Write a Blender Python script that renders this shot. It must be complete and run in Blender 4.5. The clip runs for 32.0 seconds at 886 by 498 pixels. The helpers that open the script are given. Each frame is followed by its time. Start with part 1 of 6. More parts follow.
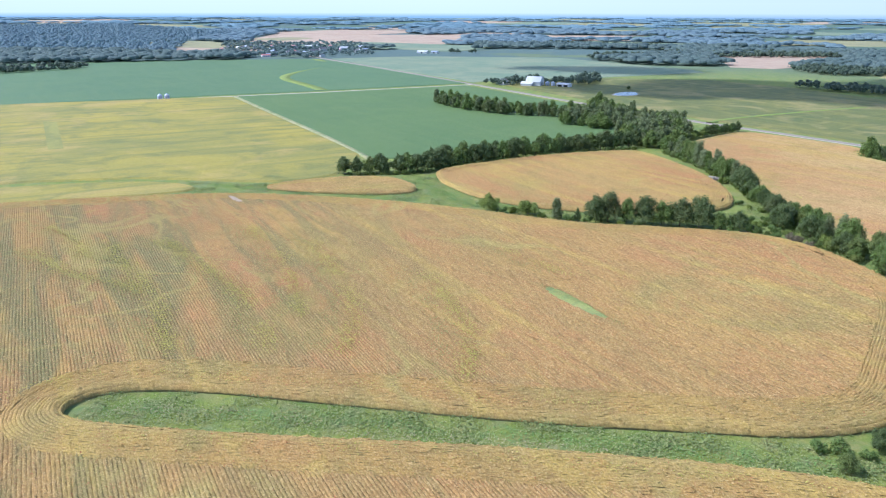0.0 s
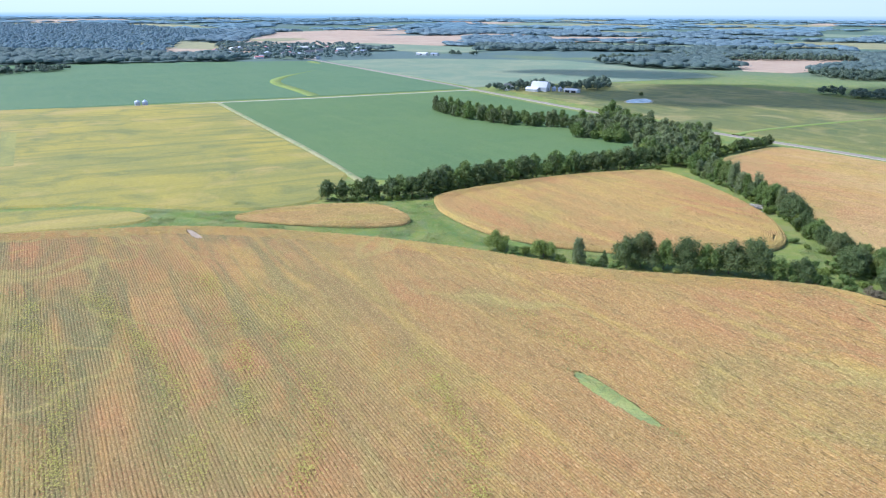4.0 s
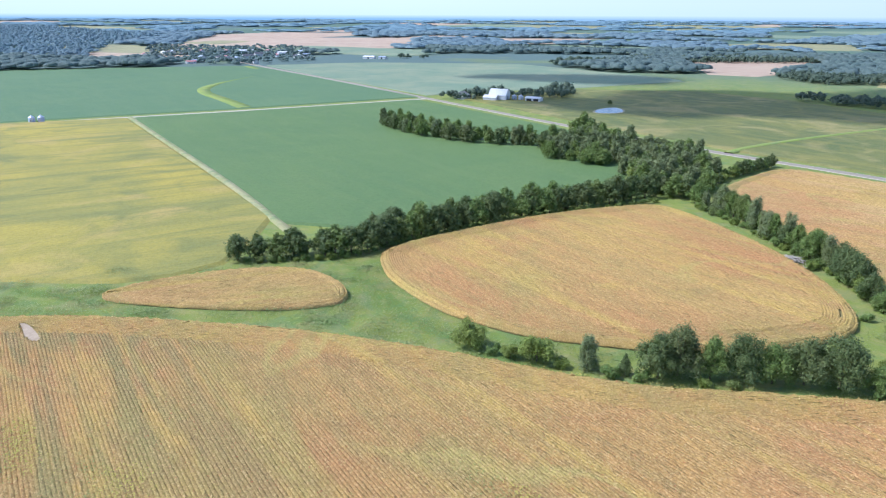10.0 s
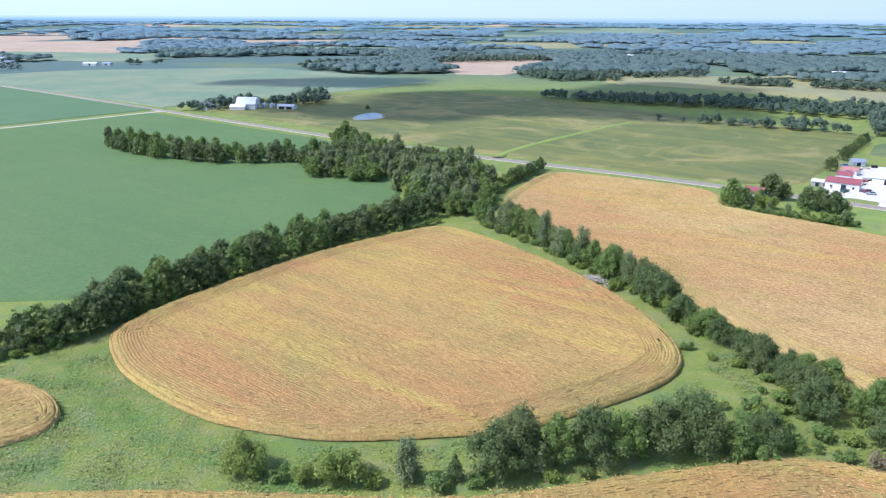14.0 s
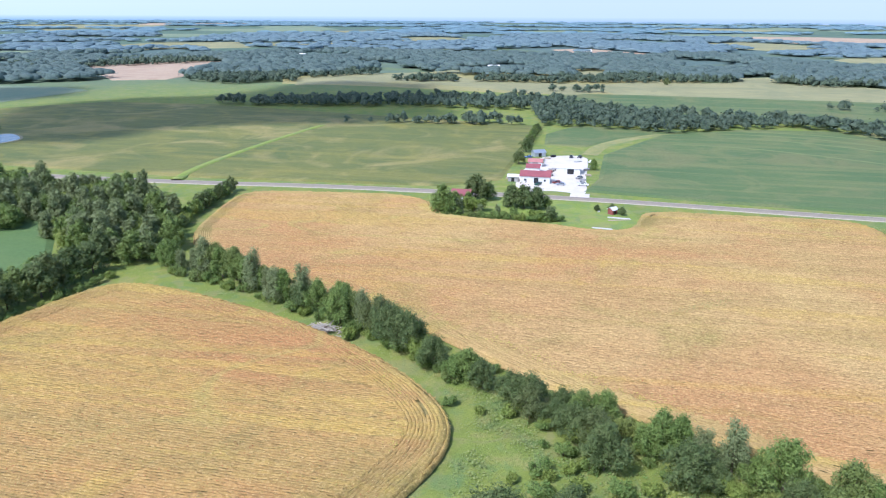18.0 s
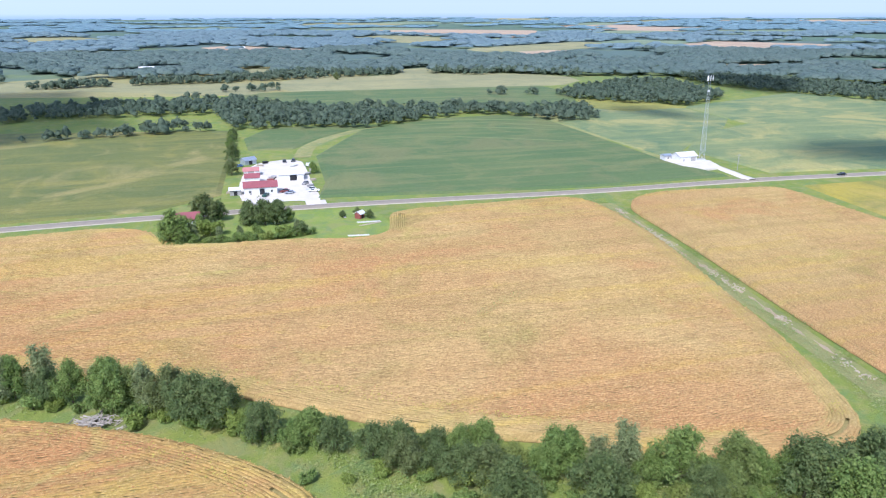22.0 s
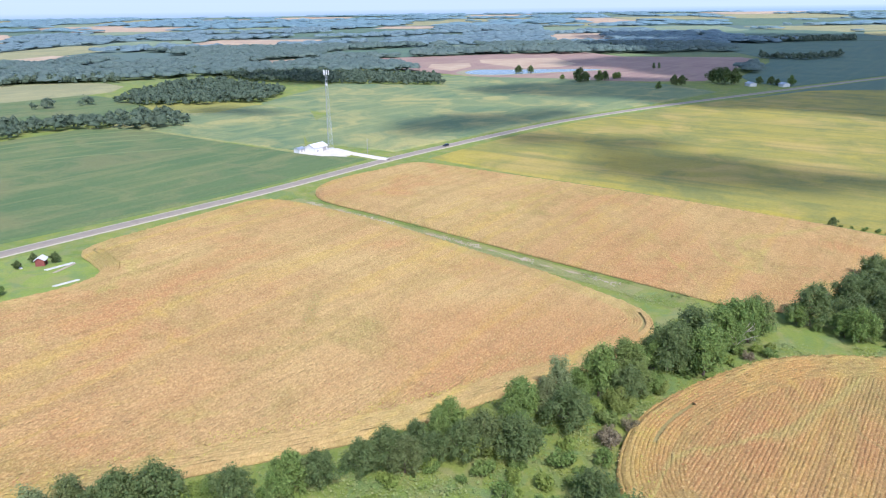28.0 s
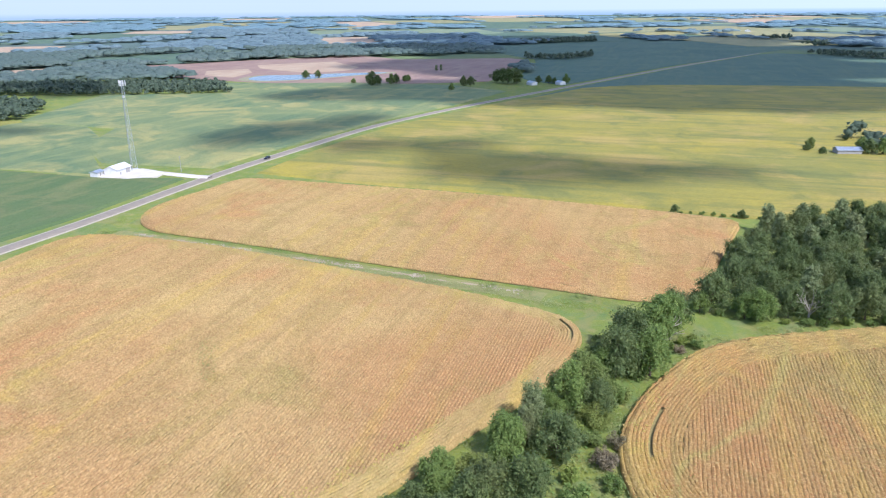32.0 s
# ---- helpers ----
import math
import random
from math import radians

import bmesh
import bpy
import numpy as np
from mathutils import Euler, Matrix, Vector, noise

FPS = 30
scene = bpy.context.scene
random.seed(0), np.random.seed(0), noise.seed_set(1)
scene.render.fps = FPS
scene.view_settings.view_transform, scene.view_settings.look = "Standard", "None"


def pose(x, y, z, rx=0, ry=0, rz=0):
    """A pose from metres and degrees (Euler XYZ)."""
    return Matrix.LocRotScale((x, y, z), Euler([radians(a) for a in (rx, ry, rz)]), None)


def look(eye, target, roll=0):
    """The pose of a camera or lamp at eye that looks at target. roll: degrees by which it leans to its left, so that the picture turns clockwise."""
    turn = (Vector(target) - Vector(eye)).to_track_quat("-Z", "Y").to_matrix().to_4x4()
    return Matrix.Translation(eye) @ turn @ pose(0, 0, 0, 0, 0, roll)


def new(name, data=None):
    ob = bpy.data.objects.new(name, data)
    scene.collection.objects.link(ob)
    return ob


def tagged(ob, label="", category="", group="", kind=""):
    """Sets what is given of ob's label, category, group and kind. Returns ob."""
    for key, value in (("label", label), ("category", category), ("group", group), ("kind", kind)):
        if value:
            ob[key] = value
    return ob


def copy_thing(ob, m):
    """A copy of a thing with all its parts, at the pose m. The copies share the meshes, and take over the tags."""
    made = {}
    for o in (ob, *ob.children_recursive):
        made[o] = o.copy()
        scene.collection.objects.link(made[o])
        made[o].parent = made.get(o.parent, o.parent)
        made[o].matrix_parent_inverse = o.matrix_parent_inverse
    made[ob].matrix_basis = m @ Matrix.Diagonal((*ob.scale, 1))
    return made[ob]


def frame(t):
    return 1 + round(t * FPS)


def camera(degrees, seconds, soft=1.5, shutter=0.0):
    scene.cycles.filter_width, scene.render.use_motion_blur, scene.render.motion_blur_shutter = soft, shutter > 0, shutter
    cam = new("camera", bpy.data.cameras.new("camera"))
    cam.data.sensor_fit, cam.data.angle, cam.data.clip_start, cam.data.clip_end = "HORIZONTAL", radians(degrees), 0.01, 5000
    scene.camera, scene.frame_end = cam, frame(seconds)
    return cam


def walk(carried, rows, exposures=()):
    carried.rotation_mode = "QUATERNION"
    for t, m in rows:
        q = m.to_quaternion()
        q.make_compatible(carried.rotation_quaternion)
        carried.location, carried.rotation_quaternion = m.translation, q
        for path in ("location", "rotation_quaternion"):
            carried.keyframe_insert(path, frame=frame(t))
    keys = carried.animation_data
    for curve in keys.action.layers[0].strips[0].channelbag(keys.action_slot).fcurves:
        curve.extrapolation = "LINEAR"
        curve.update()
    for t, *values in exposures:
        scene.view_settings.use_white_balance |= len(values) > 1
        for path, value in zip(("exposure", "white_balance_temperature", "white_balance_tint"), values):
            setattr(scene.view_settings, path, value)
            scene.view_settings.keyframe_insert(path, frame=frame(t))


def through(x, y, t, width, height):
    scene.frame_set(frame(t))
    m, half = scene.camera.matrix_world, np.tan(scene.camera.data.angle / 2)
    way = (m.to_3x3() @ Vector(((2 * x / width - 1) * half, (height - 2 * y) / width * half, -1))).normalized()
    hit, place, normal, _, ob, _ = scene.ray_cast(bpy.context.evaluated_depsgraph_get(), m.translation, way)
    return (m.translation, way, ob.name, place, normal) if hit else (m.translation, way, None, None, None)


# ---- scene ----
# ---------------------------------------------------------------- camera
cam = camera(63.368, 32.0, soft=1.12)
# seconds, eye x, y, z, heading (clockwise from +y), downward tilt, roll
PATH = [
    (0.0, -0.00, 0.00, 80.00, -0.000, 18.309, 0.134),
    (0.5, 0.40, 6.94, 79.93, -0.092, 18.280, 0.105),
    (1.0, 0.71, 13.90, 79.91, -0.056, 18.298, 0.113),
    (1.5, 0.67, 20.45, 79.86, -0.054, 18.342, 0.118),
    (2.0, 0.56, 26.84, 79.94, -0.012, 18.328, 0.171),
    (2.5, 0.52, 33.20, 79.97, 0.002, 18.357, 0.204),
    (3.0, 0.51, 39.69, 80.16, -0.005, 18.328, 0.230),
    (3.5, 0.47, 46.21, 80.18, 0.011, 18.294, 0.271),
    (4.0, 0.53, 52.72, 80.12, 0.008, 18.279, 0.286),
    (4.5, 0.68, 59.24, 80.08, -0.010, 18.279, 0.296),
    (5.0, 0.87, 65.82, 80.10, -0.037, 18.290, 0.309),
    (5.5, 1.08, 72.46, 80.17, -0.069, 18.307, 0.322),
    (6.0, 1.28, 79.21, 80.17, -0.101, 18.327, 0.319),
    (6.5, 1.45, 85.91, 80.12, -0.180, 18.329, 0.352),
    (7.0, 1.43, 92.54, 79.98, 0.014, 18.306, 0.294),
    (7.5, 1.38, 99.30, 79.79, 0.330, 18.277, 0.275),
    (8.0, 1.34, 106.08, 79.61, 0.717, 18.250, 0.283),
    (8.5, 1.37, 112.74, 79.45, 1.127, 18.235, 0.297),
    (9.0, 1.41, 119.38, 79.35, 1.575, 18.206, 0.302),
    (9.5, 1.55, 126.08, 79.23, 2.455, 18.185, 0.298),
    (10.0, 1.93, 132.67, 79.10, 3.909, 18.154, 0.278),
    (10.5, 2.24, 139.22, 79.07, 5.534, 18.115, 0.301),
    (11.0, 2.65, 145.39, 78.99, 7.330, 18.084, 0.352),
    (11.5, 3.30, 151.13, 78.99, 9.794, 18.052, 0.357),
    (12.0, 4.11, 156.66, 79.08, 12.476, 18.028, 0.306),
    (12.5, 5.08, 162.21, 79.15, 15.125, 18.069, 0.199),
    (13.0, 6.06, 167.65, 79.32, 17.591, 18.017, 0.236),
    (13.5, 7.13, 173.03, 79.33, 20.507, 18.019, 0.283),
    (14.0, 8.39, 178.26, 79.38, 23.354, 18.031, 0.283),
    (14.5, 9.88, 183.35, 79.45, 26.213, 18.048, 0.268),
    (15.0, 11.59, 188.28, 79.54, 29.162, 18.067, 0.259),
    (15.5, 13.57, 193.04, 79.63, 32.283, 18.083, 0.267),
    (16.0, 15.82, 197.62, 79.68, 35.656, 18.092, 0.292),
    (16.5, 18.12, 202.20, 79.63, 38.950, 18.079, 0.266),
    (17.0, 20.82, 206.69, 79.55, 41.822, 18.073, 0.323),
    (17.5, 23.83, 211.08, 79.40, 45.100, 18.073, 0.366),
    (18.0, 26.78, 215.71, 79.19, 48.588, 18.036, 0.321),
    (18.5, 29.59, 220.27, 79.13, 52.192, 18.033, 0.237),
    (19.0, 32.18, 224.58, 79.28, 55.140, 18.025, 0.220),
    (19.5, 34.05, 229.07, 79.39, 58.436, 18.025, 0.195),
    (20.0, 35.10, 233.33, 79.41, 61.643, 18.031, 0.191),
    (20.5, 34.97, 238.03, 79.33, 64.939, 18.064, 0.135),
    (21.0, 33.98, 243.16, 79.20, 68.196, 18.114, 0.056),
    (21.5, 32.44, 248.66, 79.17, 71.840, 18.197, -0.051),
    (22.0, 30.88, 254.39, 79.07, 75.769, 18.313, -0.155),
    (22.5, 29.56, 260.63, 79.00, 79.337, 18.426, -0.284),
    (23.0, 28.45, 267.11, 78.81, 82.624, 18.470, -0.310),
    (23.5, 27.18, 273.41, 78.62, 86.157, 18.477, -0.389),
    (24.0, 26.15, 279.69, 78.65, 89.456, 18.520, -0.378),
    (24.5, 25.51, 286.17, 78.79, 92.294, 18.547, -0.414),
    (25.0, 25.24, 292.70, 79.03, 95.253, 18.591, -0.446),
    (25.5, 25.37, 299.17, 79.27, 98.307, 18.636, -0.493),
    (26.0, 25.96, 305.46, 79.46, 101.427, 18.667, -0.556),
    (26.5, 27.05, 311.46, 79.55, 104.585, 18.666, -0.613),
    (27.0, 28.68, 317.06, 79.50, 107.753, 18.619, -0.625),
    (27.5, 30.82, 322.20, 79.50, 111.357, 18.601, -0.660),
    (28.0, 33.47, 327.19, 79.52, 114.441, 18.596, -0.683),
    (28.5, 36.62, 331.82, 79.60, 116.939, 18.568, -0.727),
    (29.0, 40.00, 335.81, 79.55, 119.636, 18.554, -0.710),
    (29.5, 44.09, 338.82, 79.20, 122.910, 18.564, -0.713),
    (30.0, 48.49, 341.33, 79.04, 125.383, 18.515, -0.712),
    (30.5, 52.85, 343.39, 78.81, 127.297, 18.468, -0.661),
    (31.0, 57.32, 344.98, 78.66, 129.337, 18.460, -0.609),
    (31.5, 62.17, 345.98, 78.65, 131.497, 18.448, -0.538),
    (32.0, 67.08, 346.71, 78.89, 133.071, 18.479, -0.468),
]


def camera_pose(x, y, z, heading, tilt, roll):
    h, d = radians(heading), radians(tilt)
    way = Vector((math.sin(h) * math.cos(d), math.cos(h) * math.cos(d), -math.sin(d)))
    return look(Vector((x, y, z)), Vector((x, y, z)) + way * 100, roll)


walk(cam, [(r[0], camera_pose(*r[1:])) for r in PATH], [(0.0, 0.15, 5250, 16), (12.0, 0.18, 5300, 16), (32.0, 0.19, 5600, 17)])

# ---------------------------------------------------------------- world and sun
SUN_FROM = 276.0      # heading from which the sun shines
SUN_HIGH = 50.0
world = bpy.data.worlds.new("daylight")
scene.world = world
world.use_nodes = True
wt = world.node_tree
sky = wt.nodes.new("ShaderNodeTexSky")
sky.sky_type, sky.sun_disc = "NISHITA", False
sky.sun_elevation, sky.sun_rotation = radians(SUN_HIGH), radians(SUN_FROM)
sky.air_density, sky.dust_density, sky.ozone_density = 1.0, 1.6, 1.2
back = wt.nodes["Background"]
back.inputs[1].default_value = 0.2
wt.links.new(sky.outputs[0], back.inputs[0])
sun = new("sun", bpy.data.lights.new("sun", "SUN"))
sun.data.energy, sun.data.angle, sun.data.color = 4.0, radians(0.53), (1.0, 0.965, 0.91)
h, e = radians(SUN_FROM), radians(SUN_HIGH)
SUN_WAY = Vector((math.sin(h) * math.cos(e), math.cos(h) * math.cos(e), math.sin(e)))
sun.matrix_world = look(SUN_WAY * 1000, (0, 0, 0))

# ---------------------------------------------------------------- node helpers
MATERIALS = {}


class Mat:
    """A procedural material: small helpers round one node tree."""

    def __init__(self, name, rough=0.85, spec=0.2):
        self.m = bpy.data.materials.new(name)
        self.m.use_nodes = True
        self.t = self.m.node_tree
        self.b = self.t.nodes["Principled BSDF"]
        self.b.inputs["Roughness"].default_value = rough
        self.b.inputs["Specular IOR Level"].default_value = spec
        self.co = self.t.nodes.new("ShaderNodeTexCoord").outputs["Object"]
        MATERIALS[name] = self.m

    def node(self, kind, **kw):
        n = self.t.nodes.new(kind)
        for k, v in kw.items():
            if k in n.inputs:
                n.inputs[k].default_value = v
        return n

    def link(self, a, b):
        self.t.links.new(a, b)

    def mapped(self, turn=0.0, scale=(1, 1, 1)):
        n = self.node("ShaderNodeMapping")
        n.vector_type = "TEXTURE"
        n.inputs["Rotation"].default_value = (0, 0, radians(turn))
        n.inputs["Scale"].default_value = scale
        self.link(self.co, n.inputs["Vector"])
        return n.outputs[0]

    def noise(self, scale, detail=3.0, rough=0.55, co=None, warp=0.0):
        n = self.node("ShaderNodeTexNoise", Scale=scale, Detail=detail, Roughness=rough, Distortion=warp)
        self.link(co or self.co, n.inputs["Vector"])
        return n.outputs["Fac"]

    def step(self, fac, lo, hi):
        n = self.node("ShaderNodeMapRange")
        n.inputs[1].default_value, n.inputs[2].default_value = lo, hi
        self.link(fac, n.inputs[0])
        return n.outputs[0]

    def times(self, a, b, op="MULTIPLY"):
        n = self.node("ShaderNodeMath")
        n.operation = op
        for i, v in enumerate((a, b)):
            if isinstance(v, (int, float)):
                n.inputs[i].default_value = v
            else:
                self.link(v, n.inputs[i])
        return n.outputs[0]

    def mix(self, fac, a, b, blend="MIX"):
        n = self.t.nodes.new("ShaderNodeMix")
        n.data_type, n.blend_type = "RGBA", blend
        for i, v in ((0, fac), (6, a), (7, b)):
            if isinstance(v, (int, float)):
                n.inputs[i].default_value = v
            elif isinstance(v, tuple):
                n.inputs[i].default_value = (*v, 1)
            else:
                self.link(v, n.inputs[i])
        return n.outputs[2]

    def color(self, v):
        if isinstance(v, tuple):
            self.b.inputs["Base Color"].default_value = (*v, 1)
        else:
            self.link(v, self.b.inputs["Base Color"])
        return self

    def bump(self, fac, strength, distance):
        n = self.node("ShaderNodeBump", Strength=strength, Distance=distance)
        self.link(fac, n.inputs["Height"])
        self.link(n.outputs[0], self.b.inputs["Normal"])
        return self

    def random(self):
        return self.node("ShaderNodeObjectInfo").outputs["Random"]

    def island(self):
        return self.node("ShaderNodeNewGeometry").outputs["Random Per Island"]


LEAVES = {}


def corn(name, turn, straw, tan, greener=0.0, redder=0.0, west=None, grain=1.0, wisp=1.0, ruddy=None):
    """Ripening corn: the canopy of a field, and its single leaves, which differ from one to the next."""
    canopy = corn_tone(name, turn, straw, tan, greener, redder, west, grain, wisp, ruddy)
    LEAVES[canopy] = corn_tone(name + "_leaf", turn, straw, tan, greener, redder, west, grain * 0.4, wisp, ruddy, True)
    return canopy


def corn_tone(name, turn, straw, tan, greener, redder, west, grain, wisp, ruddy, single=False):
    """Straw and tan in wide soft patches, rust and green in places, streaks along the rows."""
    m = Mat(name, 0.8, 0.15)
    along = m.mapped(turn, (4.0, 110.0, 6.0))
    fine = m.mapped(turn, (0.34, 0.7, 0.5))
    c = m.mix(m.step(m.noise(0.009, 4.0, 0.6, warp=0.8), 0.42, 0.58), straw, tan)
    c = m.mix(m.times(m.step(m.noise(0.014, 5.0, 0.62, warp=1.2), 0.50, 0.64), 0.55 + redder), c, RUST)
    c = m.mix(m.times(m.step(m.noise(0.017, 5.0, 0.6, warp=1.5), 0.56 - greener, 0.68 - greener), 0.75), c, GREENING)
    c = m.mix(m.times(m.step(m.noise(0.03, 4.0, 0.6, warp=2.0), 0.60, 0.70), 0.55), c, YELLOWING)
    c = m.mix(m.times(m.step(m.noise(1.0, 3.0, co=along), 0.48, 0.62), 0.4), c, OLIVE)
    c = m.mix(m.times(m.step(m.noise(1.0, 4.0, 0.6, co=m.mapped(turn + 3, (9.0, 160.0, 6.0)), warp=0.4), 0.53, 0.64), 0.55), c, YELLOWING)
    if ruddy:
        sep = m.node("ShaderNodeSeparateXYZ")
        m.link(m.co, sep.inputs[0])
        much = m.times(m.step(sep.outputs["X"], ruddy[0], ruddy[1]), m.step(m.noise(0.012, 4.0, 0.6, warp=1.0), 0.36, 0.62))
        c = m.mix(m.times(much, 0.5), c, RUST)
    if west:
        sep = m.node("ShaderNodeSeparateXYZ")
        m.link(m.co, sep.inputs[0])
        side = m.times(m.step(sep.outputs["X"], west[0], west[1]), 1.0)
        c = m.mix(m.times(side, m.times(m.step(m.noise(1.0, 4.0, 0.6, co=m.mapped(turn, (11.0, 70.0, 6.0)), warp=0.9), 0.42, 0.58), 0.85)), c, LEAFGREEN)
        c = m.mix(m.times(side, m.times(m.step(m.noise(1.0, 3.0, co=m.mapped(turn, (5.0, 60.0, 6.0)), warp=0.6), 0.54, 0.68), 0.35)), c, RUST)
    for scale, tint, much in ((0.021, WISP, 0.7), (0.035, OLIVE, 0.55)):
        bend = m.times(m.times(m.noise(scale, 2.5, 0.5, co=m.mapped(turn, (0.8, 1.7, 1.0)), warp=0.8), 0.5, "SUBTRACT"), 0.0, "ABSOLUTE")
        c = m.mix(m.times(m.times(m.step(bend, 0.022, 0.004), m.step(m.noise(0.012, 2.0, 0.5), 0.44, 0.56)), much * wisp), c, tint)
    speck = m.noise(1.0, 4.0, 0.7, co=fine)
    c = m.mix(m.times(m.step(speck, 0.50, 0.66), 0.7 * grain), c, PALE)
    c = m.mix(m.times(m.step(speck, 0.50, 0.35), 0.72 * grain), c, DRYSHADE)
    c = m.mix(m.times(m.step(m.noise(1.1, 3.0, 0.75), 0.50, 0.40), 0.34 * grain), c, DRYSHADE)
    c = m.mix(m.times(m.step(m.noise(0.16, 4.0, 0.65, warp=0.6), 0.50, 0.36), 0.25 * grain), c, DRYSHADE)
    if single:
        one = m.island()
        c = m.mix(m.times(m.step(one, 0.5, 1.0), 0.8), c, (0.56, 0.41, 0.17))
        c = m.mix(m.times(m.step(one, 0.42, 0.0), 0.75), c, (0.27, 0.225, 0.065))
        c = m.mix(m.times(m.step(m.times(one, 0.62, "SUBTRACT"), 0.03, 0.0), m.step(m.times(one, 0.56, "SUBTRACT"), 0.0, 0.03)), c, (0.36, 0.15, 0.06))
    m.color(c)
    m.bump(speck, 0.7 * grain, 0.3)
    return m.m


RUST = (0.44, 0.195, 0.075)
WISP = (0.40, 0.335, 0.09)
GREENING, YELLOWING, OLIVE = (0.28, 0.235, 0.065), (0.49, 0.355, 0.075), (0.30, 0.225, 0.07)
LEAFGREEN = (0.155, 0.17, 0.06)
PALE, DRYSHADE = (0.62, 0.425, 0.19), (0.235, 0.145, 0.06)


def soy(name, base, second, third, turn, streak=0.7, scale=0.012, gold=None):
    """A closed low canopy with soft patches and faint drilled lines."""
    m = Mat(name, 0.75, 0.2)
    along = m.mapped(turn, (9.0, 120.0, 9.0))
    c = m.mix(m.step(m.noise(scale, 4.0, 0.55, warp=0.8), 0.36, 0.64), base, second)
    c = m.mix(m.times(m.step(m.noise(scale * 2.3, 3.0, warp=1.2), 0.5, 0.68), streak), c, third)
    if gold:
        c = m.mix(m.times(m.step(m.noise(scale * 1.4, 4.0, 0.6, warp=0.9), 0.52, 0.66), 0.9), c, gold)
    c = m.mix(m.times(m.step(m.noise(1.0, 3.0, co=along), 0.48, 0.68), streak), c, third)
    c = m.mix(m.times(m.step(m.noise(0.9, 4.0, 0.7), 0.42, 0.7), 0.4), c, tuple(v * 0.45 for v in second))
    m.color(c).bump(m.noise(0.8, 5.0, 0.7), 0.6, 0.5)
    return m.m


def grass_mat(name, a, b, dry, far_haze=None):
    m = Mat(name, 0.85, 0.15)
    c = m.mix(m.step(m.noise(0.05, 5.0, 0.6, warp=0.7), 0.38, 0.62), a, b)
    c = m.mix(m.times(m.step(m.noise(0.16, 4.0, 0.65), 0.5, 0.72), 0.8), c, dry)
    c = m.mix(m.times(m.step(m.noise(1.6, 4.0, 0.7), 0.4, 0.7), 0.4), c, tuple(v * 0.5 for v in a))
    c = m.mix(m.times(m.step(m.noise(0.11, 4.0, 0.6, warp=1.5), 0.55, 0.66), 0.35), c, (0.12, 0.21, 0.085))
    c = m.mix(m.times(m.step(m.noise(0.085, 4.0, 0.6, warp=1.0), 0.54, 0.64), 0.5), c, (0.27, 0.245, 0.105))
    c = m.mix(m.times(m.step(m.noise(0.07, 5.0, 0.65, warp=1.8), 0.52, 0.62), 0.4), c, (0.13, 0.21, 0.09))
    # Wood-floor tone with bluish haze painted in, growing from about a kilometre out.
    if far_haze:
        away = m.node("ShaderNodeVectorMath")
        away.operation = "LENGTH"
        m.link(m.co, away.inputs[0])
        c = m.mix(m.times(m.step(away.outputs["Value"], 950.0, 1350.0), m.step(m.noise(0.004, 4.0, 0.6), 0.80, 0.52)), c, far_haze)
    m.color(c).bump(m.noise(1.4, 5.0, 0.75), 0.7, 0.4)
    return m.m


def leaf_mat(name, a, b, c3, through=0.22, gaps=0.0):
    """Foliage; with gaps each clump is broken up into small leaves."""
    m = Mat(name, 0.6, 0.25)
    own = m.random()
    c = m.mix(own, a, b)
    c = m.mix(m.times(m.island(), 0.8), c, c3)
    c = m.mix(m.times(m.step(m.noise(0.35, 2.0), 0.45, 0.65), 0.5), c, b)
    m.b.inputs["Subsurface Weight"].default_value = 0.0
    if through > 0.25:
        c = m.mix(m.times(m.step(m.noise(0.55, 4.0, 0.7), 0.44, 0.66), 0.6), c, tuple(v * 0.55 for v in a))
        m.bump(m.noise(0.7, 3.0, 0.7), 0.8, 1.2)
    if gaps:
        c = m.mix(m.times(m.step(own, 0.72, 1.0), 0.35), c, (0.17, 0.165, 0.06))
        c = m.mix(m.times(m.step(m.noise(2.2, 3.0, 0.6), 0.52, 0.68), 0.35), c, tuple(v * 0.6 for v in a))
    m.color(c)
    tr = m.node("ShaderNodeBsdfTranslucent")
    m.link(m.mix(0.5, c, (0.16, 0.22, 0.03)) if gaps else c, tr.inputs[0])
    mx = m.node("ShaderNodeMixShader", Fac=through)
    m.link(m.b.outputs[0], mx.inputs[1])
    m.link(tr.outputs[0], mx.inputs[2])
    end = mx.outputs[0]
    if gaps:
        hole = m.node("ShaderNodeMixShader")
        m.link(m.step(m.noise(4.6, 2.0, 0.6), gaps, gaps + 0.015), hole.inputs[0])
        m.link(m.node("ShaderNodeBsdfTransparent").outputs[0], hole.inputs[1])
        m.link(end, hole.inputs[2])
        end = hole.outputs[0]
    m.link(end, m.t.nodes["Material Output"].inputs[0])
    return m.m


def plain(name, a, b, rough=0.7, scale=0.8, metal=0.0, bump=0.3):
    m = Mat(name, rough, 0.3)
    n = m.noise(scale, 5.0, 0.65)
    c = m.mix(m.step(n, 0.35, 0.65), a, b)
    c = m.mix(m.times(m.step(m.noise(scale * 9, 3.0), 0.5, 0.75), 0.4), c, tuple(v * 0.7 for v in a))
    m.color(c).bump(m.noise(scale * 6, 3.0), bump, 0.03)
    m.b.inputs["Metallic"].default_value = metal
    return m.m


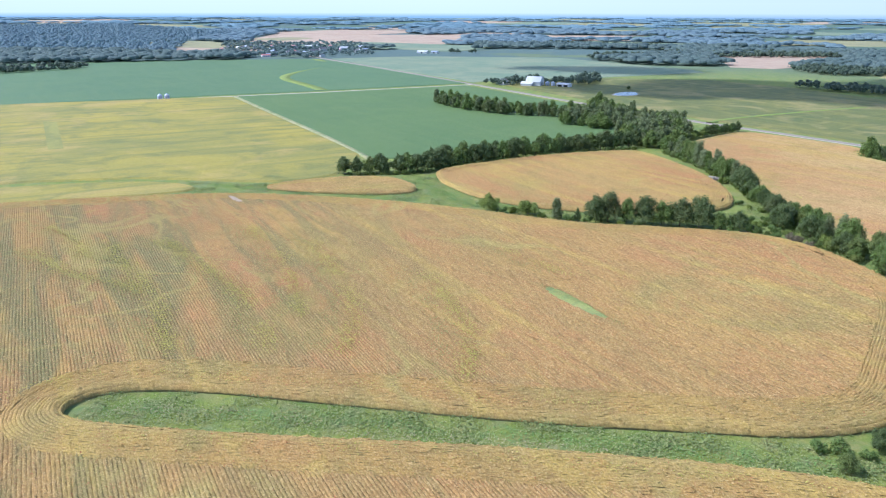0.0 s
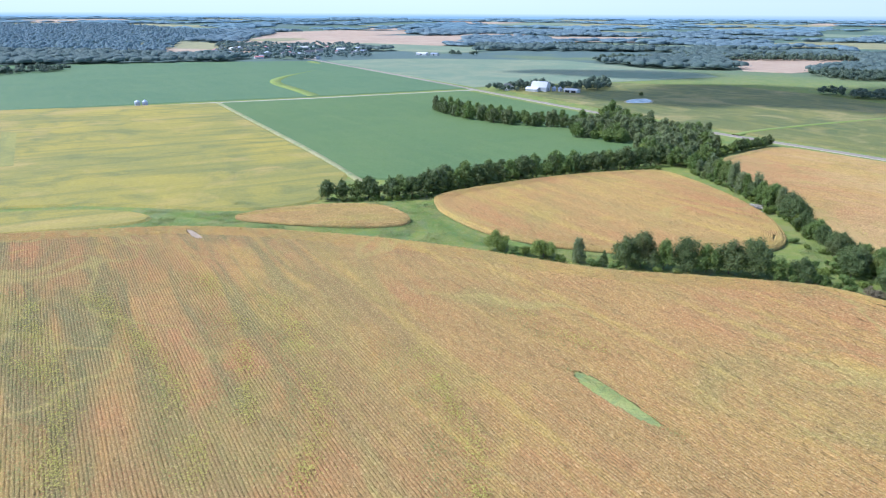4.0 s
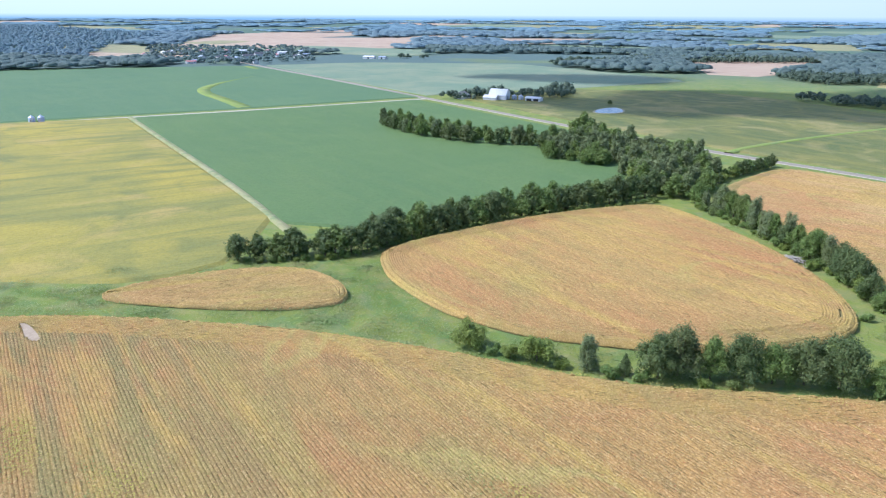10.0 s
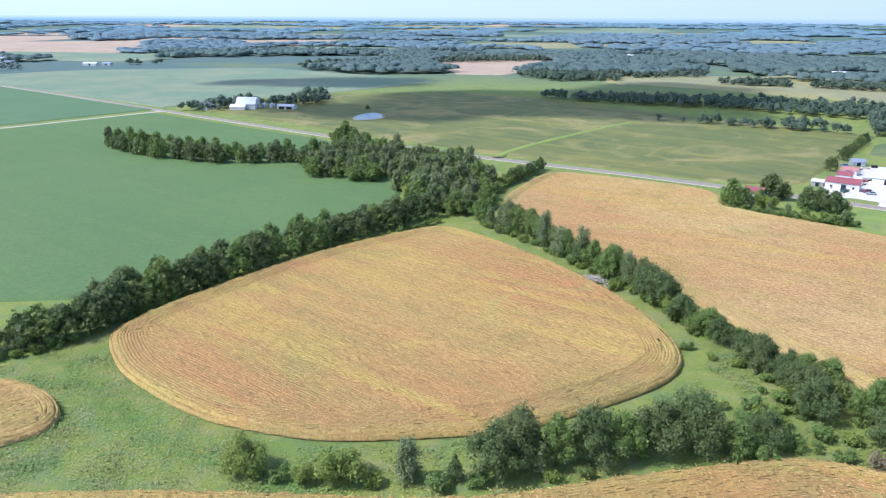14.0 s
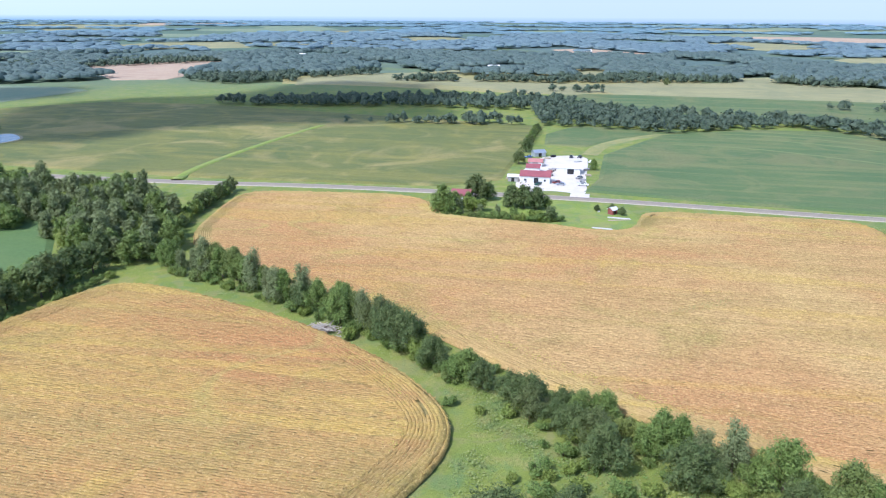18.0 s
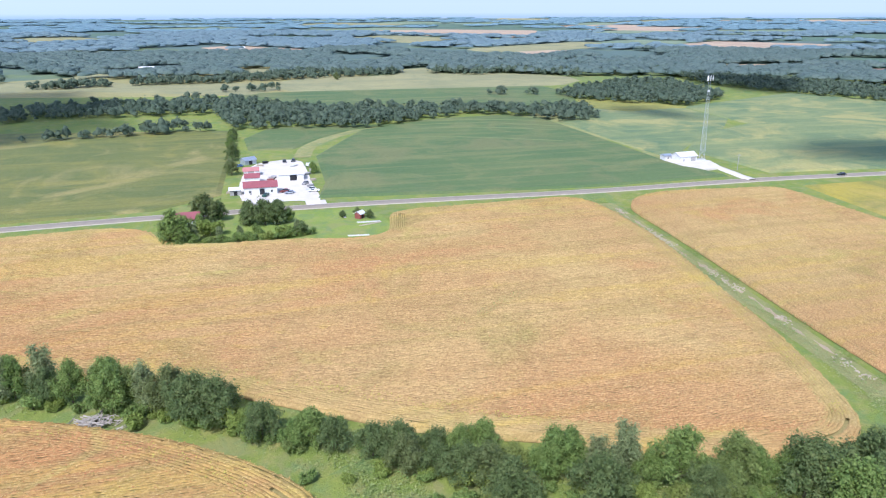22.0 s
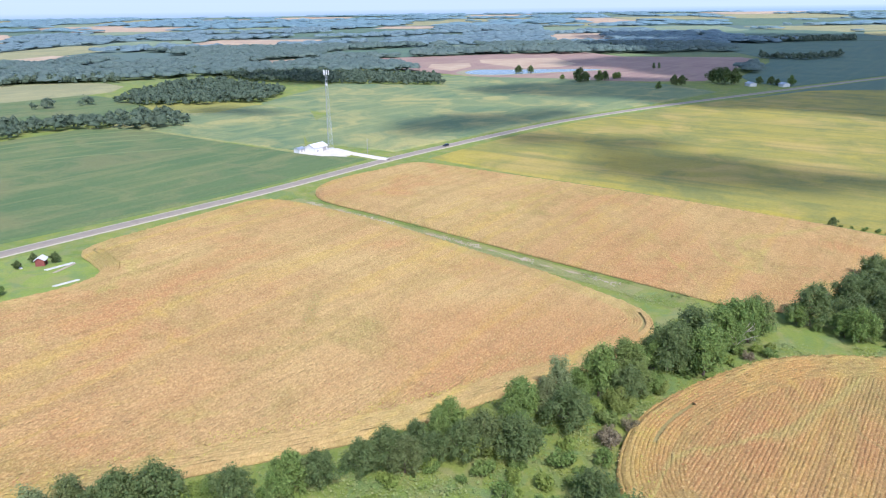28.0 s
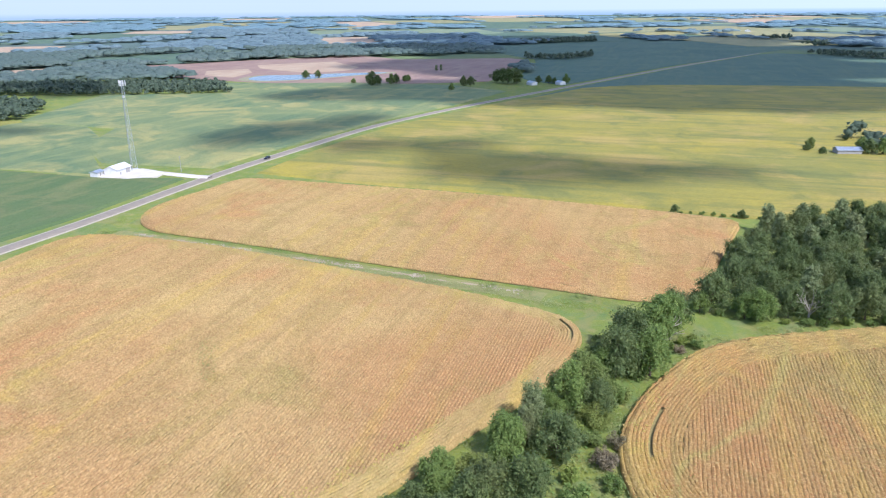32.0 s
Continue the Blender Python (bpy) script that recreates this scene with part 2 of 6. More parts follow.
GRASS = grass_mat("grass", (0.184, 0.245, 0.046), (0.259, 0.285, 0.054), (0.356, 0.305, 0.108))
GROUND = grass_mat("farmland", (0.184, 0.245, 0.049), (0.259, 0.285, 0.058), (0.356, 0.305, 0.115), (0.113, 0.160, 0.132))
LAWN = grass_mat("lawn_grass", (0.216, 0.286, 0.056), (0.270, 0.322, 0.068), (0.335, 0.322, 0.104))
DRYGRASS = grass_mat("dry_grass", (0.33, 0.305, 0.115), (0.26, 0.27, 0.09), (0.41, 0.36, 0.17))
VERGE = grass_mat("verge_grass", (0.38, 0.35, 0.17), (0.30, 0.31, 0.12), (0.46, 0.41, 0.25))
WEED = leaf_mat("weeds", (0.231, 0.260, 0.064), (0.187, 0.245, 0.076), (0.319, 0.306, 0.108), 0.05)
WEED_BLUE = leaf_mat("tall_weeds", (0.160, 0.219, 0.056), (0.193, 0.240, 0.060), (0.264, 0.286, 0.092), 0.05)
WEEDGAP = grass_mat("weed_gap", (0.33, 0.37, 0.10), (0.40, 0.40, 0.13), (0.42, 0.39, 0.15))
STALKS = plain("stalks", (0.36, 0.29, 0.11), (0.27, 0.22, 0.08), 0.9, 2.0)
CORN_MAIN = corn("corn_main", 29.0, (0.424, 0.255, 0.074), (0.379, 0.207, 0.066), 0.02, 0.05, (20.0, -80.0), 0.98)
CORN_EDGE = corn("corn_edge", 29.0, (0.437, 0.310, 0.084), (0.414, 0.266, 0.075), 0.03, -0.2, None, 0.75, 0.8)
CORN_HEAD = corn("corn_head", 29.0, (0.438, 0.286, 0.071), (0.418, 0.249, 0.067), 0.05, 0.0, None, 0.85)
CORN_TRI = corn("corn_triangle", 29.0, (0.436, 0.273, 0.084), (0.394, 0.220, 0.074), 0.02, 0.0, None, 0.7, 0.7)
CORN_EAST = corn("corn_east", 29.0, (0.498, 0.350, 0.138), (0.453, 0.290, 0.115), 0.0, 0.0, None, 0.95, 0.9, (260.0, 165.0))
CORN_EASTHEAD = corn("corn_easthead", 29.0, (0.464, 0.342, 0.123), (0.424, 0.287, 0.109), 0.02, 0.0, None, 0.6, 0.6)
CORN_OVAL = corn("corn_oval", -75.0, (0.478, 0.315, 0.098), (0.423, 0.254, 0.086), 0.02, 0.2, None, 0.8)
SOY_GREEN = soy("soy_green", (0.108, 0.185, 0.077), (0.125, 0.20, 0.08), (0.155, 0.22, 0.088), 29.0, 0.3)
SOY_DEEP = soy("soy_deep", (0.114, 0.183, 0.058), (0.130, 0.198, 0.060), (0.162, 0.218, 0.067), 29.0, 0.3)
SOY_YELLOW = soy("soy_yellow", (0.413, 0.323, 0.052), (0.280, 0.254, 0.057), (0.153, 0.176, 0.054), -61.0, 0.6, 0.014, (0.443, 0.323, 0.089))
SOY_MIX = soy("soy_mixed", (0.125, 0.15, 0.046), (0.17, 0.18, 0.05), (0.29, 0.25, 0.06), 29.0, 0.55, 0.014, (0.33, 0.275, 0.10))
SOY_EAST = soy("soy_east", (0.10, 0.155, 0.055), (0.125, 0.175, 0.06), (0.23, 0.225, 0.085), 29.0, 0.6, 0.012, (0.185, 0.19, 0.075))
SOY_MEADOW = soy("soy_meadow", (0.13, 0.195, 0.09), (0.20, 0.24, 0.10), (0.33, 0.33, 0.12), 29.0, 0.5, 0.014, (0.40, 0.35, 0.125))
SOY_PALE = soy("soy_pale", (0.19, 0.22, 0.085), (0.23, 0.245, 0.095), (0.15, 0.19, 0.07), 29.0, 0.5)
SOY_RIM = soy("soy_rim", (0.27, 0.26, 0.065), (0.33, 0.30, 0.07), (0.20, 0.21, 0.06), 29.0, 0.7, 0.03)
SOY_FAR = soy("soy_far", (0.37, 0.33, 0.15), (0.29, 0.275, 0.13), (0.21, 0.225, 0.11), 29.0, 0.5)
SOY_DARK = soy("soy_distant", (0.09, 0.15, 0.10), (0.12, 0.18, 0.11), (0.16, 0.20, 0.11), 29.0, 0.5)
STRAW = soy("straw_field", (0.36, 0.31, 0.12), (0.29, 0.27, 0.10), (0.40, 0.33, 0.14), 29.0, 0.6)
KHAKI = soy("khaki_field", (0.28, 0.30, 0.17), (0.20, 0.26, 0.15), (0.15, 0.23, 0.14), 60.0, 0.5)
BARE = soy("bare_field", (0.50, 0.36, 0.23), (0.42, 0.29, 0.19), (0.54, 0.43, 0.28), 29.0, 0.5)
PINK = soy("fallow_field", (0.34, 0.22, 0.17), (0.28, 0.18, 0.14), (0.42, 0.30, 0.20), 29.0, 0.5)
SOIL = plain("soil", (0.45, 0.345, 0.225), (0.36, 0.27, 0.17), 0.95)
ASPHALT = plain("asphalt", (0.32, 0.265, 0.20), (0.26, 0.215, 0.165), 0.9, 0.3)
GRAVEL = plain("gravel", (0.50, 0.435, 0.325), (0.40, 0.345, 0.255), 0.95, 0.6)
LIMESTONE = plain("limestone", (0.68, 0.61, 0.52), (0.58, 0.515, 0.435), 0.9, 0.15)
BARK = plain("bark", (0.16, 0.12, 0.085), (0.10, 0.075, 0.05), 0.9, 2.0)
DEADWOOD = plain("dead_wood", (0.50, 0.44, 0.36), (0.34, 0.29, 0.23), 0.9, 2.0)
LEAF_DARK = leaf_mat("leaf_dark", (0.070, 0.115, 0.036), (0.105, 0.148, 0.044), (0.19, 0.222, 0.072), 0.22, 0.475)
LEAF_MID = leaf_mat("leaf_mid", (0.105, 0.182, 0.038), (0.155, 0.220, 0.046), (0.240, 0.297, 0.076), 0.22, 0.475)
LEAF_GREY = leaf_mat("leaf_grey", (0.140, 0.189, 0.074), (0.189, 0.229, 0.089), (0.281, 0.308, 0.131), 0.22, 0.475)
LEAF_LIME = leaf_mat("leaf_lime", (0.165, 0.233, 0.040), (0.210, 0.267, 0.047), (0.290, 0.329, 0.070), 0.22, 0.475)
LEAF_RUSSET = leaf_mat("leaf_russet", (0.19, 0.145, 0.085), (0.22, 0.175, 0.10), (0.28, 0.225, 0.13), 0.15, 0.5)
# Distance haze is painted into these far leaf colours, bluer the farther off.
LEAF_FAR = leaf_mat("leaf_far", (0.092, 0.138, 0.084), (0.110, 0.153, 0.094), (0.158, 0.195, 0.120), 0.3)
LEAF_MIDFAR_HAZE = leaf_mat("leaf_midfar_haze", (0.156, 0.227, 0.194), (0.177, 0.246, 0.207), (0.219, 0.278, 0.234), 0.4)
LEAF_DISTANT_HAZE = leaf_mat("leaf_distant_haze", (0.253, 0.361, 0.380), (0.269, 0.373, 0.393), (0.299, 0.396, 0.406), 0.45)
LEAF_HORIZON_HAZE = leaf_mat("leaf_horizon_haze", (0.277, 0.425, 0.470), (0.299, 0.445, 0.488), (0.320, 0.465, 0.504), 0.45)

# ---------------------------------------------------------------- land
CENTRE = (100.0, 300.0)


def land(x, y):
    """Height of the ground: level near by, rising gently towards the horizon."""
    r = np.hypot(np.asarray(x) - CENTRE[0], np.asarray(y) - CENTRE[1])
    return 36.0 * np.clip((r - 900.0) / 4000.0, 0, 1.2) ** 1.4


def mesh_object(name, verts, faces, material, smooth=False):
    me = bpy.data.meshes.new(name)
    verts = np.asarray(verts, dtype=np.float32)
    faces = np.asarray(faces, dtype=np.int32)
    n = faces.shape[1]
    me.vertices.add(len(verts))
    me.vertices.foreach_set("co", verts.ravel())
    me.loops.add(faces.size)
    me.loops.foreach_set("vertex_index", faces.ravel())
    me.polygons.add(len(faces))
    me.polygons.foreach_set("loop_start", np.arange(0, faces.size, n, dtype=np.int32))
    me.update(calc_edges=True)
    me.materials.append(material)
    if smooth:
        me.polygons.foreach_set("use_smooth", np.ones(len(faces), dtype=bool))
    return new(name, me)


def polar_ground():
    """One sheet, finer near by, that reaches the horizon."""
    radii = np.concatenate([[0.0, 0.02], np.linspace(0, 900, 19)[1:], np.geomspace(950, 4880, 30)])
    n = 128
    a = np.arange(n) * 2 * np.pi / n
    R, A = np.meshgrid(radii[1:], a, indexing="ij")
    x, y = CENTRE[0] + R * np.sin(A), CENTRE[1] + R * np.cos(A)
    v = np.stack([x, y, land(x, y)], 2).reshape(-1, 3)
    faces = []
    m = len(radii) - 1
    for i in range(m - 1):
        for j in range(n):
            k = (j + 1) % n
            faces.append((i * n + j, i * n + k, (i + 1) * n + k, (i + 1) * n + j))
    return v, [f[::-1] for f in faces]


def smooth_ring(points, rounds=2):
    p = np.asarray(points, dtype=float)
    for _ in range(rounds):
        q = np.roll(p, -1, axis=0)
        p = np.stack([p * 0.75 + q * 0.25, p * 0.25 + q * 0.75], 1).reshape(-1, 2)
    return p


def resample(line, step):
    d = np.r_[0, np.cumsum(np.hypot(*np.diff(line, axis=0).T))]
    s = np.linspace(0, d[-1], max(2, int(d[-1] / step) + 1))
    return np.stack([np.interp(s, d, line[:, 0]), np.interp(s, d, line[:, 1])], 1)


def smooth_line(points, step=8.0, rounds=3):
    p = np.asarray(points, dtype=float)
    for _ in range(rounds):
        q = np.stack([p[:-1] * 0.75 + p[1:] * 0.25, p[:-1] * 0.25 + p[1:] * 0.75], 1).reshape(-1, 2)
        p = np.vstack([p[:1], q, p[-1:]])
    return resample(p, step)


def inside(ring, pts):
    """Which of the points lie inside the ring."""
    x, y = pts[:, 0], pts[:, 1]
    hit = np.zeros(len(pts), bool)
    a, b = ring, np.roll(ring, -1, axis=0)
    for (x0, y0), (x1, y1) in zip(a, b):
        if y0 != y1:
            hit ^= ((y0 > y) != (y1 > y)) & (x < (x1 - x0) * (y - y0) / (y1 - y0) + x0)
    return hit


def edge_distance(ring, pts):
    best = np.full(len(pts), 1e9)
    for a, b in zip(ring, np.roll(ring, -1, axis=0)):
        d = b - a
        w = np.clip(((pts - a) @ d) / max(d @ d, 1e-9), 0, 1)
        best = np.minimum(best, np.hypot(*(pts - a - w[:, None] * d).T))
    return best


class EdgeField:
    """Signed distance to a ring's edge (positive inside), looked up from a fine grid."""

    def __init__(self, ring, cell=1.5, margin=6.0):
        self.lo, self.cell = ring.min(axis=0) - margin, cell
        n = np.ceil((ring.max(axis=0) + margin - self.lo) / cell).astype(int) + 2
        X, Y = np.meshgrid(np.arange(n[0]), np.arange(n[1]), indexing="ij")
        p = np.stack([X.ravel(), Y.ravel()], 1) * cell + self.lo
        self.grid = (edge_distance(ring, p) * np.where(inside(ring, p), 1, -1)).reshape(n)

    def __call__(self, p):
        q = (p - self.lo) / self.cell
        i = np.clip(np.floor(q).astype(int), 0, np.array(self.grid.shape) - 2)
        w = np.clip(q - i, 0, 1)
        g, a, b = self.grid, i[:, 0], i[:, 1]
        return (g[a, b] * (1 - w[:, 0]) + g[a + 1, b] * w[:, 0]) * (1 - w[:, 1]) + (g[a, b + 1] * (1 - w[:, 0]) + g[a + 1, b + 1] * w[:, 0]) * w[:, 1]


def shrunk(ring, by):
    d = np.roll(ring, -1, axis=0) - np.roll(ring, 1, axis=0)
    d /= np.maximum(np.hypot(d[:, 0], d[:, 1]), 1e-6)[:, None]
    turn = np.sign(np.sum(ring[:, 0] * np.roll(ring[:, 1], -1) - ring[:, 1] * np.roll(ring[:, 0], -1)))
    return ring - np.stack([d[:, 1], -d[:, 0]], 1) * turn * by


def slab(name, ring, z0, z1, material, label, category, kind="structure", ramp=0.0):
    """A raised sheet over a ring, with sloping sides; it follows the land."""
    ring = np.asarray(ring, dtype=float)
    d = np.roll(ring, -1, axis=0) - np.roll(ring, 1, axis=0)
    d /= np.maximum(np.hypot(d[:, 0], d[:, 1]), 1e-6)[:, None]
    turn = np.sign(np.sum(ring[:, 0] * np.roll(ring[:, 1], -1) - ring[:, 1] * np.roll(ring[:, 0], -1)))
    skirt = ring + np.stack([d[:, 1], -d[:, 0]], 1) * turn * ramp
    bm = bmesh.new()
    top = [bm.verts.new((x, y, float(land(x, y)) + z1)) for x, y in ring]
    f = bm.faces.new(top)
    if f.calc_area() and f.normal.z < 0:
        f.normal_flip()
    bm.normal_update()
    if f.normal.z < 0:
        f.normal_flip()
    low = [bm.verts.new((x, y, float(land(x, y)) + z0)) for x, y in skirt]
    n = len(ring)
    for i in range(n):
        bm.faces.new((top[i], low[i], low[(i + 1) % n], top[(i + 1) % n]))
    bmesh.ops.triangulate(bm, faces=[f])
    bmesh.ops.recalc_face_normals(bm, faces=bm.faces)
    me = bpy.data.meshes.new(name)
    bm.to_mesh(me)
    bm.free()
    me.materials.append(material)
    return tagged(new(name, me), label, category, kind=kind)


def ribbon(name, line, width, z, material, label, category, kind="structure", shift=0.0, depth=0.0):
    """A strip along a line, with its edges dropping to the ground."""
    d = np.gradient(line, axis=0)
    d /= np.hypot(d[:, 0], d[:, 1])[:, None]
    side = np.stack([d[:, 1], -d[:, 0]], 1)
    mid = line + side * shift
    cols = [(-width / 2 - 0.4, z - max(z * 0.9, depth)), (-width / 2, z), (0, z + 0.04), (width / 2, z), (width / 2 + 0.4, z - max(z * 0.9, depth))]
    v = np.concatenate([np.c_[mid + side * o, land(*(mid + side * o).T) + dz][:, None] for o, dz in cols], 1).reshape(-1, 3)
    k = len(cols)
    faces = [(i * k + j, i * k + j + 1, (i + 1) * k + j + 1, (i + 1) * k + j)
             for i in range(len(line) - 1) for j in range(k - 1)]
    return tagged(mesh_object(name, v, [f[::-1] for f in faces], material), label, category, kind=kind)


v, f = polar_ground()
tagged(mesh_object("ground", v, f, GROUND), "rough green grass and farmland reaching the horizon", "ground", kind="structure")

MAIN_ROAD = smooth_line([(-330, 1530), (-219, 1325), (-68, 1052), (35, 846), (134, 656), (171, 592), (203, 541), (240, 491), (274, 436),
                         (307, 379), (334, 324), (361, 266), (404, 192), (434, 127), (460, 70), (480, 20), (507, -88), (541, -275),
                         (597, -603), (638, -967), (695, -1315)])
CROSS_ROAD = smooth_line([(35, 846), (-52, 797), (-140, 752), (-199, 724), (-270, 690), (-420, 615), (-700, 480)])


# ---------------------------------------------------------------- crops
def corn_rows(name, ring, turn, material, label, headland=12, tall=2.1, ridge=0.5, holes=(), skips=(), rim=None, leafy=1):
    """Standing corn: ridge after ridge of plants, straight inside and following the edge in the headland."""
    rng = np.random.default_rng(len(name) + int(abs(turn)))
    pitch, step = 0.76, 0.9
    lines, kinds_of = [], []
    depth = headland * pitch
    area = 0.5 * np.sum(ring[:, 0] * np.roll(ring[:, 1], -1) - ring[:, 1] * np.roll(ring[:, 0], -1))
    if area < 0:
        ring = ring[::-1]
    far = EdgeField(ring)
    edge = resample(np.vstack([ring, ring[:1]]), 1.0)
    d = np.roll(edge, -1, axis=0) - np.roll(edge, 1, axis=0)
    d /= np.maximum(np.hypot(d[:, 0], d[:, 1]), 1e-6)[:, None]
    inner = np.stack([-d[:, 1], d[:, 0]], 1)
    for k in range(headland):
        off = 0.4 + k * pitch
        p = edge + inner * off
        ok = far(p) > off - 0.25
        for row, x, y, reach in skips:
            if row == k:
                ok &= np.hypot(p[:, 0] - x, p[:, 1] - y) > reach
        for hole in holes:
            ok &= ~inside(hole, p)
        kinds_of += [0 if k < 4 else 1] * len(cut(p, ok))
        lines += cut(p, ok)
    a = radians(turn)
    along, across = np.array([math.sin(a), math.cos(a)]), np.array([math.cos(a), -math.sin(a)])
    s, u = ring @ across, ring @ along
    for k in np.arange(s.min(), s.max(), pitch):
        p = across * k + along * np.arange(u.min(), u.max(), step)[:, None]
        ok = far(p) > depth - 0.9
        if not ok.any():
            continue
        for hole in holes:
            ok &= ~inside(hole, p)
        lines += cut(p, ok)
    kinds_of += [2] * (len(lines) - len(kinds_of))
    built = [[[], [], 0, []] for _ in range(3)]
    for p, which in zip(lines, kinds_of):
        group = built[which if rim else 2]
        verts, faces, base, sprigs = group
        n = len(p)
        d = np.gradient(p, axis=0)
        d /= np.maximum(np.hypot(d[:, 0], d[:, 1]), 1e-6)[:, None]
        side = np.stack([d[:, 1], -d[:, 0]], 1) * pitch
        z = land(p[:, 0], p[:, 1])
        sway = rng.uniform(-0.2, 0.2, (n, 1))
        top = tall + rng.normal(0, 0.13, n)
        near = np.clip(far(p) / 2.2, 0, 1)
        top = top - 0.7 * (1 - near)
        left, right = p - side * 0.5, p + side * 0.5
        low = [z + tall - ridge + rng.uniform(-0.12, 0.12, n) - 1.5 * np.clip(1 - far(q) / 1.2, 0, 1) for q in (left, right)]
        rows = [np.c_[left, low[0]], np.c_[p + side * sway, z + top], np.c_[right, low[1]]]
        verts.append(np.stack(rows, 1).reshape(-1, 3))
        i = base + 3 * np.arange(n - 1)
        faces += [np.stack([i, i + 1, i + 4, i + 3], 1), np.stack([i + 1, i + 2, i + 5, i + 4], 1)]
        group[2] += 3 * n
        for _ in range(leafy):
            off = rng.uniform(-0.42, 0.42, (n, 1))
            sprigs.append(np.c_[p + side * off + d * rng.uniform(-0.5, 0.5, (n, 1)), z + top - np.abs(off[:, 0]) * ridge * 1.6 + rng.uniform(-0.08, 0.16, n)])
    for (verts, faces, base, sprigs), mat, words in zip(built, [*(rim or (None, None)), material], ("rust-coloured outermost rows of corn at the field edge", "yellowing corn rows of the headland", label)):
        if verts:
            tagged(mesh_object(name, np.vstack(verts), np.vstack(faces)[:, ::-1], mat), words, "corn", kind="stuff")
            c = np.vstack(sprigs)
            c = c[(c[:, 0] > -60 - 0.62 * c[:, 1]) & (c[:, 1] > 78)]
            tagged(mesh_object("corn_leaves", *blades(rng, c, 0.28, 0.105), LEAVES[mat]), "single dry leaves and tassels at the top of the corn", "corn", kind="stuff")


def blades(rng, c, long, wide):
    """A leaning leaf at each of the points."""
    n = len(c)
    a = rng.uniform(0, 2 * np.pi, n)
    t = np.c_[np.cos(a), np.sin(a), rng.uniform(-0.45, 0.45, n)]
    b = np.c_[-np.sin(a), np.cos(a), rng.uniform(-0.5, 0.5, n)]
    t, b = t * long * rng.uniform(0.5, 1.3, (n, 1)), b * wide * rng.uniform(0.6, 1.4, (n, 1))
    v = np.stack([c - t, c - b, c + t, c + b], 1).reshape(-1, 3)
    return v, np.arange(4 * n).reshape(-1, 4)


def cut(p, ok):
    """The runs of a line where ok holds."""
    out, idx = [], np.flatnonzero(ok)
    if len(idx):
        for run in np.split(idx, np.flatnonzero(np.diff(idx) > 1) + 1):
            if len(run) > 2:
                out.append(p[run])
    return out


FIELD_MAIN = smooth_ring([(-300, 266), (-193, 298), (-160, 307), (-115, 316), (-96, 318), (-78, 316.5), (-59, 313), (-31, 307), (-7, 299), (14, 290), (32, 281),
                          (49, 273), (62, 269), (76, 267), (100, 262), (116, 258), (126, 249), (132, 240), (136, 228), (138.5, 212), (139, 197), (135, 184), (126, 170),
                          (112, 150), (96, 128), (74, 122), (47, 125), (25, 127), (0, 131), (-17, 134), (-34, 137), (-50, 140), (-66, 141), (-75, 139), (-80, 134),
                          (-78, 128.5), (-66, 125.5), (-43, 123), (-16, 120.5), (0, 119.5), (23, 117), (49, 113.5), (72, 108.5), (98, 98), (110, 60),
                          (-60, 55), (-300, 60)])
FIELD_TRI = smooth_ring([(-4, 367), (5, 378), (35, 398), (67, 415), (100, 425), (114, 426), (122, 415), (129, 388), (134, 359), (134, 330),
                         (128, 304), (117, 292), (95, 288), (70, 287), (54, 292), (36, 298), (24, 307), (13, 317), (0, 341), (-3, 354)])
FIELD_OVAL = smooth_ring([(-85, 333), (-80, 338), (-75, 342), (-63, 348), (-52, 352), (-38, 354), (-27, 352), (-18, 344), (-13, 335), (-12, 327), (-16, 322), (-30, 320),
                          (-44, 321), (-57, 323), (-70, 326), (-80, 329)])
FIELD_EAST = smooth_ring([(152, 452), (183, 480), (209, 500), (231, 473), (260, 432), (238, 405), (258, 366), (261, 352), (265, 343), (273, 337), (285, 340), (302, 346), (318, 318),
                          (331, 297), (339, 284), (342, 275), (338, 266.5), (328, 259), (315, 252), (292, 240.5), (273, 233.5), (255, 227), (236, 221), (215, 213), (190, 206.5), (174, 203.5), (167, 206),
                          (162, 210), (157, 221), (152, 241), (152, 261), (148, 285), (151, 317), (154, 345), (149, 380), (146, 420)])
FIELD_SOUTH = smooth_ring([(305, 238), (322, 246), (333, 250), (347, 249), (359, 241), (366, 231), (375, 208), (384, 188), (382, 181), (372, 174), (337, 155), (281, 124), (190, 85),
                           (180, 86), (176, 99), (166, 132), (158, 152), (156, 166), (160, 174), (168, 180), (176, 183.5), (193, 190.5), (217, 201.5), (246, 213.5), (265, 221), (283, 228.5)])

for ring in (FIELD_MAIN, FIELD_TRI, FIELD_OVAL, FIELD_EAST, FIELD_SOUTH):
    slab("corn_stalks", shrunk(ring, 1.6), 0.0, 1.3, STALKS, "dry stalks and shaded leaves below the corn tops", "corn", kind="stuff", ramp=1.4)
GAPS = [smooth_ring(r, 2) for r in ([(30, 201), (34, 199), (38, 192), (42, 184), (45, 177), (42, 178), (38, 184), (32, 192)], [(-97, 312), (-94, 311), (-90, 306), (-86, 301), (-88, 300), (-92, 304), (-94, 308)])]
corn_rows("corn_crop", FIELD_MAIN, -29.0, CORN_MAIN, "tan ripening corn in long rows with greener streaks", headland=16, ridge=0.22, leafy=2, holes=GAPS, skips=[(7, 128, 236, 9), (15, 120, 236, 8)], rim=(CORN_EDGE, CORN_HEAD))
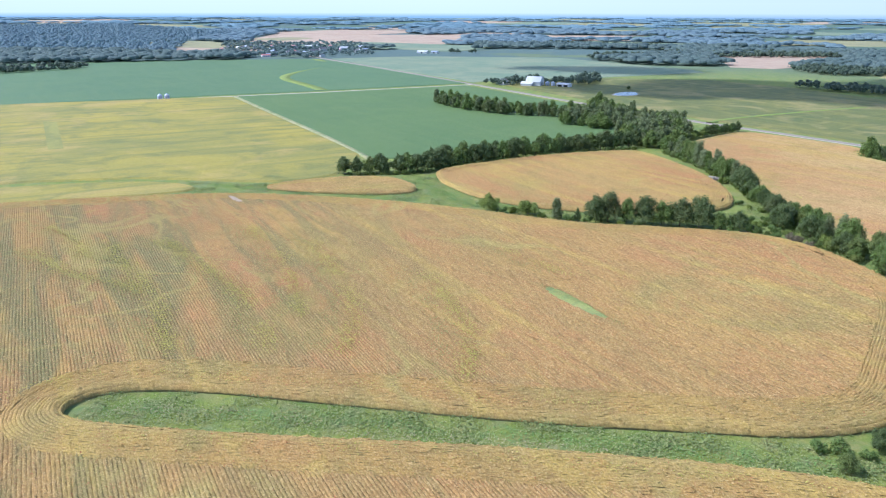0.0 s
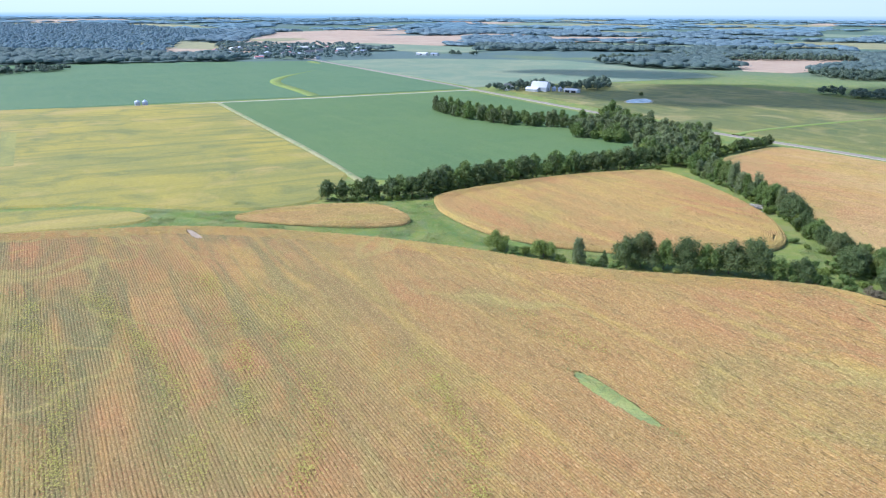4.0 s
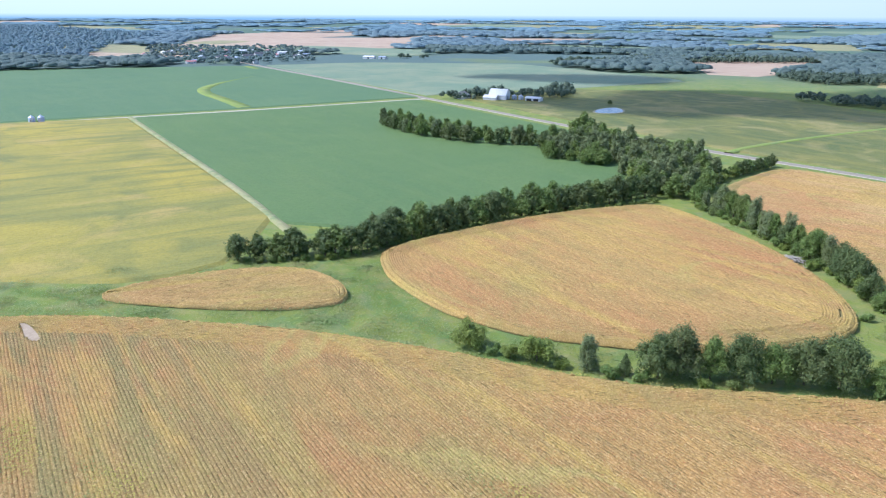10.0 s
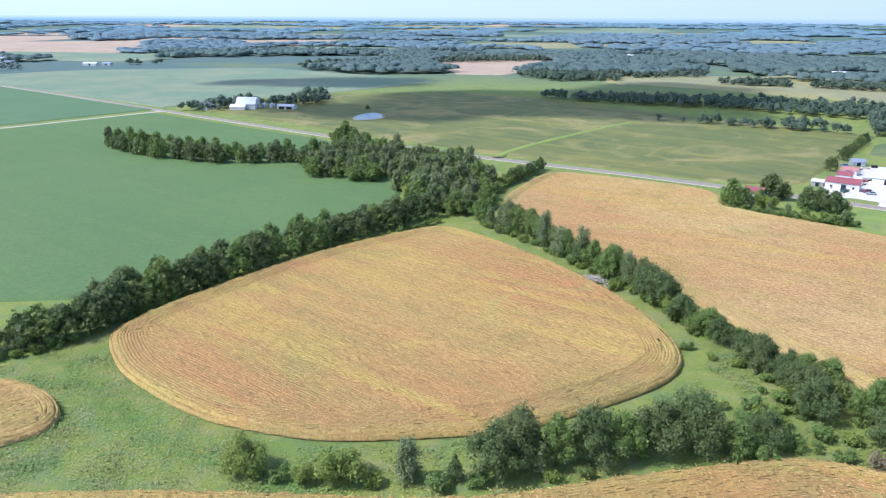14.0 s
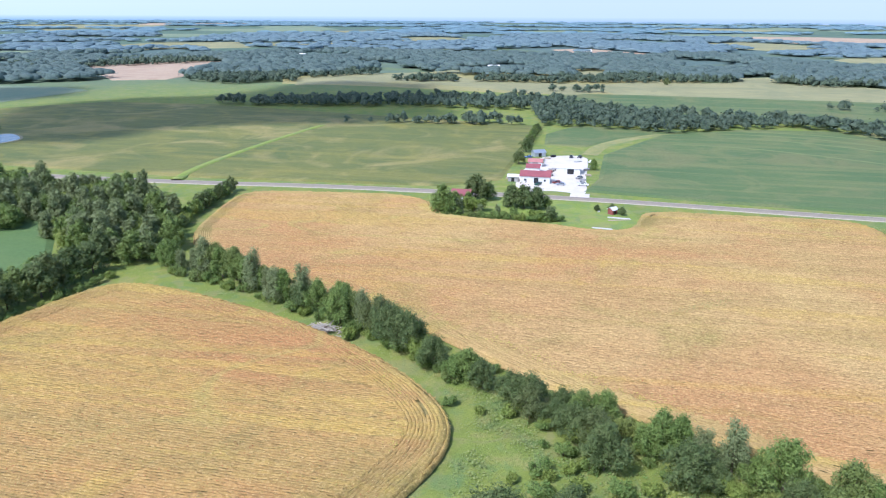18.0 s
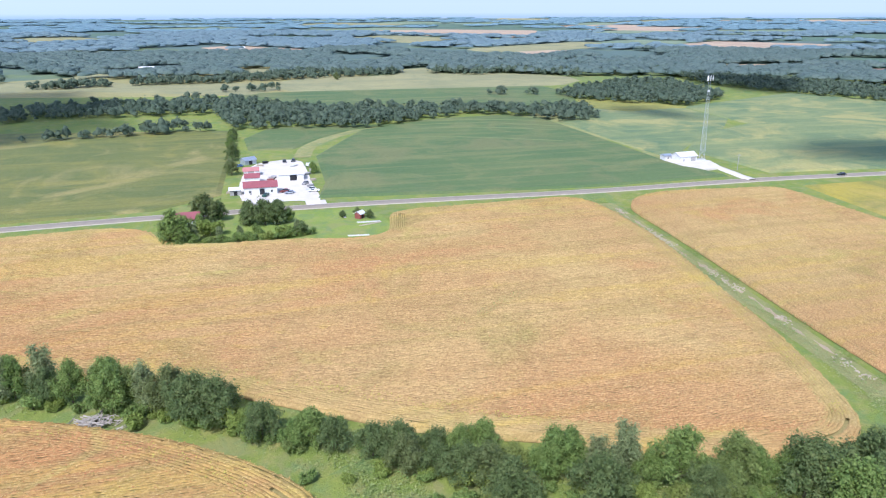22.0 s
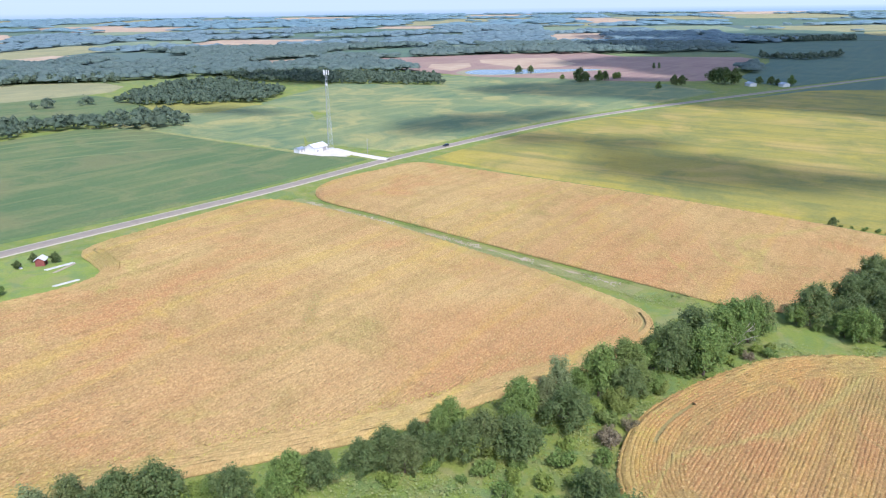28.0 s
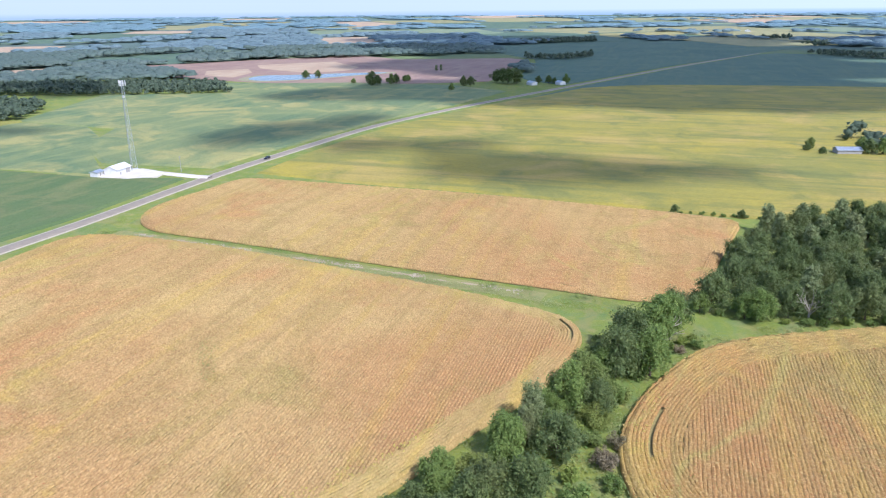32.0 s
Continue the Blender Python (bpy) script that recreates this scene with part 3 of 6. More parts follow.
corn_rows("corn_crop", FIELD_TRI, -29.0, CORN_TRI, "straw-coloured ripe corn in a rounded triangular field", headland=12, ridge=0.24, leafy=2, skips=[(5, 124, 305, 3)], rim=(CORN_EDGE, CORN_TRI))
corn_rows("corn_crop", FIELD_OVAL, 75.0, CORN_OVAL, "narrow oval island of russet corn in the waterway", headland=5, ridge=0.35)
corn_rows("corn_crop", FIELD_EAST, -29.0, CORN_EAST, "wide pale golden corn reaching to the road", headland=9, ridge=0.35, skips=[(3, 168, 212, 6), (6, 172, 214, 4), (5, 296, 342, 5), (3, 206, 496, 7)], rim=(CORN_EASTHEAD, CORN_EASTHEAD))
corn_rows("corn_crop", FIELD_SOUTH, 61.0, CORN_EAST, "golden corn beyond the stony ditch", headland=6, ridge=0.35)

slab("soybean_field", np.array([(-620, 560), (-398, 645), (-208, 712), (-50, 418), (-52, 386), (-57, 362), (-69, 351), (-84, 347), (-101, 348), (-129, 352), (-154, 354), (-200, 346), (-300, 312), (-420, 262)]),
     0.0, 0.7, SOY_YELLOW, "yellowing soybeans with green streaks beside the grass", "soybean field", ramp=2.5)
slab("soybean_field", np.array([(-200, 716), (-42, 410), (-15, 402), (110, 470), (150, 560), (122, 650), (24, 832), (-130, 748)]),
     0.0, 0.7, SOY_DEEP, "even deep green soybeans inside the tree rows", "soybean field", ramp=2.5)
slab("soybean_field", np.array([(24, 858), (-80, 1055), (-215, 1295), (-500, 1230), (-900, 1040), (-900, 400), (-430, 625), (-210, 735), (-140, 768)]),
     0.0, 0.7, SOY_GREEN, "broad green soybeans beyond the gravel road", "soybean field", ramp=2.5)
slab("soybean_field", np.array([(60, 862), (152, 668), (214, 548), (284, 444), (312, 432), (480, 518), (440, 640), (420, 700), (385, 815), (330, 900), (190, 930)]),
     0.0, 0.7, SOY_MIX, "green soybeans turning yellow beyond the road", "soybean field", ramp=2.5)
slab("soybean_field", np.array([(322, 385), (345, 328), (374, 264), (410, 204), (440, 232), (525, 280), (580, 311), (604, 347), (568, 399), (505, 432), (412, 424), (350, 392)]),
     0.0, 0.7, SOY_EAST, "green soybeans with faint terraces behind the yard", "soybean field", ramp=2.5)
slab("soybean_field", np.array([(418, 471), (455, 494), (498, 500), (542, 408), (506, 442), (470, 450), (428, 450)]),
     0.0, 0.6, SOY_EAST, "narrow green soybeans between the yard and the wood", "soybean field", ramp=2.5)
slab("soybean_field", np.array([(425, 180), (448, 128), (470, 72), (492, 20), (520, -88), (560, -200), (640, -205), (744, -150), (800, -90), (860, -45), (750, 0), (830, 95), (690, 205), (600, 165), (540, 205), (480, 215)]),
     0.0, 0.7, SOY_MEADOW, "green soybeans with pale weedy patches round the mast", "soybean field", ramp=2.5)
slab("soybean_field", np.array([(395, 168), (420, 122), (446, 68), (464, 22), (492, -88), (505, -165), (374, -205), (252, -318), (80, -330), (0, -150), (40, 0), (147, 40), (185, 74), (286, 117), (340, 145)]),
     0.0, 0.7, SOY_YELLOW, "yellow and green soybeans south of the corn", "soybean field", ramp=2.5)
slab("soybean_field", smooth_ring([(-118, 331), (-122, 325), (-135, 319), (-160, 312), (-200, 300), (-300, 270), (-400, 236), (-400, 250), (-300, 296), (-200, 334), (-165, 343), (-149, 344), (-132, 342), (-122, 337)], 1),
     0.0, 0.7, SOY_YELLOW, "tongue of yellowing soybeans between two grass strips", "soybean field", ramp=1.5)
for line in ([(556, 394), (570, 372), (578, 342), (576, 318), (566, 292)], [(514, 404), (530, 376), (538, 340), (534, 300)], [(470, 411), (486, 384), (494, 346), (491, 292)], [(536, 402), (552, 374), (559, 340), (552, 294)]):
    ribbon("terrace", smooth_line(line, 8.0), 2.0, 0.75, SOY_PALE, "pale terrace line across green soybeans", "soybean field", depth=0.7)
slab("soybean_strip", np.array([(-302, 544), (-290, 541), (-230, 432), (-237, 427)], dtype=float), 0.3, 0.76, SOY_RIM, "short strip of paler yellow soybeans", "soybean field")
ribbon("road_main", MAIN_ROAD, 7.4, 0.10, GRAVEL, "pale gravel shoulders of the country road", "road")
ribbon("road_surface", MAIN_ROAD, 5.6, 0.18, ASPHALT, "grey worn asphalt of the two-lane road", "road")
ribbon("road_cross", CROSS_ROAD, 6.0, 0.12, GRAVEL, "white gravel side road between soybean fields", "road")

# ---------------------------------------------------------------- trees
def part(name, bm, material, parent, label=""):
    me = bpy.data.meshes.new(name)
    bm.to_mesh(me)
    bm.free()
    me.materials.append(material)
    ob = new(name, me)
    ob.parent = parent
    return tagged(ob, label)


def tube(bm, a, b, r0, r1, n=6):
    a, b = Vector(a), Vector(b)
    m = (b - a).to_track_quat("Z", "Y").to_matrix()
    lo = [bm.verts.new(a + m @ Vector((math.cos(i * math.tau / n) * r0, math.sin(i * math.tau / n) * r0, 0))) for i in range(n)]
    hi = [bm.verts.new(b + m @ Vector((math.cos(i * math.tau / n) * r1, math.sin(i * math.tau / n) * r1, 0))) for i in range(n)]
    for i in range(n):
        bm.faces.new((lo[i], lo[(i + 1) % n], hi[(i + 1) % n], hi[i]))
    bm.faces.new(hi)


def leaf_cloud(rng, lobes, count, size, upward=0.7):
    """Leaf clumps over a set of lobes (centre, radii): each a small bent pair of triangles facing outwards."""
    lobes = np.asarray(lobes)
    w = (lobes[:, 3] * lobes[:, 5]) ** 1.0
    pick = rng.choice(len(lobes), count, p=w / w.sum()) if count else np.zeros(0, int)
    d = rng.normal(size=(count, 3))
    d[:, 2] += 0.25
    d /= np.linalg.norm(d, axis=1)[:, None]
    rad = rng.uniform(0.5, 1.15, count) + (rng.uniform(size=count) < 0.12) * 0.22
    c = lobes[pick, :3] + d * lobes[pick, 3:6] * rad[:, None]
    n = d + rng.normal(0, 0.75, (count, 3)) + np.array([0, 0, upward])
    n /= np.linalg.norm(n, axis=1)[:, None]
    t = np.cross(n, rng.normal(size=(count, 3)))
    t /= np.linalg.norm(t, axis=1)[:, None]
    b = np.cross(n, t)
    s = size * rng.uniform(0.4, 1.75, count)[:, None]
    v = np.stack([c - t * s, c - b * s * 0.7 - n * s * 0.25, c + t * s, c + b * s * 0.7 - n * s * 0.25], 1).reshape(-1, 3)
    f = np.arange(count * 4).reshape(-1, 4)
    keep = v.reshape(-1, 4, 3)[:, :, 2].min(axis=1) > 0.1
    return v, f[keep]


LOW = (-0.4, 0.4, 1.0, 1.45)


def clump(rng, lobes, count, size, upward=0.7, core=0.8, sides=7, bands=(-0.5, 0.1, 0.7, 1.2, 1.5)):
    """A crown: uneven bodies of foliage with leaf clumps standing out of them."""
    verts, faces, base = [], [], 0
    ring = np.arange(sides) * 2 * np.pi / sides
    k = np.arange(sides)
    for x, y, z, rx, ry, rz in lobes:
        for lat in bands:
            r = core * rng.uniform(0.82, 1.15, sides)
            verts.append(np.c_[x + rx * r * math.cos(lat) * np.cos(ring), y + ry * r * math.cos(lat) * np.sin(ring), np.maximum(z + rz * r * math.sin(lat), 0.02)])
        for j in range(len(bands) - 1):
            a, b = base + j * sides, base + (j + 1) * sides
            faces.append(np.stack([a + k, a + (k + 1) % sides, b + (k + 1) % sides, b + k], 1))
        base += len(bands) * sides
    v, f = leaf_cloud(rng, lobes, count, size, upward)
    return np.vstack([*verts, v]), np.vstack([*faces, f + base])


def stamped(shapes, sets):
    """Copies of the shapes joined into one: each set gives the places, turns, widths and heights of one shape."""
    verts, faces, base = [], [], 0
    for (v, f), (q, a, w, h) in zip(shapes, sets):
        x, y = v[None, :, 0] * w[:, None], v[None, :, 1] * w[:, None]
        c, d = np.cos(a)[:, None], np.sin(a)[:, None]
        z = v[None, :, 2] * h[:, None] + land(q[:, 0], q[:, 1])[:, None]
        verts.append(np.stack([x * c - y * d + q[:, 0, None], x * d + y * c + q[:, 1, None], z], -1).reshape(-1, 3))
        faces.append((f[None] + (base + np.arange(len(q)) * len(v))[:, None, None]).reshape(-1, 4))
        base += len(q) * len(v)
    return np.vstack(verts), np.vstack(faces)


def make_tree(name, seed, tall, wide, leaf, label, count=1900, size=0.42, shape="round", low=0.18):
    """A tapered trunk with limbs and a crown of many leaf clumps."""
    rng = np.random.default_rng(seed)
    base = new(name)
    bm = bmesh.new()
    r = 0.022 * tall + 0.04
    lean = rng.uniform(-0.3, 0.3, 2)
    knee = Vector((lean[0] * 0.5, lean[1] * 0.5, tall * 0.35))
    top = Vector((lean[0], lean[1], tall * 0.8))
    tube(bm, (0, 0, -0.2), knee, r, r * 0.7)
    tube(bm, knee, top, r * 0.7, r * 0.2)
    part("trunk", bm, BARK, base)
    lobes = []
    n = 27 if shape == "round" else 17
    if shape == "bush":
        n = 13
    bm = bmesh.new()
    for i in range(n):
        a = i * 2.4 + rng.uniform(-0.4, 0.4)
        k = (i + 0.5) / n
        if shape == "tall":
            h = tall * (0.12 + 0.78 * k)
            out = wide * 0.5 * (0.62 - 0.26 * k) * rng.uniform(0.6, 1.1)
            rr = wide * 0.5 * (0.62 - 0.16 * k) * rng.uniform(0.8, 1.15)
            rad = (rr * 0.75, rr * 0.75, rr * 1.1)
        elif shape == "cone":
            h = tall * (0.15 + 0.72 * k)
            out = wide * 0.5 * 0.45 * (1 - k)
            rr = wide * 0.5 * (0.72 - 0.55 * k)
            rad = (rr, rr, rr * 1.2)
        elif shape == "bush":
            h = tall * rng.uniform(0.2, 0.72)
            out = wide * 0.5 * rng.uniform(0.25, 0.68)
            rr = wide * 0.5 * rng.uniform(0.24, 0.42)
            rad = (rr, rr, min(rr * 0.95, tall * 0.33))
        else:
            h = tall * (low + 0.04 + 0.70 * k)
            out = wide * 0.5 * math.sin(math.pi * (0.30 + 0.64 * k)) * rng.uniform(0.35, 1.0)
            rr = wide * 0.5 * rng.uniform(0.17, 0.38)
            rad = (rr, rr, rr * rng.uniform(0.8, 1.5))
        c = (out * math.cos(a), out * math.sin(a), h)
        lobes.append((*c, *rad))
        tube(bm, (c[0] * 0.1, c[1] * 0.1, c[2] * 0.55), (c[0] * 0.85, c[1] * 0.85, c[2]), r * 0.35, r * 0.1, 4)
    if shape == "round":
        lobes.append((0, 0, tall * 0.48, wide * 0.32, wide * 0.32, tall * 0.34))
    part("limb_tier", bm, BARK, base)
    v, f = clump(rng, lobes, count, size, 0.7, 0.6, 5, LOW)
    crown = mesh_object("crown", v, f, leaf, True)
    crown.parent = base
    return tagged(base, label, "tree" if shape != "bush" else "bush")


KINDS = {}


def plant(kind, x, y, scale=1.0, turn=None, rng=random, group=""):
    """One more tree of a kind."""
    ob = KINDS[kind]
    a = rng.uniform(0, 360) if turn is None else turn
    m = pose(x, y, float(land(x, y)), 0, 0, a) @ Matrix.Diagonal((scale * rng.uniform(0.92, 1.08), scale * rng.uniform(0.92, 1.08), scale, 1))
    if not ob.get("used"):
        ob["used"] = 1
        ob.matrix_basis = m
        made = ob
    else:
        made = copy_thing(ob, m)
        made.scale = m.to_scale()
    if group:
        tagged(made, group=group)
    return made


def kinds():
    spec = [("oak", 11, 9, 9.5, LEAF_DARK, "dark green spreading field tree in a tree row", "round", 4600),
            ("oak_b", 12, 8, 8.5, LEAF_DARK, "dense dark green rounded tree in a tree row", "round", 4200),
            ("maple", 13, 9.5, 8, LEAF_MID, "full green leafy tree among its neighbours", "round", 4200),
            ("maple_b", 14, 7.5, 7.5, LEAF_MID, "green rounded young tree at the field edge", "round", 3800),
            ("willow", 15, 10.5, 6.5, LEAF_GREY, "tall grey-green tree with upright branches", "tall", 4000),
            ("willow_b", 16, 9, 5.5, LEAF_GREY, "slim grey-green tree with a feathery top", "tall", 3400),
            ("lime", 17, 6.5, 8.5, LEAF_LIME, "low yellow-green billowing tree by the waterway", "bush", 4000),
            ("shrub", 18, 2.6, 4.2, LEAF_MID, "low green shrub in the rough grass", "bush", 760),
            ("shrub_b", 19, 2.2, 3.6, LEAF_LIME, "low yellow-green shrub in the rough grass", "bush", 680),
            ("russet", 21, 4.2, 6.0, LEAF_RUSSET, "brownish half-dead shrub among green ones", "bush", 1300),
            ("cedar", 20, 7, 4.0, LEAF_DARK, "dark pointed evergreen beside other trees", "cone", 1900)]
    for name, seed, tall, wide, leaf, label, shape, count in spec:
        nm = "shrub" if name.startswith(("shrub", "russet")) else "tree"
        if nm == "tree" and name != "cedar":
            KINDS["far_" + name] = make_tree(nm, seed + 40, tall, wide, leaf, label, int(count * 0.32), 0.42, shape)
        KINDS[name] = make_tree(nm, seed, tall, wide, leaf, label, int(count * 1.35), 0.19 if shape != "bush" or tall > 4 else 0.2, shape)


kinds()
pick = random.Random(5)


def tree_row(line, gap, spread, mix, lo=0.8, hi=1.15, group="", seed=1):
    rnd = random.Random(seed)
    for x, y in resample(np.asarray(line, dtype=float), gap):
        plant(rnd.choice(mix), x + rnd.uniform(-spread, spread), y + rnd.uniform(-spread, spread), rnd.uniform(lo, hi), rng=rnd, group=group)


def tree_patch(ring, gap, mix, lo=0.8, hi=1.15, group="", seed=1):
    rnd = random.Random(seed)
    ring = np.asarray(ring, dtype=float)
    (x0, y0), (x1, y1) = ring.min(axis=0), ring.max(axis=0)
    for j, y in enumerate(np.arange(y0, y1, gap * 0.87)):
        for x in np.arange(x0 + (j % 2) * gap / 2, x1, gap):
            p = np.array([[x + rnd.uniform(-0.3, 0.3) * gap, y + rnd.uniform(-0.3, 0.3) * gap]])
            if inside(ring, p)[0]:
                plant(rnd.choice(mix), p[0, 0], p[0, 1], rnd.uniform(lo, hi), rng=rnd, group=group)


def joined_wood(rings, gap, mix, lo, hi, label, seed):
    """A wood of the same trees, too many to count, as one mesh."""
    rnd = random.Random(seed)
    verts, faces, mats, base, leaves = [], [], [], 0, []
    source = {}
    for kind in set(mix):
        me = [o for o in KINDS[kind].children if o.name.startswith("crown")][0].data
        v = np.empty(len(me.vertices) * 3)
        me.vertices.foreach_get("co", v)
        f = np.empty(len(me.polygons) * 4, dtype=int)
        me.polygons.foreach_get("vertices", f)
        if me.materials[0] not in leaves:
            leaves.append(me.materials[0])
        source[kind] = (v.reshape(-1, 3), f.reshape(-1, 4), me.materials[0])
    for ring in rings:
        ring = np.asarray(ring, dtype=float)
        (x0, y0), (x1, y1) = ring.min(axis=0), ring.max(axis=0)
        for j, y in enumerate(np.arange(y0, y1, gap * 0.87)):
            for x in np.arange(x0 + (j % 2) * gap / 2, x1, gap):
                p = np.array([[x + rnd.uniform(-0.35, 0.35) * gap, y + rnd.uniform(-0.35, 0.35) * gap]])
                if not inside(ring, p)[0]:
                    continue
                v, f, leaf = source[rnd.choice(mix)]
                m = pose(p[0, 0], p[0, 1], float(land(p[0, 0], p[0, 1])), 0, 0, rnd.uniform(0, 360)) @ Matrix.Scale(rnd.uniform(lo, hi), 4)
                m = np.array(m)
                verts.append(v @ m[:3, :3].T + m[:3, 3])
                faces.append(f + base)
                mats.append(np.full(len(f), leaves.index(leaf)))
                base += len(v)
    ob = mesh_object("woods", np.vstack(verts), np.vstack(faces), leaves[0])
    for leaf in leaves[1:]:
        ob.data.materials.append(leaf)
    ob.data.polygons.foreach_set("material_index", np.concatenate(mats).astype(np.int32))
    return tagged(ob, label, "woods", kind="stuff")


HEDGE = ["far_oak", "far_oak_b", "far_maple", "far_oak", "far_maple_b"]
tree_row([(-50, 365), (-35, 367), (-18, 369), (-5, 376), (12, 391), (44, 409), (80, 428), (114, 442)], 5.2, 1.5, HEDGE, 0.95, 1.35, "hedgerow trees", 2)
tree_row([(-6, 385), (14, 402), (44, 420), (80, 438), (108, 452)], 11, 2, HEDGE, 0.9, 1.2, "hedgerow trees", 3)
tree_row([(-48, 362), (-20, 364), (-8, 370), (8, 384), (44, 404), (80, 421), (116, 434)], 4, 0.8, ["shrub", "shrub", "shrub_b"], 0.7, 1.2, "hedge shrubs", 31)
tree_row([(-4, 682), (22, 634), (56, 600), (90, 590)], 7.5, 3, ["far_oak_b", "far_maple", "far_willow", "far_maple"], 0.8, 1.3, "wood trees", 51)
tree_row([(-8, 672), (17, 625), (53, 590), (88, 576)], 6, 3, ["far_oak_b", "far_maple", "far_willow", "far_oak"], 0.9, 1.25, "wood trees", 5)
tree_row([(160, 470), (186, 493), (207, 506)], 4, 1.4, ["far_maple_b", "far_oak_b", "far_lime"], 0.6, 0.95, "roadside trees", 7)
WOODMIX = ["far_maple", "far_maple_b", "far_willow", "far_willow", "far_lime", "far_oak_b", "far_willow_b"]
joined_wood([[(119, 446), (134, 436), (150, 452), (162, 474), (170, 500), (160, 520), (130, 512), (119, 496), (117, 470)],
             [(90, 530), (112, 514), (132, 512), (142, 530), (140, 560), (128, 600), (104, 590), (92, 570)],
             [(142, 522), (160, 516), (178, 522), (172, 540), (154, 560), (146, 590), (138, 645), (128, 640), (130, 600), (142, 560)]],
            6.8, WOODMIX, 0.75, 1.4, "mixed green creek wood beyond the hedgerow", 41)
tree_row([(134, 432), (141, 408), (141, 380), (146, 352), (142, 325)], 3.9, 1.7, ["willow", "maple", "oak_b", "willow_b", "maple", "lime"], 0.8, 1.3, "creek trees", 8)
tree_row([(131, 425), (137, 400), (139, 375), (142, 345), (139, 310)], 3.2, 1.6, ["shrub", "shrub_b", "shrub"], 0.7, 1.5, "creek shrubs", 32)
tree_row([(141, 322), (139, 305), (138, 290), (137, 272)], 5, 1.6, ["oak_b", "willow_b", "oak_b", "maple_b"], 0.7, 1.05, "creek trees", 9)
tree_row([(144, 284), (142, 266), (143, 250), (147, 232), (149, 214)], 4.2, 2.2, ["willow", "maple", "maple", "maple_b", "oak_b", "lime"], 0.75, 1.35, "creek trees", 10)
tree_row([(138, 276), (137, 262), (137, 250), (140, 236), (143, 218), (144, 204)], 4.6, 2.2, ["oak_b", "shrub", "maple_b", "shrub_b", "lime", "shrub"], 0.6, 1.0, "creek trees", 33)
tree_row([(149, 208), (147, 201), (150, 193), (152, 187)], 4.5, 1.6, ["oak", "oak_b", "maple"], 1.2, 1.5, "creek trees", 11)
tree_patch([(150, 172), (133, 163), (113, 147), (88, 112), (110, 60), (150, 46), (172, 84), (166, 125), (158, 150)], 9.5, ["oak", "oak_b", "far_oak_b", "far_willow", "oak"], 0.95, 1.25, "wood trees", 12)
tree_row([(151, 174), (133, 165), (113, 149), (98, 130)], 5, 1.0, ["shrub", "shrub_b", "maple_b"], 0.7, 1.2, "wood edge", 34)
for k, x, y, s in (("lime", 20, 295, 1.0), ("lime", 35, 286, 1.05), ("lime", 29, 288, 0.6), ("willow_b", 46, 281, 0.85), ("cedar", 54, 278, 0.75), ("oak_b", 61, 276, 1.1),
                   ("oak", 66, 277, 1.1), ("maple", 73, 275, 0.9), ("oak", 80, 273, 1.05), ("maple_b", 86, 272, 1.05), ("oak_b", 93, 271, 1.1),
                   ("oak", 100, 269, 1.15), ("maple_b", 106, 264, 0.85), ("oak_b", 113, 264, 0.8), ("shrub", 25, 290, 1.0), ("shrub_b", 40, 282, 1.1), ("shrub", 50, 277, 1.2),
                   ("shrub", 57, 275, 1.0), ("shrub_b", 70, 271, 1.0), ("shrub", 76, 270, 0.9), ("shrub", 110, 260, 1.2), ("shrub", 118, 262, 1.3), ("shrub_b", 122, 268, 1.2),
                   ("shrub", 116, 272, 1.3), ("shrub", 126, 262, 1.2), ("shrub_b", 130, 258, 1.1), ("maple_b", 74, 112, 0.5), ("oak_b", 84, 119, 0.55), ("oak_b", 90, 118, 0.6),
                   ("shrub", 72, 119, 1.0), ("shrub", 76, 118, 1.1), ("shrub", 80, 116, 0.9), ("maple_b", 94, 112, 0.7)):
    plant(k, x, y, s * 1.17 if y > 200 else s, group="trees at the waterway", rng=pick)
for k, x, y, s in (("maple", 141, 353, 1.1), ("willow", 144, 347, 1.05), ("maple", 145, 357, 1.0), ("shrub_b", 137, 345, 1.5), ("shrub", 126, 221, 0.3), ("maple", 141, 214, 1.25), ("oak", 146, 220, 1.3), ("lime", 137, 240, 0.9), ("oak_b", 136, 254, 1.1), ("oak_b", 131, 268, 1.1),
                   ("shrub", 134, 246, 1.3), ("shrub_b", 139, 228, 1.4), ("shrub", 130, 276, 1.2), ("shrub_b", 126, 272, 1.1), ("shrub", 122, 276, 1.2), ("shrub_b", 136, 284, 1.1)):
    plant(k, x, y, s, group="creek trees", rng=pick)
for x, y, s in ((128, 250, 1.0), (130, 243, 0.8), (142, 199, 0.6), (139, 155, 1.0), (126, 152, 0.8), (129, 249, 0.8), (74, 426, 0.9)):
    plant("russet", x, y, s, group="creek shrubs", rng=pick)

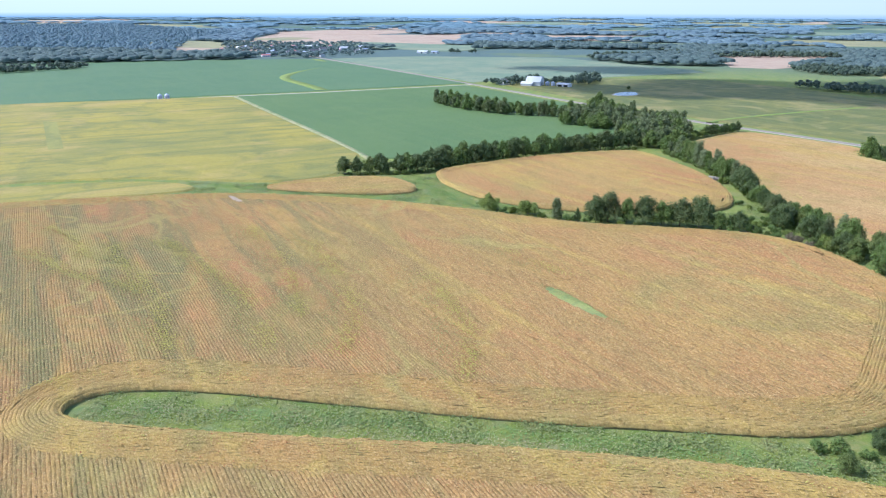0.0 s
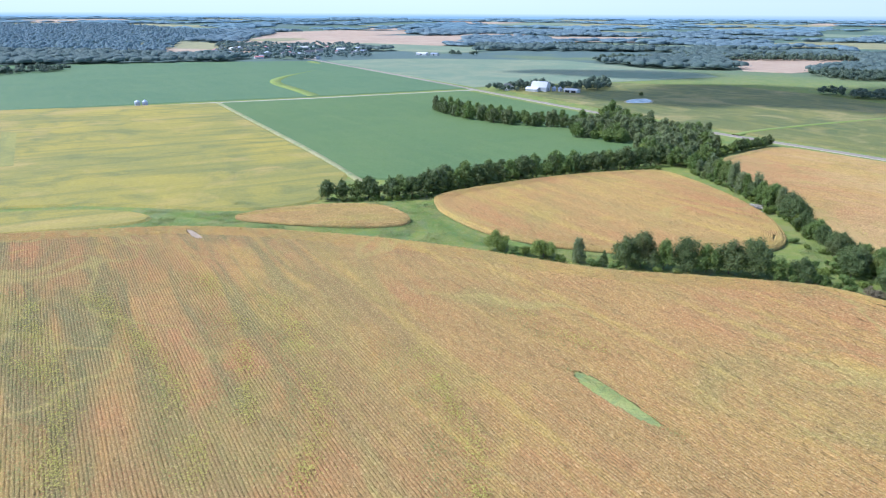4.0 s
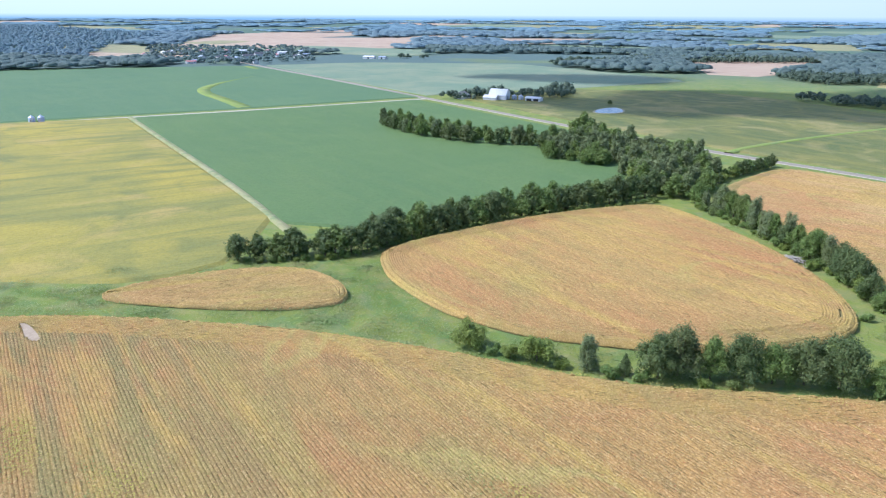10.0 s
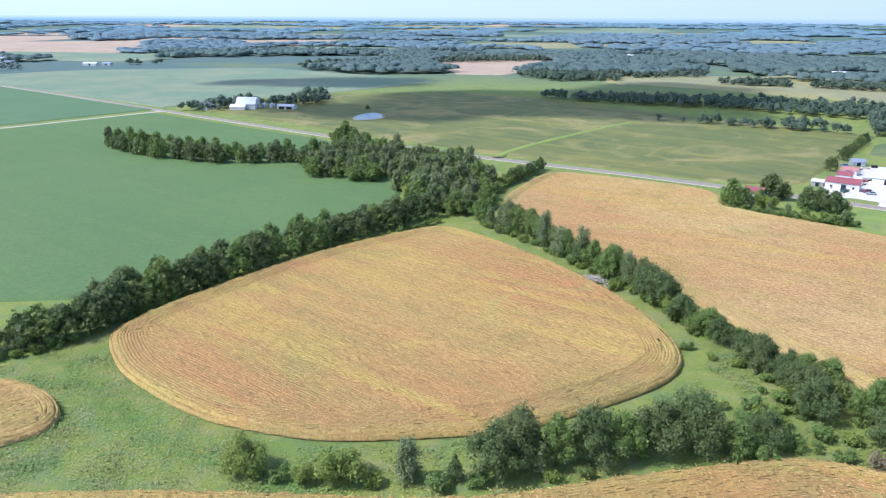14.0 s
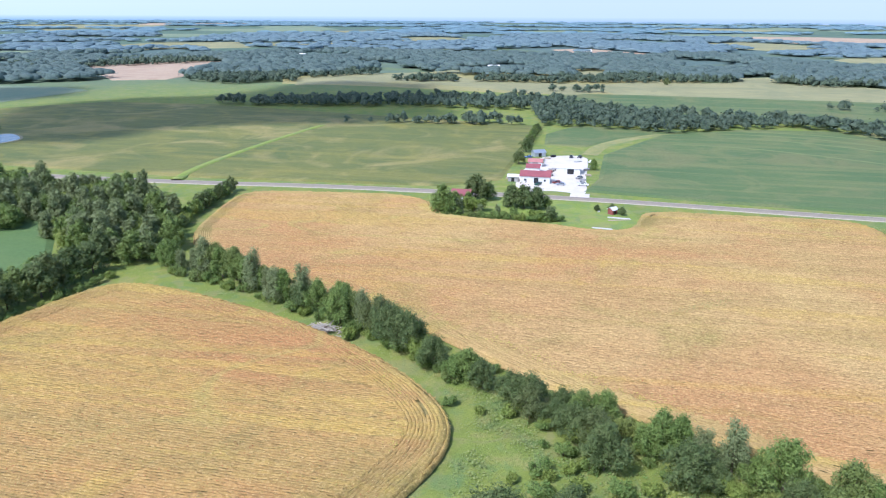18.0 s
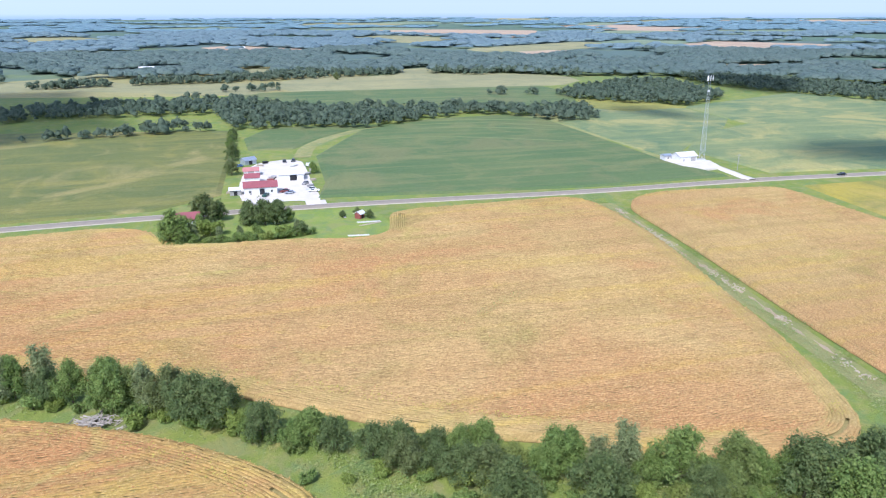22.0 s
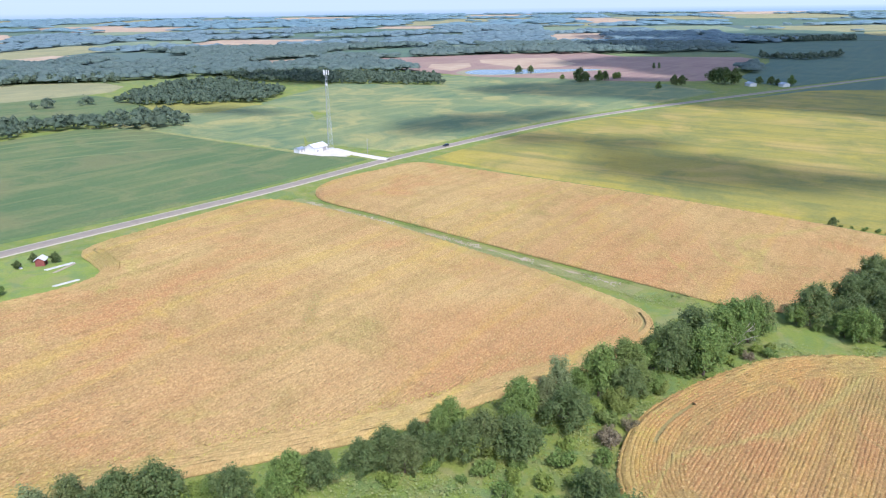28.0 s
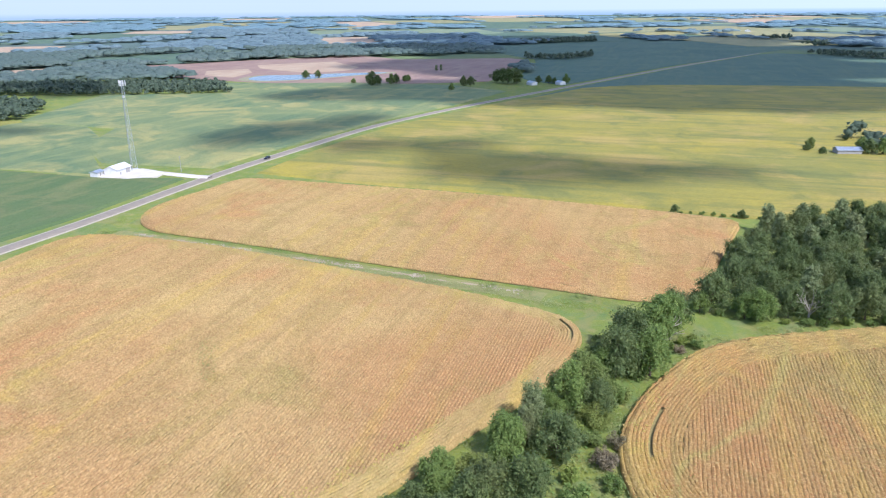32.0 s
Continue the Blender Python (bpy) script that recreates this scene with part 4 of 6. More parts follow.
rnd = random.Random(77)
for line, n, spread in (([(116, 262), (128, 244), (132, 226), (140, 206), (146, 192)], 34, 3.5), ([(120, 275), (132, 268), (137, 288), (134, 300)], 18, 4.0),
                        ([(146, 262), (152, 240), (156, 220), (158, 205)], 16, 2.0), ([(148, 330), (150, 300), (149, 280)], 12, 2.5)):
    spots = resample(np.asarray(line, dtype=float), 1.0)
    for _ in range(n):
        x, y = rnd.choice(list(spots)) + np.array([rnd.gauss(0, spread), rnd.gauss(0, spread)])
        q = np.array([[x, y]])
        if any(inside(f, q)[0] or edge_distance(f, q)[0] < 1.5 for f in (FIELD_MAIN, FIELD_TRI, FIELD_EAST)):
            continue
        plant(rnd.choice(["shrub", "shrub_b", "shrub"]), x, y, rnd.uniform(0.35, 1.15), rng=rnd, group="creek shrubs")

# ---------------------------------------------------------------- far fields
def far_field(points, material, label, z=0.6):
    ring = resample(np.vstack([np.asarray(points, dtype=float), points[0]]), 60.0)[:-1]
    slab("far_field", ring, -0.5, z, material, label, "field", ramp=3.0)


far_field([(-195, 1305), (36, 872), (58, 900), (195, 940), (380, 1035), (206, 1345), (-54, 1380)], KHAKI, "pale khaki field beyond the road")
far_field([(486, 1372), (635, 1431), (742, 1369), (700, 1277), (603, 1247), (507, 1084), (435, 1132), (465, 1204)], BARE, "dry tan field on a rise")
far_field([(559, 917), (607, 977), (683, 1015), (728, 957), (797, 948), (831, 948), (749, 795), (797, 712), (801, 647), (711, 599), (676, 636), (682, 743), (673, 851)], SOY_FAR, "rolling straw-yellow field among the woods")
far_field([(854, 969), (1011, 909), (962, 860), (864, 874), (808, 929)], SOY_FAR, "yellow field between tree lines", 0.7)
far_field([(962, 790), (1046, 780), (840, 665), (815, 698)], SOY_FAR, "narrow yellow field between tree lines", 0.7)
far_field([(1080, 1372), (1236, 1356), (1325, 1259), (1422, 984), (1334, 936), (1217, 1160)], BARE, "long pale tan field far off")
far_field([(1001, 1853), (1070, 1840), (1080, 1587), (1075, 1414), (1031, 1380), (878, 1546), (845, 1594)], SOY_DARK, "green field far off")
far_field([(2531, 1314), (2803, 975), (2761, 592), (2181, 528), (2242, 789), (2388, 1050)], BARE, "wide reddish tan field near the horizon", 1.6)
far_field([(1217, 488), (1189, 423), (1147, 432), (1182, 480)], STRAW, "small light green clearing in the woods", 1.2)
far_field([(1386, 457), (1510, 393), (1330, 389), (1281, 426)], STRAW, "light green clearing in the woods", 1.2)
far_field([(1171, 185), (1243, 73), (1237, -7), (1128, 22), (1091, 103), (1134, 181)], BARE, "tan field running behind the wood", 1.0)
far_field([(1245, -25), (1418, -142), (1449, -298), (1286, -223), (1239, -73)], SOY_DARK, "green field beyond the fallow land", 1.0)
far_field([(1494, -112), (1631, -171), (1705, -299), (1570, -243)], BARE, "bare tan field among far woods", 1.2)
far_field([(1377, -1527), (1215, -1723), (1037, -1409), (1192, -1266)], STRAW, "pale straw field far down the road", 1.2)
far_field([(562, 946), (641, 1048), (744, 979), (909, 893), (1022, 850), (1144, 825), (1219, 718), (980, 600), (746, 528), (706, 596), (660, 690), (617, 842)], STRAW, "rolling straw-green pasture behind the woods", 0.45)
far_field([(814, 654), (910, 651), (924, 577), (951, 546), (1041, 575), (1085, 539), (985, 506), (1016, 404), (963, 314), (927, 311), (855, 329), (791, 461), (721, 604)], SOY_FAR, "rolling straw-yellow field behind the wood")
far_field([(598, 610), (612, 490), (648, 372), (655, 296), (735, 300), (800, 331), (855, 329), (791, 461), (721, 604), (690, 640)], SOY_EAST, "green soybean field between the wood and the straw field", 0.55)
far_field([(1199, 3), (1167, -301), (1145, -450), (1001, -433), (866, -588), (803, -496), (642, -272), (663, -225), (760, -106), (867, -65), (915, -55), (1128, 22)], PINK, "reddish brown fallow field")
far_field([(1067, -210), (1040, -330), (891, -279), (880, -189), (998, -176)], BARE, "pale tan stretch of the fallow field", 0.9)
far_field([(1026, -109), (1021, -168), (955, -140), (905, -82), (956, -72)], BARE, "pale tan corner of the fallow field", 0.9)
far_field([(448, 227), (525, 273), (585, 304), (610, 342), (640, 330), (655, 290), (694, 212), (640, 190), (600, 168), (540, 208), (480, 219)], SOY_MEADOW, "weedy green and yellow meadow behind the mast", 0.5)
far_field([(728, 300), (730, 261), (696, 196), (648, 250), (640, 285)], SOY_RIM, "light yellow-green meadow behind the mast", 0.7)
far_field([(1154, -748), (1121, -1159), (740, -1345), (660, -1250), (608, -603), (556, -290), (640, -310), (820, -570)], SOY_DARK, "dark green field beyond the houses")
far_field([(505, -180), (532, -290), (586, -603), (622, -950), (300, -1000), (0, -700), (60, -345), (252, -330), (374, -212)], SOY_DARK, "wide dark green field by the road")
far_field([(497, -150), (522, -300), (454, -376), (339, -459), (180, -560), (40, -440), (70, -310), (252, -300), (374, -190)], SOY_YELLOW, "yellow soybeans running on beside the road", 0.9)
far_field([(-530, 1917), (-560, 2608), (-230, 2443), (84, 2467), (50, 1872), (-143, 1805)], BARE, "pinkish bare field behind the village")
far_field([(274, 2071), (590, 2078), (660, 2394), (321, 2432)], BARE, "pinkish bare field far off")


# ---------------------------------------------------------------- woods
def wood(name, rings, gap, tall, quads, size, material, label, seed=1, keep=1.0, upward=1.5):
    """Many crowns close together, joined: far woods that nobody could count."""
    rng = np.random.default_rng(seed)
    shapes = []
    for i in range(5):
        lobes = [(rng.uniform(-0.22, 0.22), rng.uniform(-0.22, 0.22), rng.uniform(0.3, 0.7), *(rng.uniform(0.24, 0.4),) * 2, rng.uniform(0.22, 0.34)) for _ in range(3)]
        shapes.append(clump(rng, lobes, quads, size / tall, upward, 0.74, 5, LOW))
    pts = []
    for ring in rings:
        ring = np.asarray(ring, dtype=float)
        (x0, y0), (x1, y1) = ring.min(axis=0), ring.max(axis=0)
        X, Y = np.meshgrid(np.arange(x0, x1 + gap, gap), np.arange(y0, y1 + gap, gap * 0.87))
        X = X + (np.arange(X.shape[0]) % 2)[:, None] * gap / 2
        p = np.stack([X.ravel(), Y.ravel()], 1) + rng.uniform(-0.4, 0.4, (X.size, 2)) * gap
        p = p[inside(ring, p)]
        pts.append(p[rng.uniform(size=len(p)) < keep])
    p = np.vstack(pts)
    sets = []
    for i in range(5):
        q = p[i::5]
        h = tall * rng.uniform(0.62, 1.25, len(q))
        sets.append((q, rng.uniform(0, 2 * np.pi, len(q)), h * rng.uniform(0.9, 1.25, len(q)) * max(1.0, gap / tall), h))
    return tagged(mesh_object(name, *stamped(shapes, sets), material, True), label, "woods", kind="stuff")


def pulled(ring, by, eye=(40.0, 280.0)):
    """The ring with its far side drawn in."""
    ring = np.asarray(ring, dtype=float)
    d = np.hypot(ring[:, 0] - eye[0], ring[:, 1] - eye[1])
    way = (np.array(eye) - ring) / d[:, None]
    return ring + way * (by * np.clip((d - d.min()) / (d.max() - d.min() + 1e-6) * 1.3, 0, 1))[:, None]


BIGWOOD = [[(437, 876), (512, 827), (558, 715), (641, 604), (600, 540), (612, 472), (645, 370), (650, 320), (650, 292), (590, 272), (574, 300), (601, 339), (609, 352), (594, 383), (555, 399), (511, 434),
            (498, 490), (483, 520), (533, 559), (552, 578), (505, 667), (416, 761), (389, 823)],
           [(420, 683), (446, 611), (488, 539), (510, 555), (480, 635), (438, 694)],
           [(514, 1082), (513, 965), (560, 985), (805, 1124), (771, 1200), (592, 1170)],
           [(831, 91), (746, -3), (857, -39), (961, 20), (1067, 140), (1150, 221), (939, 164)],
           [(754, 383), (792, 331), (830, 345), (790, 398)],
           [(800, 330), (735, 300), (704, 250), (692, 208), (750, 180), (821, 156), (958, 195), (990, 250), (880, 300)]]
BIGWOOD[0] = pulled(BIGWOOD[0][:4], 62).tolist() + BIGWOOD[0][4:]
BIGWOOD = BIGWOOD[:1] + [pulled(r, 70) for r in BIGWOOD[1:]]
BIGWOOD += [[(672, 868), (690, 880), (742, 826), (728, 815)], [(742, 796), (760, 800), (812, 705), (796, 692)], [(870, 700), (1020, 700), (1100, 676), (985, 640), (900, 668)],
            [(700, 668), (716, 664), (740, 612), (728, 604)], [(640, 1010), (700, 985), (690, 960), (630, 985)]]
wood("woods", BIGWOOD, 8.6, 9.4, 74, 0.66, LEAF_FAR, "long dark green wood behind the fields", 4)
wood("woods", [[(257, 1293), (447, 1352), (730, 1340), (788, 1445), (700, 1470), (450, 1440), (263, 1360)],
               [(245, 1805), (468, 1644), (514, 1720), (257, 1882)], [(-584, 969), (-514, 1048), (-525, 1085), (-650, 1010)],
               [(44, 843), (56, 827), (84, 820), (92, 843), (115, 848), (150, 838), (172, 836), (190, 880), (193, 925), (178, 920), (160, 880), (110, 872), (70, 870)],
               [(6, 1480), (40, 1480), (40, 1500), (6, 1500)], [(52, 1470), (75, 1470), (75, 1490), (52, 1490)],
               [(640, -1250), (690, -1260), (680, -1310), (640, -1300)], [(430, -900), (560, -960), (540, -1000), (420, -940)],
               
               [(186, -112), (215, -125), (225, -160), (175, -165), (165, -120)]],
     10.0, 10.5, 50, 0.8, LEAF_FAR, "dark clump of trees among far fields", 5)


def strip(line, deep, eye=(40.0, 280.0)):
    """A belt of wood behind a line, as seen from the fields."""
    line = np.asarray(line, dtype=float)
    way = line - np.array(eye)
    return np.vstack([line, (line + way / np.hypot(way[:, 0], way[:, 1])[:, None] * deep)[::-1]])


wood("woods", [strip([(804, 716), (834, 665), (897, 605), (950, 548)], 45), strip([(976, 505), (969, 450), (1007, 402), (963, 314)], 55), strip([(540, 1092), (520, 1008), (584, 949)], 60),
               strip([(698, 991), (722, 951)], 30), strip([(678, 856), (723, 808)], 25), strip([(758, 793), (813, 701)], 25), strip([(1253, -219), (1206, -322), (1233, -486)], 70),
               strip([(1154, -501), (1101, -642)], 50), strip([(845, -570), (791, -602), (805, -695)], 35), strip([(1158, -922), (1085, -1101)], 90), strip([(839, -1402), (802, -1492)], 40),
               strip([(642, -1204), (620, -1220)], 30), strip([(1254, -175), (1250, -196)], 20), strip([(610, 650), (628, 612)], 14)],
     9.0, 10.5, 50, 0.8, LEAF_FAR, "dark belts of wood between the far fields", 9)
TOWN = [(-420, 1400), (-261, 1300), (-134, 1414), (-204, 1856), (-558, 1914)]
wood("woods", [TOWN], 14.0, 9.0, 16, 1.0, LEAF_MIDFAR_HAZE, "trees standing among the houses of a village", 6, 0.38)
wood("woods", [[(-900, 1450), (-715, 1482), (-521, 1442), (-655, 1903), (-685, 2487), (-1468, 3338), (-1900, 3000)]], 19.0, 13.0, 8, 1.6, LEAF_DISTANT_HAZE, "wide green woods far away with bluish haze painted in", 7, 1.0, 6.0)


def far_country():
    """Patchwork of woods and fields out to the horizon."""
    rng = np.random.default_rng(21)
    palette = {"SOY_DARK": [], "BARE": [], "KHAKI": [], "SOY_FAR": []}
    mats = {"SOY_DARK": SOY_DARK, "BARE": BARE, "KHAKI": KHAKI, "SOY_FAR": SOY_FAR}
    taken = []
    for _ in range(300):
        r = 1250 + 3500 * rng.uniform() ** 0.8
        a = radians(rng.uniform(-50, 185))
        c = np.array([CENTRE[0] + r * math.sin(a), CENTRE[1] + r * math.cos(a)])
        w, d = rng.uniform(90, 330) * (r / 2200) ** 0.6, rng.uniform(60, 200) * (r / 2200) ** 0.8
        if any(np.hypot(*(c - t)) < q + max(w, d) * 0.6 for t, q in taken):
            continue
        taken.append((c, max(w, d) * 0.55))
        turn = radians(-27 + rng.choice([0, 90]) + rng.uniform(-6, 6))
        e = np.array([[math.cos(turn), math.sin(turn)], [-math.sin(turn), math.cos(turn)]])
        q = np.array([[-w, -d], [w, -d], [w, d], [-w, d]]) * rng.uniform(0.75, 1.1, (4, 2)) @ e + c
        palette[rng.choice(list(palette), p=[0.30, 0.22, 0.22, 0.26])].append(resample(np.vstack([q, q[:1]]), 70.0)[:-1])
    for name, rings in palette.items():
        for ring in rings:
            slab("far_field", ring, -1.0, 1.2, mats[name], "distant patch of farmland between woods", "field", ramp=5.0)
    busy = [np.asarray(x, dtype=float) for x in ([(-530, 1917), (-560, 2608), (-230, 2443), (84, 2467), (50, 1872), (-143, 1805)], [(274, 2071), (590, 2078), (660, 2394), (321, 2432)], TOWN,
                                                 [(1195, 159), (1158, -46), (867, -51), (645, -215), (655, -297), (827, -554), (1049, -506), (1175, -278)],
                                                 [(1154, -748), (1121, -1159), (719, -1345), (630, -1250), (300, -1000), (0, -700), (100, -300), (600, -280), (820, -570)],
                                                 [(-900, 1450), (-521, 1442), (-655, 1903), (-685, 2487), (-1468, 3338), (-1900, 3000)],
                                                 [(814, 654), (910, 651), (951, 546), (1041, 575), (1085, 539), (985, 506), (1016, 404), (963, 314), (855, 329), (721, 604)],
                                                 [(486, 1372), (635, 1431), (742, 1369), (700, 1277), (507, 1084), (435, 1132)], [(-215, 1330), (-900, 1040), (-900, 400), (40, 850), (380, 1035), (206, 1400)])]
    busy += [np.asarray(x, dtype=float) for x in ([(559, 917), (607, 977), (683, 1015), (831, 948), (749, 795), (801, 647), (711, 599), (676, 636)], [(854, 969), (1011, 909), (962, 860), (864, 874), (808, 929)], [(962, 790), (1046, 780), (840, 665), (815, 698)],
                                                  [(1080, 1372), (1236, 1356), (1325, 1259), (1422, 984), (1334, 936), (1217, 1160)], [(1001, 1853), (1070, 1840), (1080, 1587), (1031, 1380), (845, 1594)], [(2531, 1314), (2803, 975), (2761, 592), (2181, 528), (2242, 789)],
                                                  [(1217, 488), (1189, 423), (1147, 432), (1182, 480)], [(1386, 457), (1510, 393), (1330, 389), (1281, 426)], [(1171, 185), (1243, 73), (1237, -7), (1128, 22), (1091, 103)], [(1245, -25), (1418, -142), (1449, -298), (1286, -223)],
                                                  [(1494, -112), (1631, -171), (1705, -299), (1570, -243)], [(1377, -1527), (1215, -1723), (1037, -1409), (1192, -1266)], [(-195, 1305), (36, 872), (58, 900), (195, 940), (380, 1035), (206, 1345), (-54, 1380)],
                                                  [(60, 862), (480, 518), (440, 640), (385, 815), (330, 900), (380, 1035), (190, 930)])]
    busy += [r for rings in palette.values() for r in rings]
    # Each farther belt of trees takes a bluer, haze-tinted leaf colour.
    for lo, hi, gap, quads, size, mat, label in ((900, 1500, 15.0, 16, 1.2, LEAF_MIDFAR_HAZE, "far green woods between the fields"),
                                                 (1500, 2600, 24.0, 5, 1.8, LEAF_DISTANT_HAZE, "hazy bluish woods in the distance"),
                                                 (2600, 4800, 46.0, 0, 2.0, LEAF_HORIZON_HAZE, "faint blue woods along the horizon")):
        n = int(math.pi * (hi ** 2 - lo ** 2) * 0.8 / gap ** 2)
        r = np.sqrt(rng.uniform(lo ** 2, hi ** 2, n))
        a = np.radians(rng.uniform(-52, 188, n))
        p = np.stack([CENTRE[0] + r * np.sin(a), CENTRE[1] + r * np.cos(a)], 1)
        m = np.array([noise.noise((x / 420.0, y / 420.0, 3.0)) for x, y in p]) + np.array([noise.noise((x / 150.0, y / 150.0, 9.0)) for x, y in p]) * 0.5
        ok = m > -0.22
        for ring in busy:
            ok &= ~inside(ring, p)
        near = np.min(np.hypot(p[:, None, 0] - MAIN_ROAD[None, ::8, 0], p[:, None, 1] - MAIN_ROAD[None, ::8, 1]), axis=1)
        ok &= near > 45
        p = p[ok]
        FARPTS.append((p, gap, quads, size, mat, label, lo))


FARPTS = []
far_country()


def scatter_wood(p, gap, quads, size, mat, label, seed):
    rng = np.random.default_rng(seed)
    tall = 12.0
    shapes, sets = [], []
    for i in range(4):
        lobes = [(rng.uniform(-0.3, 0.3), rng.uniform(-0.3, 0.3), rng.uniform(0.4, 0.62), 0.56, 0.56, 0.34) for _ in range(2)]
        shapes.append(clump(rng, lobes, quads, size / max(gap, tall), 3.0, 0.9, 5, LOW))
        q = p[i::4]
        sets.append((q, rng.uniform(0, 2 * np.pi, len(q)), max(gap * 1.15, tall) * rng.uniform(0.85, 1.3, len(q)), tall * rng.uniform(0.75, 1.15, len(q))))
    tagged(mesh_object("woods", *stamped(shapes, sets), mat, True), label, "woods", kind="stuff")


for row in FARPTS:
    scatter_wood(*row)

# ---------------------------------------------------------------- sky behind the horizon
def backdrop():
    m = Mat("hazy_sky", 1.0, 0.0)
    sep = m.node("ShaderNodeSeparateXYZ")
    m.link(m.co, sep.inputs[0])
    z = sep.outputs["Z"]
    c = m.mix(m.step(z, 46.0, 72.0), (0.30, 0.50, 0.70), (0.70, 0.82, 0.96))
    c = m.mix(m.step(z, 80.0, 260.0), c, (0.80, 0.88, 1.0))
    c = m.mix(m.times(m.step(sep.outputs["X"], 0.0, 4200.0), 0.62), c, (0.52, 0.62, 0.80))
    em = m.node("ShaderNodeEmission", Strength=1.05)
    m.link(c, em.inputs[0])
    m.link(em.outputs[0], m.t.nodes["Material Output"].inputs[0])
    n, r = 96, 4870.0
    v, f = [], []
    for i in range(n):
        a = i * math.tau / n
        for zz in (-20.0, 70.0, 330.0):
            v.append((CENTRE[0] + r * math.sin(a), CENTRE[1] + r * math.cos(a), zz))
    for i in range(n):
        k = (i + 1) % n
        for j in range(2):
            f.append((i * 3 + j, i * 3 + j + 1, k * 3 + j + 1, k * 3 + j))
    tagged(mesh_object("backdrop", v, f, m.m), "pale hazy blue sky low over the horizon", "sky", kind="structure")


backdrop()


# ---------------------------------------------------------------- unseen clouds, inferred and added overhead to shade the far fields
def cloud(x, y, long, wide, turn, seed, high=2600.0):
    """An unseen cloud of many puffs, added so that its shade falls at x, y."""
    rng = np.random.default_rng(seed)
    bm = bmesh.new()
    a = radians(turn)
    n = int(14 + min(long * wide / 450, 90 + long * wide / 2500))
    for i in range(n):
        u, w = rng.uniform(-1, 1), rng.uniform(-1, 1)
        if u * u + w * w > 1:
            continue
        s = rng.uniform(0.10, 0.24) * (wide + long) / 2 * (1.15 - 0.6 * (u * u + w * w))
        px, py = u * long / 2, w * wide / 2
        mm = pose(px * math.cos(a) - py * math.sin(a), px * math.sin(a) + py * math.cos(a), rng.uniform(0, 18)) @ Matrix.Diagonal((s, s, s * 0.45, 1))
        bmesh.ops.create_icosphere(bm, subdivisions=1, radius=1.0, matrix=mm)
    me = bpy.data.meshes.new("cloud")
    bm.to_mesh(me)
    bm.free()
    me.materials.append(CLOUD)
    ob = tagged(new("cloud", me), "unseen cloud added to shade the far fields", "cloud", "clouds")
    # Set back towards the sun so the shadow lands on x, y.
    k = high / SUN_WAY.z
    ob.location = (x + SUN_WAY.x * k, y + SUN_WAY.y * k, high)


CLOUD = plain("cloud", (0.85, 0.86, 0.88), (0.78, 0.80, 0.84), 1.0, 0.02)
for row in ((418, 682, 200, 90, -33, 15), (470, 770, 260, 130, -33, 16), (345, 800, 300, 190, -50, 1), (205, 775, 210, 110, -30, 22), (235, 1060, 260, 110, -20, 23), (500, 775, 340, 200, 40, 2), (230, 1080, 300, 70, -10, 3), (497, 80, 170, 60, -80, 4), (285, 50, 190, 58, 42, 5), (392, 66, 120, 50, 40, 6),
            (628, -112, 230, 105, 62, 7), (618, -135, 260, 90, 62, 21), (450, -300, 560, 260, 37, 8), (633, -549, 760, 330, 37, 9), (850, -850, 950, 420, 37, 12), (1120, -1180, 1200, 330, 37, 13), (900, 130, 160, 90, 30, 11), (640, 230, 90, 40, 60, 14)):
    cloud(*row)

# ---------------------------------------------------------------- buildings
def box(bm, x0, x1, y0, y1, z0, z1):
    vs = [bm.verts.new(p) for p in ((x0, y0, z0), (x1, y0, z0), (x1, y1, z0), (x0, y1, z0), (x0, y0, z1), (x1, y0, z1), (x1, y1, z1), (x0, y1, z1))]
    for q in ((3, 2, 1, 0), (4, 5, 6, 7), (0, 1, 5, 4), (1, 2, 6, 5), (2, 3, 7, 6), (3, 0, 4, 7)):
        bm.faces.new([vs[i] for i in q])


def boxed(name, size, material, parent, label=""):
    bm = bmesh.new()
    box(bm, *size)
    return part(name, bm, material, parent, label)


WHITE = plain("white_boards", (0.72, 0.71, 0.68), (0.62, 0.61, 0.58), 0.6, 0.6)
RED = plain("red_metal", (0.32, 0.10, 0.105), (0.26, 0.085, 0.09), 0.5, 0.4)
ROSE = plain("faded_red_roof", (0.50, 0.22, 0.20), (0.40, 0.17, 0.15), 0.6, 0.4)
TIN = plain("galvanised_sheet", (0.55, 0.58, 0.62), (0.45, 0.48, 0.52), 0.38, 0.5, 0.6)
SLATE = plain("dark_shingles", (0.12, 0.12, 0.13), (0.08, 0.08, 0.085), 0.85, 1.5)
# Near-black fill: painted shade of open doorways, and the dark pallets' own colour.
DARK = plain("doorway_shade_dark_wood", (0.02, 0.02, 0.022), (0.03, 0.03, 0.03), 0.6, 0.5)
CONCRETE = plain("concrete", (0.62, 0.60, 0.55), (0.50, 0.48, 0.44), 0.9, 0.5)
BRICKRED = plain("red_boards", (0.30, 0.09, 0.075), (0.22, 0.065, 0.055), 0.75, 0.8)
TEAL = plain("teal_sheet", (0.05, 0.22, 0.26), (0.04, 0.17, 0.21), 0.5, 0.6)
STEEL = plain("tower_steel", (0.50, 0.52, 0.55), (0.40, 0.42, 0.45), 0.45, 1.0, 0.5)
RUBBER = plain("tyre_rubber", (0.02, 0.02, 0.02), (0.03, 0.03, 0.03), 0.9, 2.0)
